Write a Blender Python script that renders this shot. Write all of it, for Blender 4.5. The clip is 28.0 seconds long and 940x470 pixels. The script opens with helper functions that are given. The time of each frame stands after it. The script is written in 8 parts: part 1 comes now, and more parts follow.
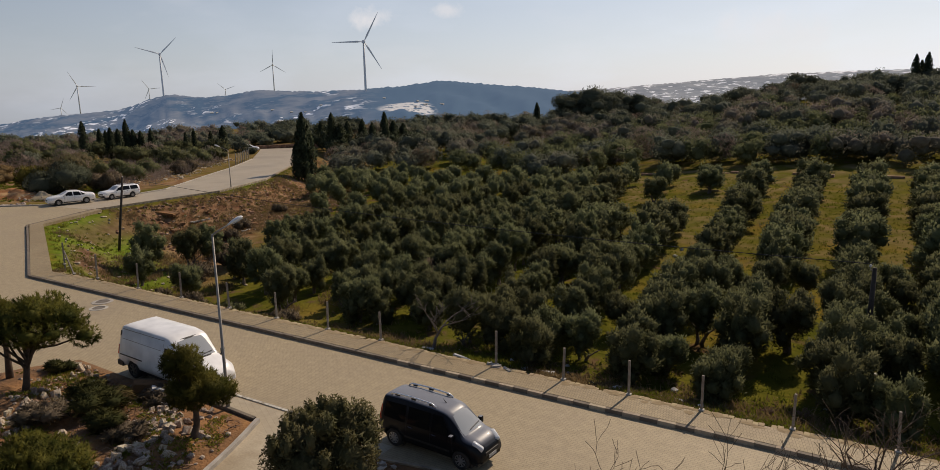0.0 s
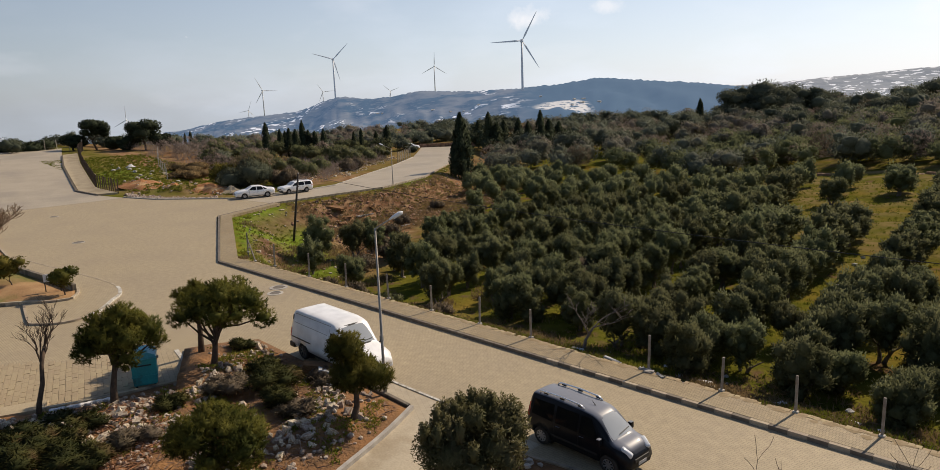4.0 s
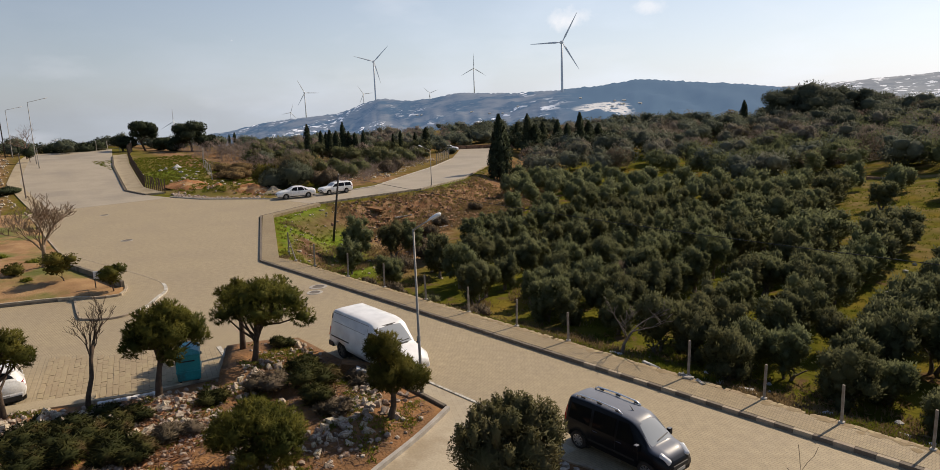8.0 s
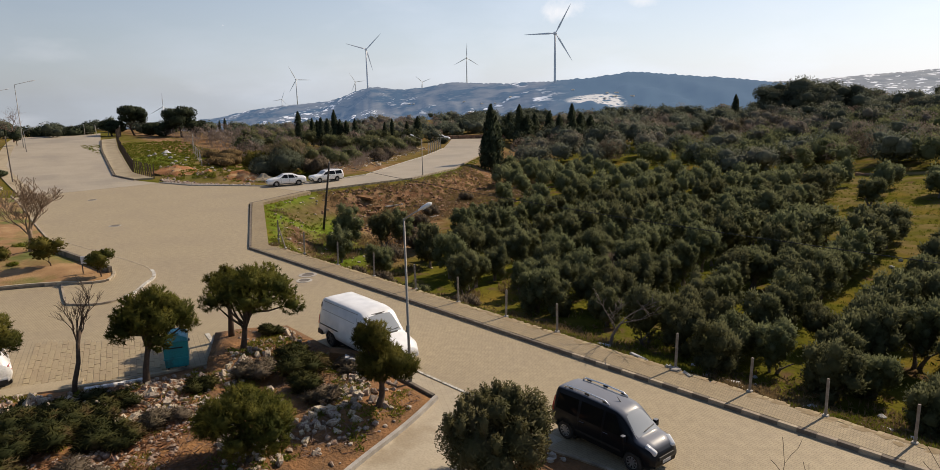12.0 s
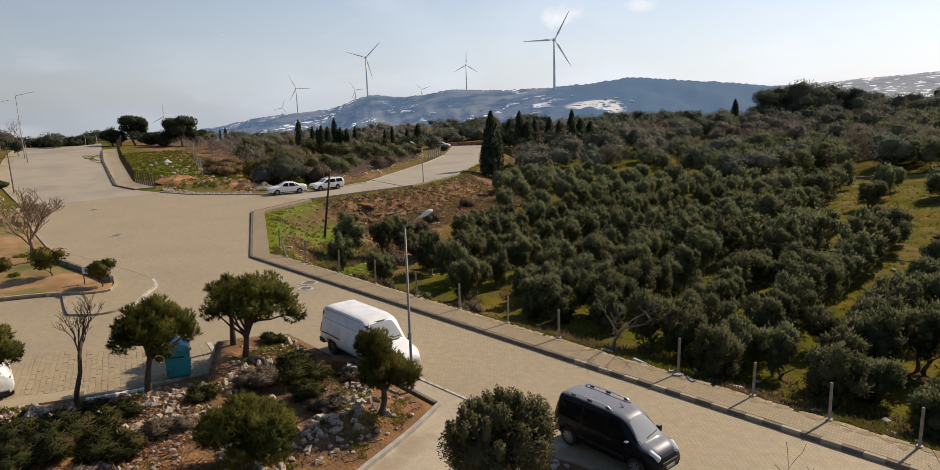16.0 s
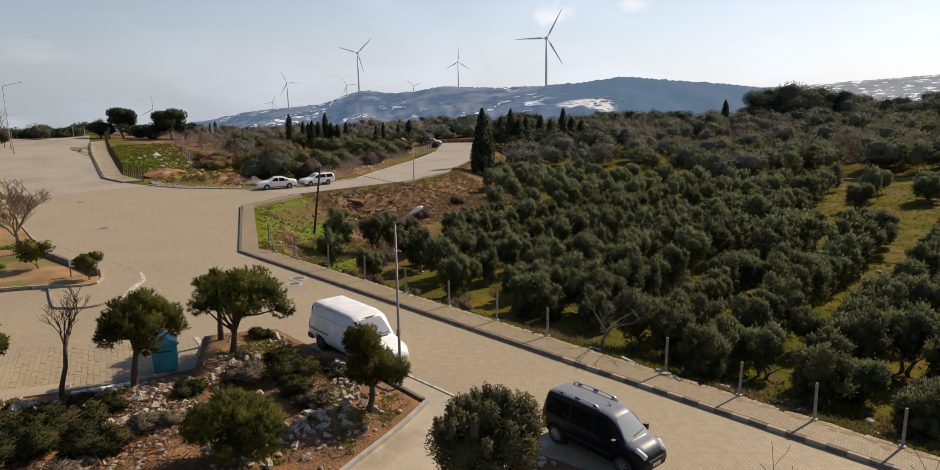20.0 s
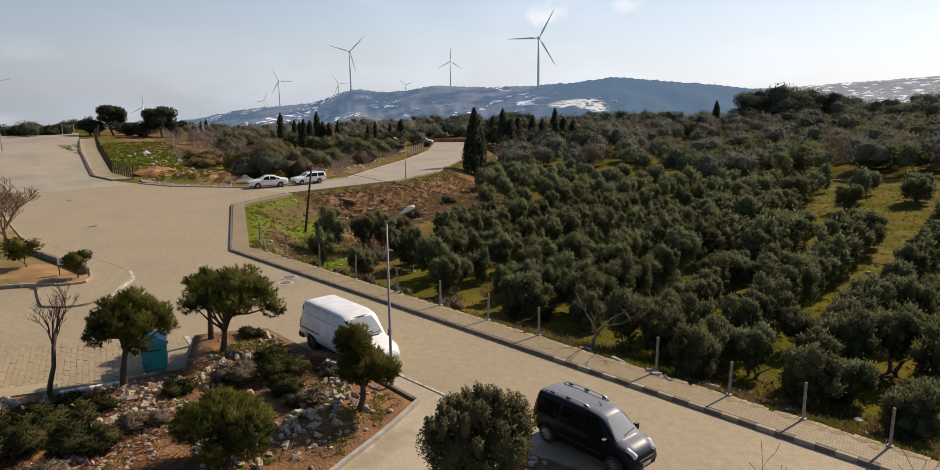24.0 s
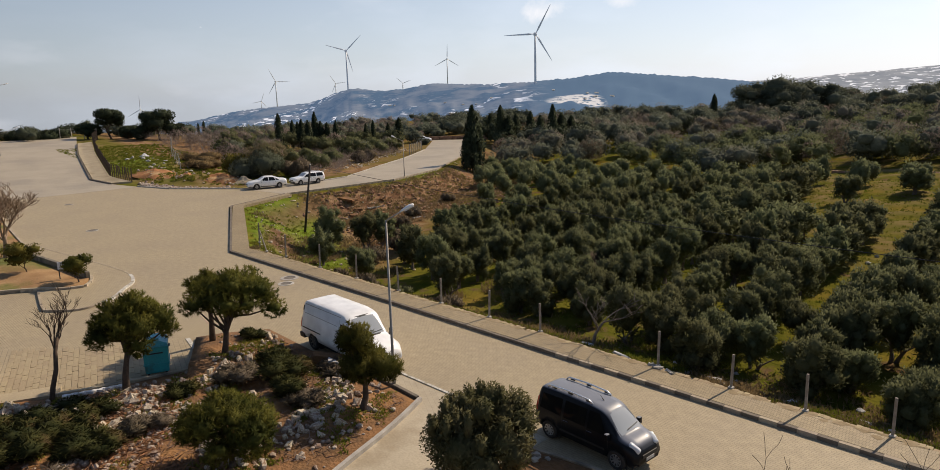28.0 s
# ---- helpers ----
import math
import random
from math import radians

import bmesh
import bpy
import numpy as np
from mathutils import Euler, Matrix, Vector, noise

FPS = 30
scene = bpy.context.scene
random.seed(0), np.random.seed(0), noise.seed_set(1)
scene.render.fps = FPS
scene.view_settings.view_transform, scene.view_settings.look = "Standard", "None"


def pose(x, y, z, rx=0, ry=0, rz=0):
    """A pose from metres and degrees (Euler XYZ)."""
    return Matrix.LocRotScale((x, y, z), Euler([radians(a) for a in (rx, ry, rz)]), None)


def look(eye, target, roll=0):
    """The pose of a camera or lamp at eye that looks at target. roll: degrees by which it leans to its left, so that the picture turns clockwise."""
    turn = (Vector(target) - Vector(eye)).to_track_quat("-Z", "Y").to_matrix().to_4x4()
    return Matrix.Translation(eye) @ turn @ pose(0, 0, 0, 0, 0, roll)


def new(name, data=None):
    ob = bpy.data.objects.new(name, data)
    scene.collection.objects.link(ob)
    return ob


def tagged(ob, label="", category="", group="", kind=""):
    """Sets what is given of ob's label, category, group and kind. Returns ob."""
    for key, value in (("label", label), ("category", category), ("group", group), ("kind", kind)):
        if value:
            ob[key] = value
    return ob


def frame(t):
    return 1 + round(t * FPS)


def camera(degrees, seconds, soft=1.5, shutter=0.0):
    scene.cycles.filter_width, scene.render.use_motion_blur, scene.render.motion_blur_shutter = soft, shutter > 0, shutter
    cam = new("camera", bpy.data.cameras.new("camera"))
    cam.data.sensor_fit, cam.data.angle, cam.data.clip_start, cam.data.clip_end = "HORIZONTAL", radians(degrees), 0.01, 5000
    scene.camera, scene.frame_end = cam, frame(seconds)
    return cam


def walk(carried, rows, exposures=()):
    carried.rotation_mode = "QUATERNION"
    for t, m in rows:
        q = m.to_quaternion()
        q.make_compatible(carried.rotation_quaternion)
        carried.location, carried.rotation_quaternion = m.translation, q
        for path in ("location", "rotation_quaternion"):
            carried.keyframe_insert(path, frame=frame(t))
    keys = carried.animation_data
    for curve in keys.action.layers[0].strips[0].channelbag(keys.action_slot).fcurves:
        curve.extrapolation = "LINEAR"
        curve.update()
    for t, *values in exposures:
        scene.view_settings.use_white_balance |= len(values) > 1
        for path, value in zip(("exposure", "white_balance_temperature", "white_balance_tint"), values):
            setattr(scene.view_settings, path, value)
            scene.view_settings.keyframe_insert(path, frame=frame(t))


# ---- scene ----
EYE = (0.0, 0.0, 11.3)
cam = camera(68.7, 28.0, soft=0.6)
# seconds, yaw, pitch, roll of a camera that turns on a balcony
ROWS = [
    (0.0, 32.06, -11.32, -1.09),
    (0.5, 34.82, -11.28, -2.03),
    (1.0, 37.59, -11.28, -2.63),
    (1.5, 39.98, -10.99, -2.34),
    (2.0, 41.55, -11.00, -2.27),
    (2.5, 42.60, -11.07, -2.48),
    (4.5, 45.85, -11.15, -2.12),
    (5.0, 47.03, -11.30, -2.43),
    (5.5, 48.32, -11.56, -2.52),
    (6.0, 48.38, -11.58, -2.43),
    (6.5, 48.26, -11.35, -2.11),
    (7.0, 48.18, -10.66, -1.99),
    (7.5, 48.04, -10.70, -2.16),
    (8.0, 48.18, -10.84, -2.14),
    (8.5, 48.03, -10.80, -1.91),
    (9.0, 47.95, -10.91, -1.91),
    (9.5, 48.17, -11.12, -1.97),
    (10.0, 48.00, -11.36, -1.81),
    (10.5, 47.86, -11.36, -1.67),
    (11.0, 47.77, -11.42, -1.58),
    (11.5, 47.48, -11.55, -1.29),
    (12.0, 47.40, -11.68, -1.19),
    (12.5, 47.22, -11.62, -1.06),
    (14.5, 46.74, -11.02, -0.97),
    (15.0, 47.17, -10.76, -1.72),
    (15.5, 47.41, -10.86, -1.73),
    (16.0, 47.47, -11.12, -1.71),
    (16.5, 47.40, -11.25, -1.55),
    (17.0, 47.27, -11.32, -1.50),
    (17.5, 47.22, -11.30, -1.41),
    (18.0, 47.20, -11.31, -1.33),
    (18.5, 47.06, -11.35, -1.23),
    (19.0, 46.51, -11.39, -1.11),
    (19.5, 46.55, -11.36, -1.03),
    (20.0, 46.63, -11.37, -0.87),
    (20.5, 46.34, -11.44, -0.53),
    (21.0, 46.14, -11.52, -0.47),
    (21.5, 46.13, -11.48, -0.59),
    (23.5, 46.07, -11.42, -0.68),
    (24.0, 45.92, -11.42, -0.53),
    (24.5, 45.81, -11.42, -0.55),
    (25.0, 45.71, -11.47, -0.72),
    (25.5, 45.69, -11.49, -0.83),
    (26.0, 45.62, -11.51, -0.79),
    (26.5, 45.77, -11.53, -1.11),
    (27.0, 45.82, -11.57, -1.29),
    (27.5, 45.93, -11.63, -1.58),
    (28.0, 45.90, -11.64, -1.50),
]
walk(cam, [(t, pose(*EYE, 90 + pitch, 0, yaw) @ pose(0, 0, 0, 0, 0, roll)) for t, yaw, pitch, roll in ROWS],
     [(0.0, -0.31, 6680, 15.0), (1.0, -0.16, 6650, 14.5), (2.0, -0.15, 6620, 14), (2.7, -0.06, 6600, 13.5), (5.0, 0.04, 6550, 13), (28.0, 0.06, 6550, 13.5)])

# ---------------------------------------------------------------- light
SUN_ELEVATION, SUN_AZIMUTH = 40.0, 5.0
world = bpy.data.worlds.new("sky")
scene.world = world
world.use_nodes = True
wn, wl = world.node_tree.nodes, world.node_tree.links
wn.clear()
sky = wn.new("ShaderNodeTexSky")
sky.sky_type = "NISHITA"
sky.sun_disc = False
sky.sun_elevation = radians(SUN_ELEVATION)
sky.sun_rotation = radians(SUN_AZIMUTH)
sky.altitude, sky.air_density, sky.dust_density, sky.ozone_density = 100, 1.0, 1.1, 2.5
wcoord = wn.new("ShaderNodeTexCoord")
wmap = wn.new("ShaderNodeMapping")
wmap.inputs["Scale"].default_value = (3.0, 3.0, 9.0)
wnoise = wn.new("ShaderNodeTexNoise")
wnoise.inputs["Scale"].default_value, wnoise.inputs["Detail"].default_value = 1.6, 7.0
wramp = wn.new("ShaderNodeValToRGB")
wramp.color_ramp.elements[0].position, wramp.color_ramp.elements[1].position = 0.46, 0.8
wramp.color_ramp.elements[0].color, wramp.color_ramp.elements[1].color = (0.62, 0.62, 0.62, 1), (0.86, 0.86, 0.86, 1)
wmix = wn.new("ShaderNodeMix")
wmix.data_type = "RGBA"
wback = wn.new("ShaderNodeBackground")
wback.inputs["Strength"].default_value = 0.083
wout = wn.new("ShaderNodeOutputWorld")
wl.new(wcoord.outputs["Generated"], wmap.inputs["Vector"])
wl.new(wmap.outputs["Vector"], wnoise.inputs["Vector"])
wl.new(wnoise.outputs["Fac"], wramp.inputs["Fac"])
# thin veil of high haze, thickest near the horizon
wsep = wn.new("ShaderNodeSeparateXYZ")
wl.new(wcoord.outputs["Generated"], wsep.inputs["Vector"])
wrise = wn.new("ShaderNodeMapRange")
wrise.inputs["From Min"].default_value, wrise.inputs["From Max"].default_value = 0.0, 0.42
wrise.inputs["To Min"].default_value, wrise.inputs["To Max"].default_value = 1.0, 0.0
wl.new(wsep.outputs["Z"], wrise.inputs["Value"])
wveil = wn.new("ShaderNodeMath")
wveil.operation = "MULTIPLY"
wl.new(wramp.outputs["Color"], wveil.inputs[0])
wl.new(wrise.outputs["Result"], wveil.inputs[1])
wl.new(wveil.outputs[0], wmix.inputs["Factor"])
# the haze is brighter towards the sun
wdot = wn.new("ShaderNodeVectorMath")
wdot.operation = "DOT_PRODUCT"
wdot.inputs[1].default_value = (math.sin(radians(SUN_AZIMUTH)), math.cos(radians(SUN_AZIMUTH)), 0.0)
wl.new(wcoord.outputs["Generated"], wdot.inputs[0])
wside = wn.new("ShaderNodeMapRange")
wside.inputs["From Min"].default_value, wside.inputs["From Max"].default_value = 0.1, 1.0
wside.inputs["To Min"].default_value, wside.inputs["To Max"].default_value = 0.66, 1.34
wl.new(wdot.outputs["Value"], wside.inputs["Value"])
whaze = wn.new("ShaderNodeVectorMath")
whaze.operation = "SCALE"
whaze.inputs[0].default_value = (9.0, 10.1, 11.4)
wl.new(wside.outputs["Result"], whaze.inputs["Scale"])
wl.new(whaze.outputs["Vector"], wmix.inputs["B"])
wl.new(sky.outputs["Color"], wmix.inputs["A"])
# faint wisps of high cloud
wmap_far = wn.new("ShaderNodeMapping")
wmap_far.inputs["Scale"].default_value = (5.0, 5.0, 15.0)
wmap_far.inputs["Location"].default_value = (0.3, 0.7, 0.1)
wcirrus = wn.new("ShaderNodeTexNoise")
wcirrus.inputs["Scale"].default_value, wcirrus.inputs["Detail"].default_value = 1.0, 8.0
wthin = wn.new("ShaderNodeMapRange")
wthin.inputs["From Min"].default_value, wthin.inputs["From Max"].default_value, wthin.inputs["To Max"].default_value = 0.58, 0.78, 0.18
wcloud = wn.new("ShaderNodeMix")
wcloud.data_type = "RGBA"
wcloud.inputs["B"].default_value = (11.6, 11.8, 12.2, 1)
wl.new(wcoord.outputs["Generated"], wmap_far.inputs["Vector"])
wl.new(wmap_far.outputs["Vector"], wcirrus.inputs["Vector"])
wl.new(wcirrus.outputs["Fac"], wthin.inputs["Value"])
wl.new(wthin.outputs["Result"], wcloud.inputs["Factor"])
wl.new(wmix.outputs["Result"], wcloud.inputs["A"])
# small torn puffs of fair-weather cloud: bearing, elevation, reach, density
wpuff = wn.new("ShaderNodeTexNoise")
wpuff.inputs["Scale"].default_value, wpuff.inputs["Detail"].default_value, wpuff.inputs["Roughness"].default_value = 26.0, 7.0, 0.6
wl.new(wcoord.outputs["Generated"], wpuff.inputs["Vector"])
sky_colour = wcloud.outputs["Result"]
for bearing, rise, reach, density in ((-39.6, 6.0, 0.06, 0.75), (-33.6, 6.8, 0.035, 0.5), (-29.6, 8.4, 0.05, 0.7), (-18.0, 9.0, 0.05, 0.6), (-9.0, 4.2, 0.13, 0.35), (-46.0, 10.5, 0.09, 0.3)):
    flat, gap, fade, torn, puff = wn.new("ShaderNodeVectorMath"), wn.new("ShaderNodeVectorMath"), wn.new("ShaderNodeMapRange"), wn.new("ShaderNodeMapRange"), wn.new("ShaderNodeMix")
    flat.operation, gap.operation, puff.data_type = "MULTIPLY", "DISTANCE", "RGBA"
    flat.inputs[1].default_value = (1.0, 1.0, 2.1)
    gap.inputs[1].default_value = (math.sin(radians(bearing)) * math.cos(radians(rise)), math.cos(radians(bearing)) * math.cos(radians(rise)), 2.1 * math.sin(radians(rise)))
    fade.inputs["From Min"].default_value, fade.inputs["From Max"].default_value = reach, 0.0
    wl.new(wcoord.outputs["Generated"], flat.inputs[0])
    wl.new(flat.outputs["Vector"], gap.inputs[0])
    wl.new(gap.outputs["Value"], fade.inputs["Value"])
    both = wn.new("ShaderNodeMath")
    both.operation = "MULTIPLY_ADD"
    both.inputs[1].default_value = 0.55
    wl.new(fade.outputs["Result"], both.inputs[0])
    wl.new(wpuff.outputs["Fac"], both.inputs[2])
    torn.inputs["From Min"].default_value, torn.inputs["From Max"].default_value, torn.inputs["To Max"].default_value = 0.72, 1.02, density
    wl.new(both.outputs[0], torn.inputs["Value"])
    wl.new(torn.outputs["Result"], puff.inputs["Factor"])
    wl.new(sky_colour, puff.inputs["A"])
    puff.inputs["B"].default_value = (11.8, 11.8, 11.8, 1)
    sky_colour = puff.outputs["Result"]
wl.new(sky_colour, wback.inputs["Color"])
wl.new(wback.outputs["Background"], wout.inputs["Surface"])

sun = new("sun", bpy.data.lights.new("sun", "SUN"))
sun.data.energy, sun.data.angle, sun.data.color = 4.35, radians(0.6), (1.0, 0.86, 0.66)
sun_way = Vector((math.sin(radians(SUN_AZIMUTH)) * math.cos(radians(SUN_ELEVATION)),
                  math.cos(radians(SUN_AZIMUTH)) * math.cos(radians(SUN_ELEVATION)), math.sin(radians(SUN_ELEVATION))))
sun.matrix_world = look(sun_way * 100, (0, 0, 0))


# ---------------------------------------------------------------- materials
def surface(name, base, other, scale=3.0, rough=0.8, bump=0.3, fine=40.0, third=None, third_scale=0.5, third_at=0.55,
            metal=0.0, vary=0.0, depth=0.01, spec=0.4, leaf=0.0, coat=0.0):
    """A node material with colour that varies at two scales, and fine relief."""
    m = bpy.data.materials.new(name)
    m.use_nodes = True
    n, l = m.node_tree.nodes, m.node_tree.links
    shader = n["Principled BSDF"]
    coord = n.new("ShaderNodeTexCoord")

    def grain(size, detail=4.0):
        g = n.new("ShaderNodeTexNoise")
        g.inputs["Scale"].default_value, g.inputs["Detail"].default_value = size, detail
        l.new(coord.outputs["Object"], g.inputs["Vector"])
        return g.outputs["Fac"]

    def ramp(value, lo, hi):
        r = n.new("ShaderNodeMapRange")
        r.inputs["From Min"].default_value, r.inputs["From Max"].default_value = lo, hi
        l.new(value, r.inputs["Value"])
        return r.outputs["Result"]

    def mix(fac, a, b):
        x = n.new("ShaderNodeMix")
        x.data_type = "RGBA"
        l.new(fac, x.inputs["Factor"])
        for key, v in (("A", a), ("B", b)):
            if isinstance(v, tuple):
                x.inputs[key].default_value = (*v, 1)
            else:
                l.new(v, x.inputs[key])
        return x.outputs["Result"]

    colour = mix(ramp(grain(scale), 0.35, 0.65), base, other)
    if third:
        colour = mix(ramp(grain(third_scale, 6.0), third_at - 0.05, third_at + 0.08), colour, third)
    fine_value = grain(fine, 2.0)
    shade = n.new("ShaderNodeHueSaturation")
    l.new(colour, shade.inputs["Color"])
    l.new(ramp(fine_value, -0.4, 1.35), shade.inputs["Value"])
    shade_value = n.new("ShaderNodeMath")
    shade_value.operation = "MULTIPLY_ADD"
    l.new(fine_value, shade_value.inputs[0])
    shade_value.inputs[1].default_value, shade_value.inputs[2].default_value = 0.5, 0.75
    if vary:
        info = n.new("ShaderNodeObjectInfo")
        add = n.new("ShaderNodeMath")
        add.operation = "MULTIPLY_ADD"
        l.new(info.outputs["Random"], add.inputs[0])
        add.inputs[1].default_value = vary
        l.new(shade_value.outputs[0], add.inputs[2])
        l.new(add.outputs[0], shade.inputs["Value"])
        hue = n.new("ShaderNodeMath")
        hue.operation = "MULTIPLY_ADD"
        l.new(info.outputs["Random"], hue.inputs[0])
        hue.inputs[1].default_value, hue.inputs[2].default_value = vary * 0.06, 0.5 - vary * 0.03
        l.new(hue.outputs[0], shade.inputs["Hue"])
    else:
        l.new(shade_value.outputs[0], shade.inputs["Value"])
    l.new(shade.outputs["Color"], shader.inputs["Base Color"])
    shader.inputs["Roughness"].default_value, shader.inputs["Metallic"].default_value = rough, metal
    shader.inputs["Specular IOR Level"].default_value = spec
    shader.inputs["Coat Weight"].default_value = coat
    if bump:
        b = n.new("ShaderNodeBump")
        b.inputs["Strength"].default_value, b.inputs["Distance"].default_value = bump, depth
        l.new(fine_value, b.inputs["Height"])
        l.new(b.outputs["Normal"], shader.inputs["Normal"])
    if leaf:
        t = n.new("ShaderNodeBsdfTranslucent")
        l.new(shade.outputs["Color"], t.inputs["Color"])
        x = n.new("ShaderNodeMixShader")
        x.inputs["Fac"].default_value = leaf
        l.new(shader.outputs["BSDF"], x.inputs[1])
        l.new(t.outputs["BSDF"], x.inputs[2])
        l.new(x.outputs["Shader"], n["Material Output"].inputs["Surface"])
    return m


def paving(name, base, other, joint, wide=0.22, high=0.11, turn=0.0, stain=(0.3, 0.26, 0.2), relief=0.5, gap=0.011):
    """Interlocking concrete pavers: joints, blocks of differing tone, stains and tyre wear."""
    m = bpy.data.materials.new(name)
    m.use_nodes = True
    n, l = m.node_tree.nodes, m.node_tree.links
    shader = n["Principled BSDF"]
    coord, mapping = n.new("ShaderNodeTexCoord"), n.new("ShaderNodeMapping")
    mapping.inputs["Rotation"].default_value = (0, 0, radians(turn))
    l.new(coord.outputs["Object"], mapping.inputs["Vector"])
    brick = n.new("ShaderNodeTexBrick")
    brick.inputs["Scale"].default_value = 1.0
    brick.inputs["Brick Width"].default_value, brick.inputs["Row Height"].default_value = wide, high
    brick.inputs["Mortar Size"].default_value, brick.inputs["Mortar Smooth"].default_value = gap, 0.3
    brick.inputs["Color1"].default_value, brick.inputs["Color2"].default_value = (*base, 1), (*other, 1)
    brick.inputs["Mortar"].default_value = (*joint, 1)
    l.new(mapping.outputs["Vector"], brick.inputs["Vector"])
    big = n.new("ShaderNodeTexNoise")
    big.inputs["Scale"].default_value, big.inputs["Detail"].default_value = 0.22, 6.0
    l.new(coord.outputs["Object"], big.inputs["Vector"])
    fac = n.new("ShaderNodeMapRange")
    fac.inputs["From Min"].default_value, fac.inputs["From Max"].default_value, fac.inputs["To Max"].default_value = 0.42, 0.72, 0.55
    l.new(big.outputs["Fac"], fac.inputs["Value"])
    mix = n.new("ShaderNodeMix")
    mix.data_type = "RGBA"
    mix.inputs["B"].default_value = (*stain, 1)
    l.new(fac.outputs["Result"], mix.inputs["Factor"])
    l.new(brick.outputs["Color"], mix.inputs["A"])
    fine = n.new("ShaderNodeTexNoise")
    fine.inputs["Scale"].default_value, fine.inputs["Detail"].default_value = 3.0, 8.0
    l.new(coord.outputs["Object"], fine.inputs["Vector"])
    val = n.new("ShaderNodeMath")
    val.operation = "MULTIPLY_ADD"
    val.inputs[1].default_value, val.inputs[2].default_value = 0.5, 0.75
    l.new(fine.outputs["Fac"], val.inputs[0])
    hsv = n.new("ShaderNodeHueSaturation")
    l.new(mix.outputs["Result"], hsv.inputs["Color"])
    l.new(val.outputs[0], hsv.inputs["Value"])
    l.new(hsv.outputs["Color"], shader.inputs["Base Color"])
    shader.inputs["Roughness"].default_value = 0.66
    shader.inputs["Specular IOR Level"].default_value = 0.4
    b = n.new("ShaderNodeBump")
    b.inputs["Strength"].default_value, b.inputs["Distance"].default_value = relief, 0.006
    b.invert = True
    l.new(brick.outputs["Fac"], b.inputs["Height"])
    l.new(b.outputs["Normal"], shader.inputs["Normal"])
    return m


def glass_dark(name, tint=(0.02, 0.025, 0.03), rough=0.04, spec=0.5):
    m = bpy.data.materials.new(name)
    m.use_nodes = True
    s = m.node_tree.nodes["Principled BSDF"]
    s.inputs["Base Color"].default_value = (*tint, 1)
    s.inputs["Roughness"].default_value, s.inputs["IOR"].default_value = rough, 1.52
    s.inputs["Specular IOR Level"].default_value = spec
    return m


M_ROAD = paving("road_pavers", (0.39, 0.315, 0.196), (0.37, 0.297, 0.185), (0.255, 0.203, 0.125), 0.22, 0.11, 0.0, (0.3, 0.24, 0.16), 0.5, 0.010)
M_ROAD_FAR = surface("worn_road", (0.40, 0.34, 0.25), (0.355, 0.30, 0.22), 0.3, 0.6, 0.2, 6.0, (0.31, 0.265, 0.2), 0.12, 0.56)
M_PAVE = paving("pavement_pavers", (0.335, 0.262, 0.15), (0.285, 0.22, 0.126), (0.19, 0.145, 0.08), 0.1, 0.2, 0.0, (0.21, 0.15, 0.075), 0.5, 0.010)
M_PAVER = surface("sandy_paver", (0.33, 0.258, 0.148), (0.27, 0.205, 0.115), 2.0, 0.85, 0.3, 30.0, vary=0.35)
M_BAY_PAVER = surface("bay_paver", (0.325, 0.258, 0.16), (0.297, 0.233, 0.144), 1.5, 0.8, 0.3, 30.0, vary=0.14)
M_FOOT = paving("footway_pavers", (0.45, 0.385, 0.28), (0.42, 0.36, 0.26), (0.35, 0.295, 0.21), 0.4, 0.2, 30.0, (0.36, 0.295, 0.2), 0.4, 0.01)
M_APRON = surface("cream_concrete", (0.47, 0.4, 0.29), (0.42, 0.355, 0.255), 0.9, 0.8, 0.2, 14.0, (0.34, 0.275, 0.185), 0.5, 0.6)
M_BAY = paving("bay_pavers", (0.355, 0.285, 0.18), (0.335, 0.268, 0.168), (0.25, 0.2, 0.125), 0.6, 0.23, 16.0, (0.36, 0.295, 0.2), 0.6, 0.016)
M_KERB = surface("kerb_concrete", (0.37, 0.305, 0.22), (0.27, 0.22, 0.155), 2.5, 0.85, 0.4, 30.0, (0.13, 0.11, 0.085), 1.2, 0.56, vary=0.3)
# black kerb paint, also used to darken kerb faces that lie in shade
M_KERB_DARK = surface("black_and_shaded_kerb", (0.13, 0.105, 0.08), (0.18, 0.15, 0.11), 2.5, 0.8, 0.4, 30.0, (0.08, 0.068, 0.052), 1.5, 0.56, vary=0.25)
M_CONCRETE = surface("concrete", (0.42, 0.39, 0.34), (0.3, 0.275, 0.24), 2.0, 0.85, 0.3, 25.0, vary=0.3)
M_EARTH = surface("red_earth", (0.235, 0.115, 0.044), (0.12, 0.067, 0.031), 1.2, 0.95, 0.9, 9.0, (0.29, 0.145, 0.052), 0.6, 0.55, depth=0.08)
M_ROCK = surface("limestone", (0.42, 0.365, 0.29), (0.255, 0.2, 0.145), 3.0, 0.9, 0.6, 18.0, (0.2, 0.13, 0.08), 1.5, 0.56, vary=0.6, depth=0.02)
M_RED_STONE = surface("red_stone", (0.2, 0.105, 0.06), (0.3, 0.185, 0.12), 1.5, 0.95, 0.6, 14.0, (0.1, 0.06, 0.04), 1.0, 0.56, vary=0.3, depth=0.03)
M_DIRT = surface("edge_dirt", (0.25, 0.185, 0.1), (0.32, 0.245, 0.145), 2.0, 0.95, 0.4, 12.0)
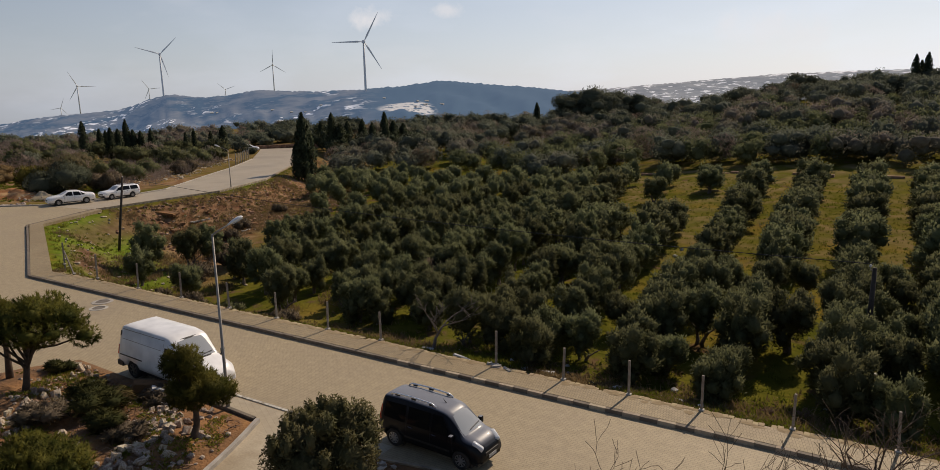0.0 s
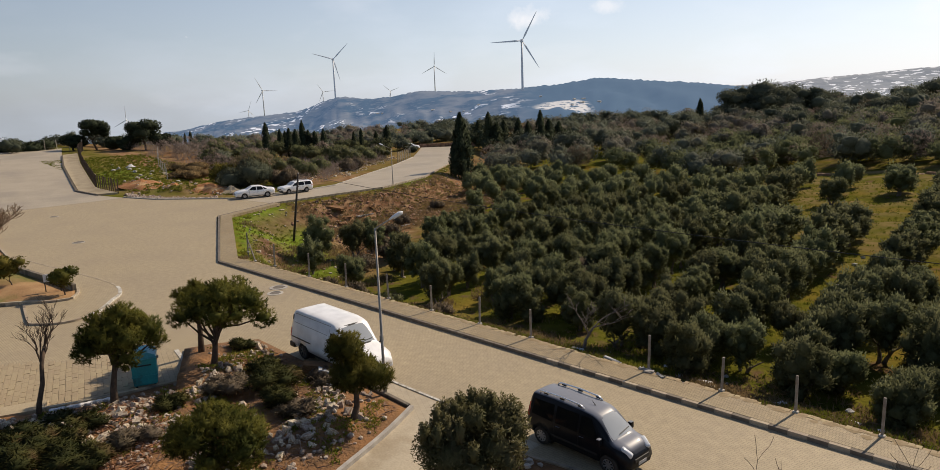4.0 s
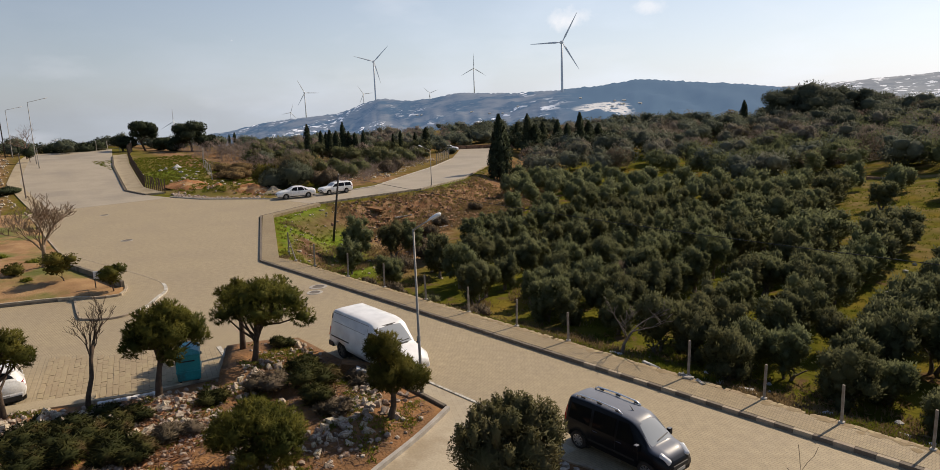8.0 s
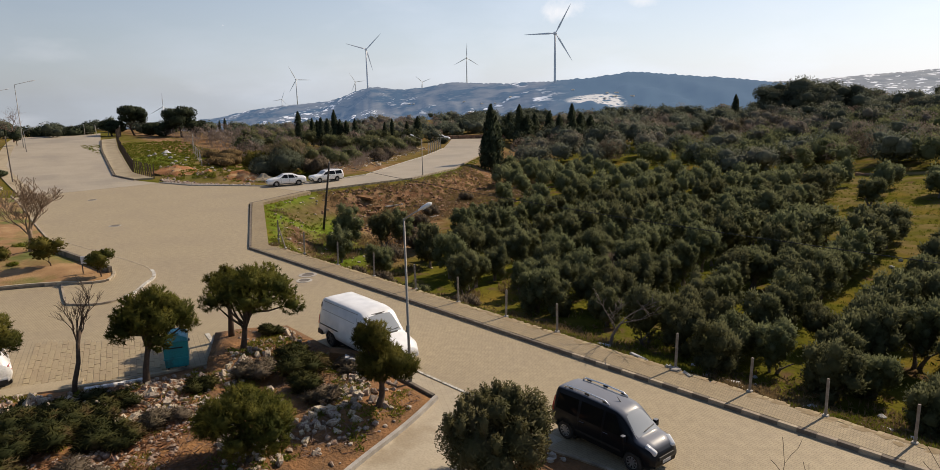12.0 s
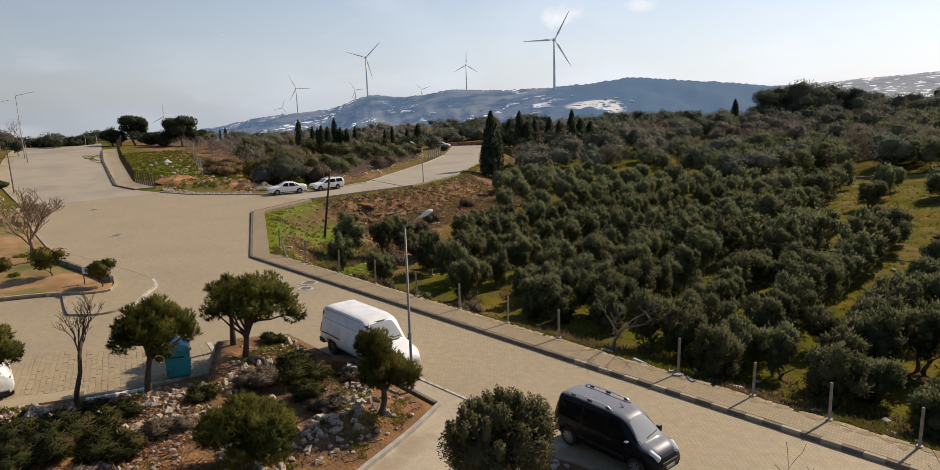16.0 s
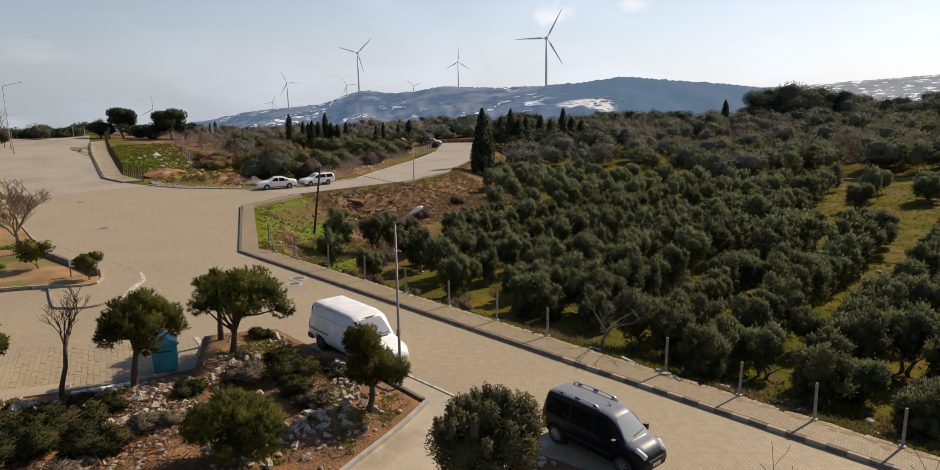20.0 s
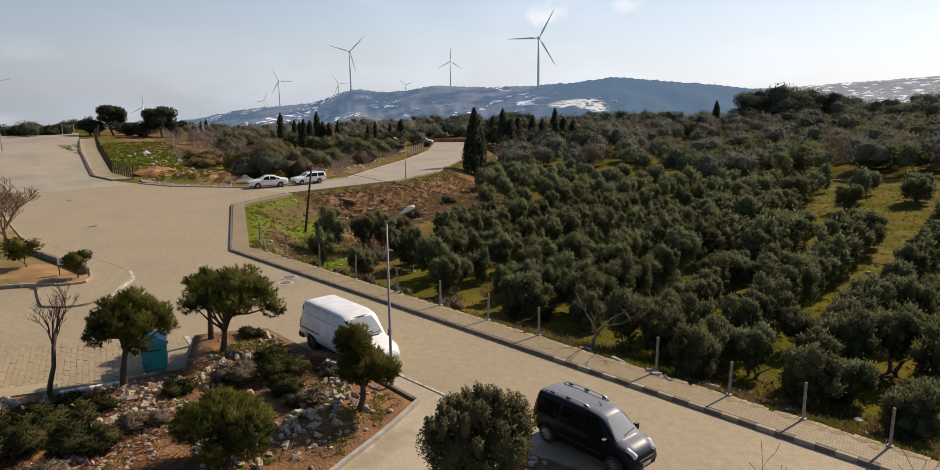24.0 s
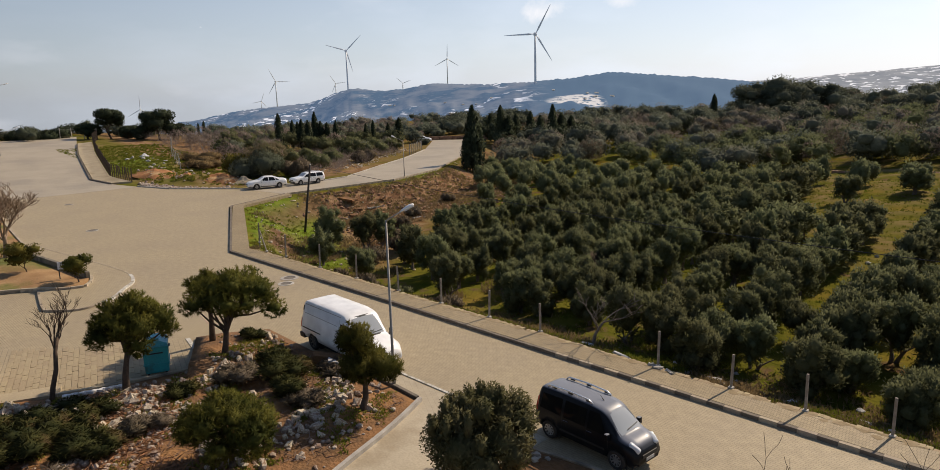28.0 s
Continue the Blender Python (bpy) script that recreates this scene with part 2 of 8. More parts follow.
M_SAND = surface("sandy_footway", (0.41, 0.335, 0.22), (0.35, 0.285, 0.19), 0.8, 0.9, 0.3, 12.0, (0.3, 0.24, 0.15), 0.3, 0.56)
M_ISLAND = surface("island_soil", (0.25, 0.135, 0.055), (0.36, 0.22, 0.10), 0.6, 0.95, 0.8, 9.0, (0.12, 0.125, 0.02), 0.22, 0.52, depth=0.05)
M_BARK = surface("bark", (0.11, 0.075, 0.05), (0.06, 0.042, 0.03), 6.0, 0.95, 0.8, 40.0, depth=0.02)
M_BARK_GREY = surface("grey_bark", (0.2, 0.165, 0.135), (0.12, 0.095, 0.08), 6.0, 0.95, 0.6, 40.0, depth=0.02)
M_TWIG = surface("dry_twigs", (0.26, 0.17, 0.12), (0.17, 0.11, 0.08), 4.0, 0.95, 0.2, 30.0)
M_TAN_TWIG = surface("tan_twigs", (0.33, 0.235, 0.155), (0.22, 0.15, 0.1), 4.0, 0.95, 0.2, 30.0)
M_OLIVE = surface("olive_leaves", (0.095, 0.104, 0.049), (0.15, 0.156, 0.08), 0.7, 0.8, 0, 4.0, vary=0.5, spec=0.06, leaf=0.55)
M_PINE = surface("pine_needles", (0.05, 0.06, 0.013), (0.162, 0.146, 0.031), 1.0, 0.75, 0, 3.0, vary=0.2, spec=0.12, leaf=0.45)
M_BUSH = surface("evergreen_bush", (0.072, 0.074, 0.03), (0.165, 0.145, 0.066), 1.6, 0.7, 0, 5.0, spec=0.15, leaf=0.3)
M_CYPRESS = surface("cypress_foliage", (0.03, 0.04, 0.022), (0.052, 0.064, 0.034), 1.0, 0.8, 0, 6.0, vary=0.2, spec=0.1, leaf=0.15)
# far wood foliage is lightened and greyed to stand in for distance haze
M_WOOD = surface("mixed_wood_foliage", (0.13, 0.15, 0.108), (0.19, 0.2, 0.145), 0.08, 0.85, 0, 3.0, (0.24, 0.2, 0.16), 0.05, 0.57, spec=0.08, leaf=0.45)
M_PINK = surface("bare_crowns", (0.27, 0.215, 0.185), (0.21, 0.175, 0.15), 0.1, 0.9, 0, 8.0, spec=0.05, leaf=0.45)
M_DARK_WOOD = surface("dark_evergreens", (0.082, 0.096, 0.066), (0.128, 0.138, 0.094), 0.1, 0.85, 0, 4.0, spec=0.08, leaf=0.35)
M_ORANGE = surface("orange_soil", (0.38, 0.17, 0.06), (0.27, 0.12, 0.045), 0.8, 0.95, 0.8, 6.0, (0.42, 0.27, 0.13), 0.5, 0.58, depth=0.08)
M_SCRUB = surface("brown_scrub", (0.17, 0.135, 0.1), (0.125, 0.105, 0.07), 0.5, 0.9, 0, 8.0, spec=0.08, leaf=0.3)
M_THICKET = surface("tangled_thicket", (0.15, 0.125, 0.072), (0.22, 0.175, 0.11), 0.6, 0.9, 0, 6.0, (0.12, 0.12, 0.06), 0.25, 0.52, spec=0.05, leaf=0.5)
M_DRY_WEED = surface("dry_weed", (0.27, 0.195, 0.1), (0.19, 0.135, 0.07), 0.8, 0.95, 0, 8.0, spec=0.05, leaf=0.35)
M_GRASS = surface("grass", (0.125, 0.15, 0.017), (0.215, 0.205, 0.034), 0.6, 0.9, 0, 12.0, spec=0.1, leaf=0.4)
M_VINE = surface("dry_red_vines", (0.3, 0.14, 0.065), (0.2, 0.1, 0.05), 3.0, 0.95, 0, 20.0)
M_JUNIPER = surface("juniper", (0.026, 0.033, 0.012), (0.072, 0.069, 0.022), 1.2, 0.85, 0, 8.0, (0.09, 0.058, 0.03), 1.0, 0.64, spec=0.08, leaf=0.2)
M_YELLOW_GREEN = surface("yellow_green_leaves", (0.07, 0.075, 0.016), (0.16, 0.13, 0.028), 1.2, 0.85, 0, 8.0, spec=0.1, leaf=0.3)
M_STEEL = surface("galvanised_steel", (0.34, 0.32, 0.285), (0.25, 0.23, 0.2), 3.0, 0.6, 0.1, 30.0, metal=0.3)
M_RUST = surface("weathered_post", (0.26, 0.23, 0.19), (0.15, 0.12, 0.095), 3.0, 0.8, 0.3, 30.0, vary=0.3)
M_LAMP = surface("lamp_housing", (0.8, 0.8, 0.78), (0.72, 0.72, 0.7), 4.0, 0.55, 0.05, 30.0)
M_DARK_POLE = surface("tarred_pole", (0.05, 0.038, 0.03), (0.03, 0.024, 0.02), 3.0, 0.8, 0.4, 30.0)
M_WIRE = surface("cable", (0.02, 0.02, 0.02), (0.03, 0.03, 0.03), 3.0, 0.6, 0, 30.0)
M_WHITE_PAINT = surface("white_car_paint", (0.86, 0.86, 0.85), (0.82, 0.82, 0.8), 1.2, 0.28, 0, 12.0, coat=0.6)
M_VAN_PAINT = surface("white_van_paint", (0.86, 0.855, 0.84), (0.84, 0.835, 0.815), 0.5, 0.35, 0, 2.0, coat=0.4)
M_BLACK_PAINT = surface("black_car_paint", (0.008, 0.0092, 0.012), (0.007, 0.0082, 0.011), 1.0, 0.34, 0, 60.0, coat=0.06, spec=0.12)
# pale grey-blue mixed into up-facing panels stands in for sky and sun sheen
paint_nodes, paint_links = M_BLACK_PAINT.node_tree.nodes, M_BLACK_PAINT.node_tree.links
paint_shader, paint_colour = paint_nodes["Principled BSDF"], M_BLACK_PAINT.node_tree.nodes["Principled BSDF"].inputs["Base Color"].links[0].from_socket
paint_geo, paint_axis, paint_up, paint_sky_sheen = paint_nodes.new("ShaderNodeNewGeometry"), paint_nodes.new("ShaderNodeSeparateXYZ"), paint_nodes.new("ShaderNodeMapRange"), paint_nodes.new("ShaderNodeMix")
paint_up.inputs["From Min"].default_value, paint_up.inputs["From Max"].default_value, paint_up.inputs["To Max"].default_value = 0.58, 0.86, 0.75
paint_sky_sheen.data_type = "RGBA"
paint_sky_sheen.inputs["B"].default_value = (0.29, 0.305, 0.345, 1)
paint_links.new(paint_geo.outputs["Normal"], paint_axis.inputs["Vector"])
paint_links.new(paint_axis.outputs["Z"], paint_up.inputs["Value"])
paint_links.new(paint_up.outputs["Result"], paint_sky_sheen.inputs["Factor"])
paint_links.new(paint_colour, paint_sky_sheen.inputs["A"])
paint_links.new(paint_sky_sheen.outputs["Result"], paint_shader.inputs["Base Color"])
M_TRIM = surface("black_plastic", (0.02, 0.02, 0.02), (0.03, 0.03, 0.03), 5.0, 0.6, 0.1, 60.0)
M_TYRE = surface("tyre_rubber", (0.022, 0.021, 0.02), (0.035, 0.033, 0.03), 8.0, 0.85, 0.2, 60.0)
M_RIM = surface("alloy_rim", (0.55, 0.55, 0.56), (0.42, 0.42, 0.43), 6.0, 0.35, 0, 40.0, metal=0.8)
M_CHROME = surface("chrome", (0.9, 0.9, 0.91), (0.86, 0.86, 0.87), 6.0, 0.38, 0, 40.0, metal=1.0)
M_GLASS = glass_dark("car_glass", (0.008, 0.009, 0.01), 0.04, 0.2)
# pale base colour stands in for sky reflected in the windscreens
M_SCREEN = glass_dark("windscreen_glass", (0.36, 0.38, 0.385), 0.03, 1.0)
M_HEADLIGHT = glass_dark("headlight_lens", (0.6, 0.62, 0.64), 0.1)
M_RED_LENS = glass_dark("tail_light_lens", (0.4, 0.01, 0.01), 0.12)
M_BIN = surface("teal_painted_steel", (0.025, 0.32, 0.33), (0.035, 0.26, 0.27), 1.5, 0.5, 0.1, 20.0, (0.05, 0.09, 0.085), 2.0, 0.62)
M_BIN_LID = surface("blue_plastic_lid", (0.04, 0.3, 0.42), (0.05, 0.36, 0.48), 2.0, 0.45, 0.05, 20.0)
M_TURBINE = surface("turbine_white", (0.82, 0.83, 0.84), (0.76, 0.77, 0.78), 0.05, 0.6, 0, 1.0)
M_WHITE_LINE = surface("white_marking", (0.6, 0.58, 0.52), (0.42, 0.39, 0.34), 3.0, 0.8, 0.2, 20.0, (0.3, 0.26, 0.2), 2.0, 0.55)
M_IRON = surface("cast_iron", (0.15, 0.13, 0.105), (0.21, 0.18, 0.145), 8.0, 0.7, 0.4, 40.0, metal=0.3)
M_LITTER = surface("pale_litter", (0.52, 0.52, 0.5), (0.4, 0.39, 0.37), 4.0, 0.7, 0.2, 20.0)
M_STUCCO = surface("pale_stucco", (0.62, 0.58, 0.52), (0.5, 0.46, 0.4), 0.3, 0.9, 0.1, 4.0)


# ---------------------------------------------------------------- mesh helpers
def mesh_of(bm, name, material, smooth=False):
    me = bpy.data.meshes.new(name)
    bm.normal_update()
    bm.to_mesh(me)
    bm.free()
    me.materials.append(material)
    if smooth:
        me.polygons.foreach_set("use_smooth", [True] * len(me.polygons))
    return me


def part(name, bm, material, parent=None, label="", smooth=False):
    ob = new(name, mesh_of(bm, name, material, smooth))
    if parent:
        ob.parent = parent
    if label:
        ob["label"] = label
    return ob


def data_part(name, verts, faces, material, parent=None, smooth=False):
    me = bpy.data.meshes.new(name)
    me.from_pydata(verts, [], faces)
    me.materials.append(material)
    if smooth:
        me.polygons.foreach_set("use_smooth", [True] * len(me.polygons))
    ob = new(name, me)
    if parent:
        ob.parent = parent
    return ob


def thing(name, m, label, category, group="", kind=""):
    ob = new(name)
    ob.matrix_basis = m
    ob.empty_display_size = 0.3
    return tagged(ob, label, category, group, kind)


def box(bm, c, s, turn=None, bevel=0.0):
    m = Matrix.Translation(c) @ (turn or Matrix.Identity(4)) @ Matrix.Diagonal((*s, 1))
    made = bmesh.ops.create_cube(bm, size=1.0, matrix=m)
    if bevel:
        edges = list({e for v in made["verts"] for e in v.link_edges})
        bmesh.ops.bevel(bm, geom=edges, offset=bevel, segments=2, affect="EDGES", profile=0.6)


def tube(bm, points, radii, sides=8, cap=True):
    """A round bar along points, with a radius at each."""
    rings = []
    pts = [Vector(p) for p in points]
    side = None
    for i, p in enumerate(pts):
        way = (pts[min(i + 1, len(pts) - 1)] - pts[max(i - 1, 0)]).normalized()
        if side is None:
            side = way.orthogonal().normalized()
        side = (side - way * side.dot(way))
        side = side.normalized() if side.length > 1e-6 else way.orthogonal().normalized()
        up = way.cross(side)
        r = radii[i] if hasattr(radii, "__len__") else radii
        rings.append([bm.verts.new(p + (side * math.cos(k * math.tau / sides) + up * math.sin(k * math.tau / sides)) * r) for k in range(sides)])
    for a, b in zip(rings, rings[1:]):
        for k in range(sides):
            bm.faces.new((a[k], a[(k + 1) % sides], b[(k + 1) % sides], b[k]))
    if cap:
        bm.faces.new(rings[0][::-1])
        bm.faces.new(rings[-1])
    return rings


def slab(bm, outline, z0, z1):
    """A plate with the outline as seen from above (counter-clockwise) between two heights; z1 may be a function of (x, y)."""
    top_z = z1 if callable(z1) else (lambda x, y: z1)
    low_z = z0 if callable(z0) else (lambda x, y: z0)
    top = [bm.verts.new((x, y, top_z(x, y))) for x, y in outline]
    low = [bm.verts.new((x, y, low_z(x, y))) for x, y in outline]
    f = bm.faces.new(top)
    for i in range(len(top)):
        j = (i + 1) % len(top)
        bm.faces.new((low[i], low[j], top[j], top[i]))
    return f


def smooth_step(v):
    v = np.clip(v, 0.0, 1.0)
    return v * v * (3 - 2 * v)


def rounded(line, closed=False, times=2):
    """The line with its corners cut round."""
    for _ in range(times):
        pairs = list(zip(line, line[1:] + line[:1])) if closed else list(zip(line, line[1:]))
        cut = []
        for (ax, ay), (bx, by) in pairs:
            cut += [(ax * .75 + bx * .25, ay * .75 + by * .25), (ax * .25 + bx * .75, ay * .25 + by * .75)]
        line = cut if closed else [line[0]] + cut + [line[-1]]
    return line


# ---------------------------------------------------------------- the lie of the land
GROVE_EDGE = [(60.0, 23.8), (-48.6, 23.8), (-69.0, 33.5), (-73.6, 42.0), (-73.8, 57.8), (-78.4, 69.4), (-92.0, 88.0), (-117.0, 126.0), (-150.0, 175.0)]


def edge_distance(x, y):
    """How far inside the grove, past the pavement and the far road's verge (negative on the road's side)."""
    x, y = np.asarray(x, float), np.asarray(y, float)
    best, sign = np.full(x.shape, 1e9), np.full(x.shape, 1.0)
    for (ax, ay), (bx, by) in zip(GROVE_EDGE, GROVE_EDGE[1:]):
        dx, dy = bx - ax, by - ay
        k = np.clip(((x - ax) * dx + (y - ay) * dy) / (dx * dx + dy * dy), 0, 1)
        d = np.hypot(x - ax - k * dx, y - ay - k * dy)
        s = np.where(dx * (y - ay) - dy * (x - ax) < 0, 1.0, -1.0)
        near = d < best
        best, sign = np.where(near, d, best), np.where(near, s, sign)
    return best * sign


def land(x, y):
    x, y = np.asarray(x, float), np.asarray(y, float)
    z = 3.4 * smooth_step((-98 - x) / 72) * smooth_step((110 - y) / 60)
    inside = edge_distance(x, y)
    dip = 0.7 + 2.0 * smooth_step((-14 - x) / 34)
    z = z - dip * smooth_step(inside / (3.0 + 3.5 * smooth_step((-40 - x) / 25)))
    z = z + np.where(inside > 0, 1, 0) * 0.04 * np.clip(y - 45, 0, 45) * smooth_step(inside / 20)
    high = 3.0 + 6.4 * smooth_step((x + 105) / 110)
    z = z + high * smooth_step((y - 84) / 105)
    for cx, cy, r, h in ((-110.0, 38.6, 3.6, 1.1), (-96.6, 40.2, 2.8, 1.3), (-103.5, 38.6, 3.0, 0.8), (-118.0, 42.5, 4.5, 0.9), (-126.0, 44.0, 4.0, 0.6)):
        z = z + h * np.exp(-((x - cx) ** 2 + (y - cy) ** 2) / (r * r))
    far = np.hypot(x, y)
    z = z - (z + 45) * smooth_step((far - 230) / 420) - 150 * smooth_step((far - 500) / 2600)
    return z


# ---------------------------------------------------------------- ground, roads, pavements
def spread(fine_from, fine_to, step, low, high):
    """Grid lines, even between fine_from and fine_to, and wider and wider outside."""
    v = list(np.arange(fine_from, fine_to + step * 0.5, step))
    s = step
    while v[-1] < high:
        s *= 1.22
        v.append(v[-1] + s)
    s = step
    while v[0] > low:
        s *= 1.22
        v.insert(0, v[0] - s)
    return np.array(v)


gx, gy = spread(-140, 14, 1.0, -4500, 4500), spread(18, 132, 1.0, -4500, 4500)
GX, GY = np.meshgrid(gx, gy)
GZ = land(GX, GY) - 0.12
ruffle = np.array([noise.noise((a * 0.35, b * 0.35, 0.0)) + 0.5 * noise.noise((a * 1.1, b * 1.1, 3.0)) for a, b in zip(GX.ravel(), GY.ravel())]).reshape(GX.shape)
GZ = GZ + np.clip(ruffle, -1, 1) * 0.28 * smooth_step((edge_distance(GX, GY) - 0.6) / 4)
nx, ny = len(gx), len(gy)
ground_faces = [(j * nx + i, j * nx + i + 1, (j + 1) * nx + i + 1, (j + 1) * nx + i) for j in range(ny - 1) for i in range(nx - 1)]


def ground_material():
    m = bpy.data.materials.new("grass_and_soil")
    m.use_nodes = True
    n, l = m.node_tree.nodes, m.node_tree.links
    shader = n["Principled BSDF"]
    coord = n.new("ShaderNodeTexCoord")

    def grain(size, detail, lo, hi):
        g, r = n.new("ShaderNodeTexNoise"), n.new("ShaderNodeMapRange")
        g.inputs["Scale"].default_value, g.inputs["Detail"].default_value = size, detail
        r.inputs["From Min"].default_value, r.inputs["From Max"].default_value = lo, hi
        l.new(coord.outputs["Object"], g.inputs["Vector"])
        l.new(g.outputs["Fac"], r.inputs["Value"])
        return r.outputs["Result"], g.outputs["Fac"]

    def mix(fac, a, b):
        x = n.new("ShaderNodeMix")
        x.data_type = "RGBA"
        l.new(fac, x.inputs["Factor"])
        for key, v in (("A", a), ("B", b)):
            if isinstance(v, tuple):
                x.inputs[key].default_value = (*v, 1)
            else:
                l.new(v, x.inputs[key])
        return x.outputs["Result"]

    def zone(name):
        a = n.new("ShaderNodeAttribute")
        a.attribute_name = name
        return a.outputs["Fac"]

    green = mix(grain(0.9, 5, 0.35, 0.65)[0], (0.078, 0.084, 0.012), (0.135, 0.122, 0.02))
    straw = mix(grain(0.16, 4, 0.52, 0.68)[0], green, (0.19, 0.135, 0.028))
    cover = mix(grain(0.55, 6, 0.58, 0.68)[0], straw, (0.13, 0.085, 0.045))
    cover = mix(zone("straw"), cover, mix(grain(0.5, 6, 0.36, 0.64)[0], (0.215, 0.158, 0.072), (0.125, 0.112, 0.026)))
    cover = mix(zone("lush"), cover, mix(grain(1.4, 5, 0.35, 0.65)[0], (0.09, 0.145, 0.013), (0.165, 0.2, 0.03)))
    # bare red soil shows where the bank is steep
    geo, sep, steep = n.new("ShaderNodeNewGeometry"), n.new("ShaderNodeSeparateXYZ"), n.new("ShaderNodeMapRange")
    l.new(geo.outputs["Normal"], sep.inputs["Vector"])
    l.new(sep.outputs["Z"], steep.inputs["Value"])
    steep.inputs["From Min"].default_value, steep.inputs["From Max"].default_value = 0.97, 0.84
    patch, _ = grain(0.12, 5, 0.36, 0.5)
    both = n.new("ShaderNodeMath")
    both.operation = "MULTIPLY"
    l.new(steep.outputs["Result"], both.inputs[0])
    l.new(patch, both.inputs[1])
    soil = mix(grain(1.3, 5, 0.4, 0.62)[0], (0.12, 0.068, 0.042), (0.19, 0.12, 0.075))
    colour = mix(both.outputs[0], cover, soil)
    colour = mix(zone("bare"), colour, mix(grain(0.8, 6, 0.38, 0.62)[0], (0.185, 0.095, 0.053), (0.32, 0.205, 0.118)))
    l.new(colour, shader.inputs["Base Color"])
    shader.inputs["Roughness"].default_value = 0.95
    shader.inputs["Specular IOR Level"].default_value = 0.0
    bump = n.new("ShaderNodeBump")
    bump.inputs["Strength"].default_value, bump.inputs["Distance"].default_value = 0.7, 0.12
    l.new(grain(4.0, 6, 0, 1)[1], bump.inputs["Height"])
    l.new(bump.outputs["Normal"], shader.inputs["Normal"])
    return m


M_GROUND = ground_material()
ground = data_part("ground", np.stack([GX.ravel(), GY.ravel(), GZ.ravel()], 1).tolist(), ground_faces, M_GROUND, smooth=True)
# where the soil lies bare, and where the grass is lush
inside = edge_distance(GX, GY)
patchy = smooth_step((ruffle + 0.55) / 0.5)
bare = smooth_step((GY - 40) / 7) * smooth_step((-58 - GX) / 6) * smooth_step((inside - 0.4) / 1.5) * smooth_step((np.where(GY < 58, 22, 12) - inside) / 6) * smooth_step((GX + 95) / 8) * (0.45 + 0.55 * patchy)
lush = smooth_step((43 - GY) / 4) * smooth_step((-47 - GX) / 3) * smooth_step((inside + 0.2) / 0.5) * smooth_step((11 - inside) / 4)
for cx, cy, r in ((-107.5, 37.3, 2.9), (-94.0, 41.2, 2.4), (-103.0, 36.9, 1.9), (-90.5, 41.8, 2.2), (-110.2, 42.0, 1.6), (-99.5, 44.0, 1.6), (-30.5, 26.3, 1.6), (-26.0, 26.2, 1.8), (-22.6, 26.2, 1.2), (-35.0, 26.4, 1.6)):
    bare = np.maximum(bare, 1.25 * np.exp(-((GX - cx) ** 2 + (GY - cy) ** 2) / (r * r)) * (0.5 + 0.5 * patchy))
for cx, cy, r in ((-117.0, 37.6, 6.0), (-103.5, 40.4, 5.0), (-112.0, 40.0, 4.0), (-76.0, 65.0, 4.5), (-97.0, 42.0, 3.6), (-124.0, 40.5, 6.0), (-92.0, 42.5, 2.5)):
    lush = np.maximum(lush, 0.8 * np.exp(-((GX - cx) ** 2 + (GY - cy) ** 2) / (r * r)))
bare = np.maximum(bare, smooth_step((-39.5 - (GY - 31) * 0.79 - GX) / 6) * smooth_step((inside - 4 - 3 * smooth_step((43 - GY) / 4)) / 4) * smooth_step((76 - GY) / 8) * (0.35 + 0.6 * patchy))
# brown wintry scrub land behind the rough verge
bare = np.maximum(bare, smooth_step((-84 - GX) / 5) * smooth_step((GY - 42 - (-GX - 110) * 0.12) / 4) * smooth_step((230 - GY) / 20) * smooth_step((-78 - GX) / 8) * (0.4 + 0.5 * patchy) * (1 - 0.5 * smooth_step((GY - 62) / 12)))
bare = np.maximum(bare, smooth_step((-100 - GX) / 6) * smooth_step((24 - 0.17 * (GX + 150) - GY) / 4) * smooth_step((GX + 215) / 20) * 0.8)
# dry straw lies on the lanes higher up the grove and along the footway
straw = smooth_step((GY - 43 - 7 * ruffle) / 9) * smooth_step((GX + 46) / 14) * smooth_step((inside - 2) / 3) * (0.12 + 0.88 * smooth_step((ruffle + 0.22) / 0.4))
straw = np.maximum(straw, smooth_step((3.2 + 2.5 * ruffle - inside) / 2.0) * smooth_step((GX + 46) / 6) * smooth_step((inside + 0.3) / 0.4) * 0.75)
straw = np.maximum(straw, smooth_step((-86 - GX) / 3) * smooth_step((GY - 33) / 2) * smooth_step((52 - GY) / 5) * 0.7 * patchy)
for zone_name, values in (("bare", bare), ("lush", lush), ("straw", straw)):
    layer = ground.data.attributes.new(zone_name, "FLOAT", "POINT")
    layer.data.foreach_set("value", np.clip(values, 0, 1).ravel().astype(np.float32))
tagged(ground, "grassy hillside ground with straw and bare red soil", "ground", kind="structure")


def ground_at(x, y):
    """Height of the ground sheet."""
    i = int(np.clip(np.searchsorted(gx, x) - 1, 0, nx - 2))
    j = int(np.clip(np.searchsorted(gy, y) - 1, 0, ny - 2))
    u, v = (x - gx[i]) / (gx[i + 1] - gx[i]), (y - gy[j]) / (gy[j + 1] - gy[j])
    return float((GZ[j, i] * (1 - u) + GZ[j, i + 1] * u) * (1 - v) + (GZ[j + 1, i] * (1 - u) + GZ[j + 1, i + 1] * u) * v)


def land_at(x, y):
    return float(land(x, y))


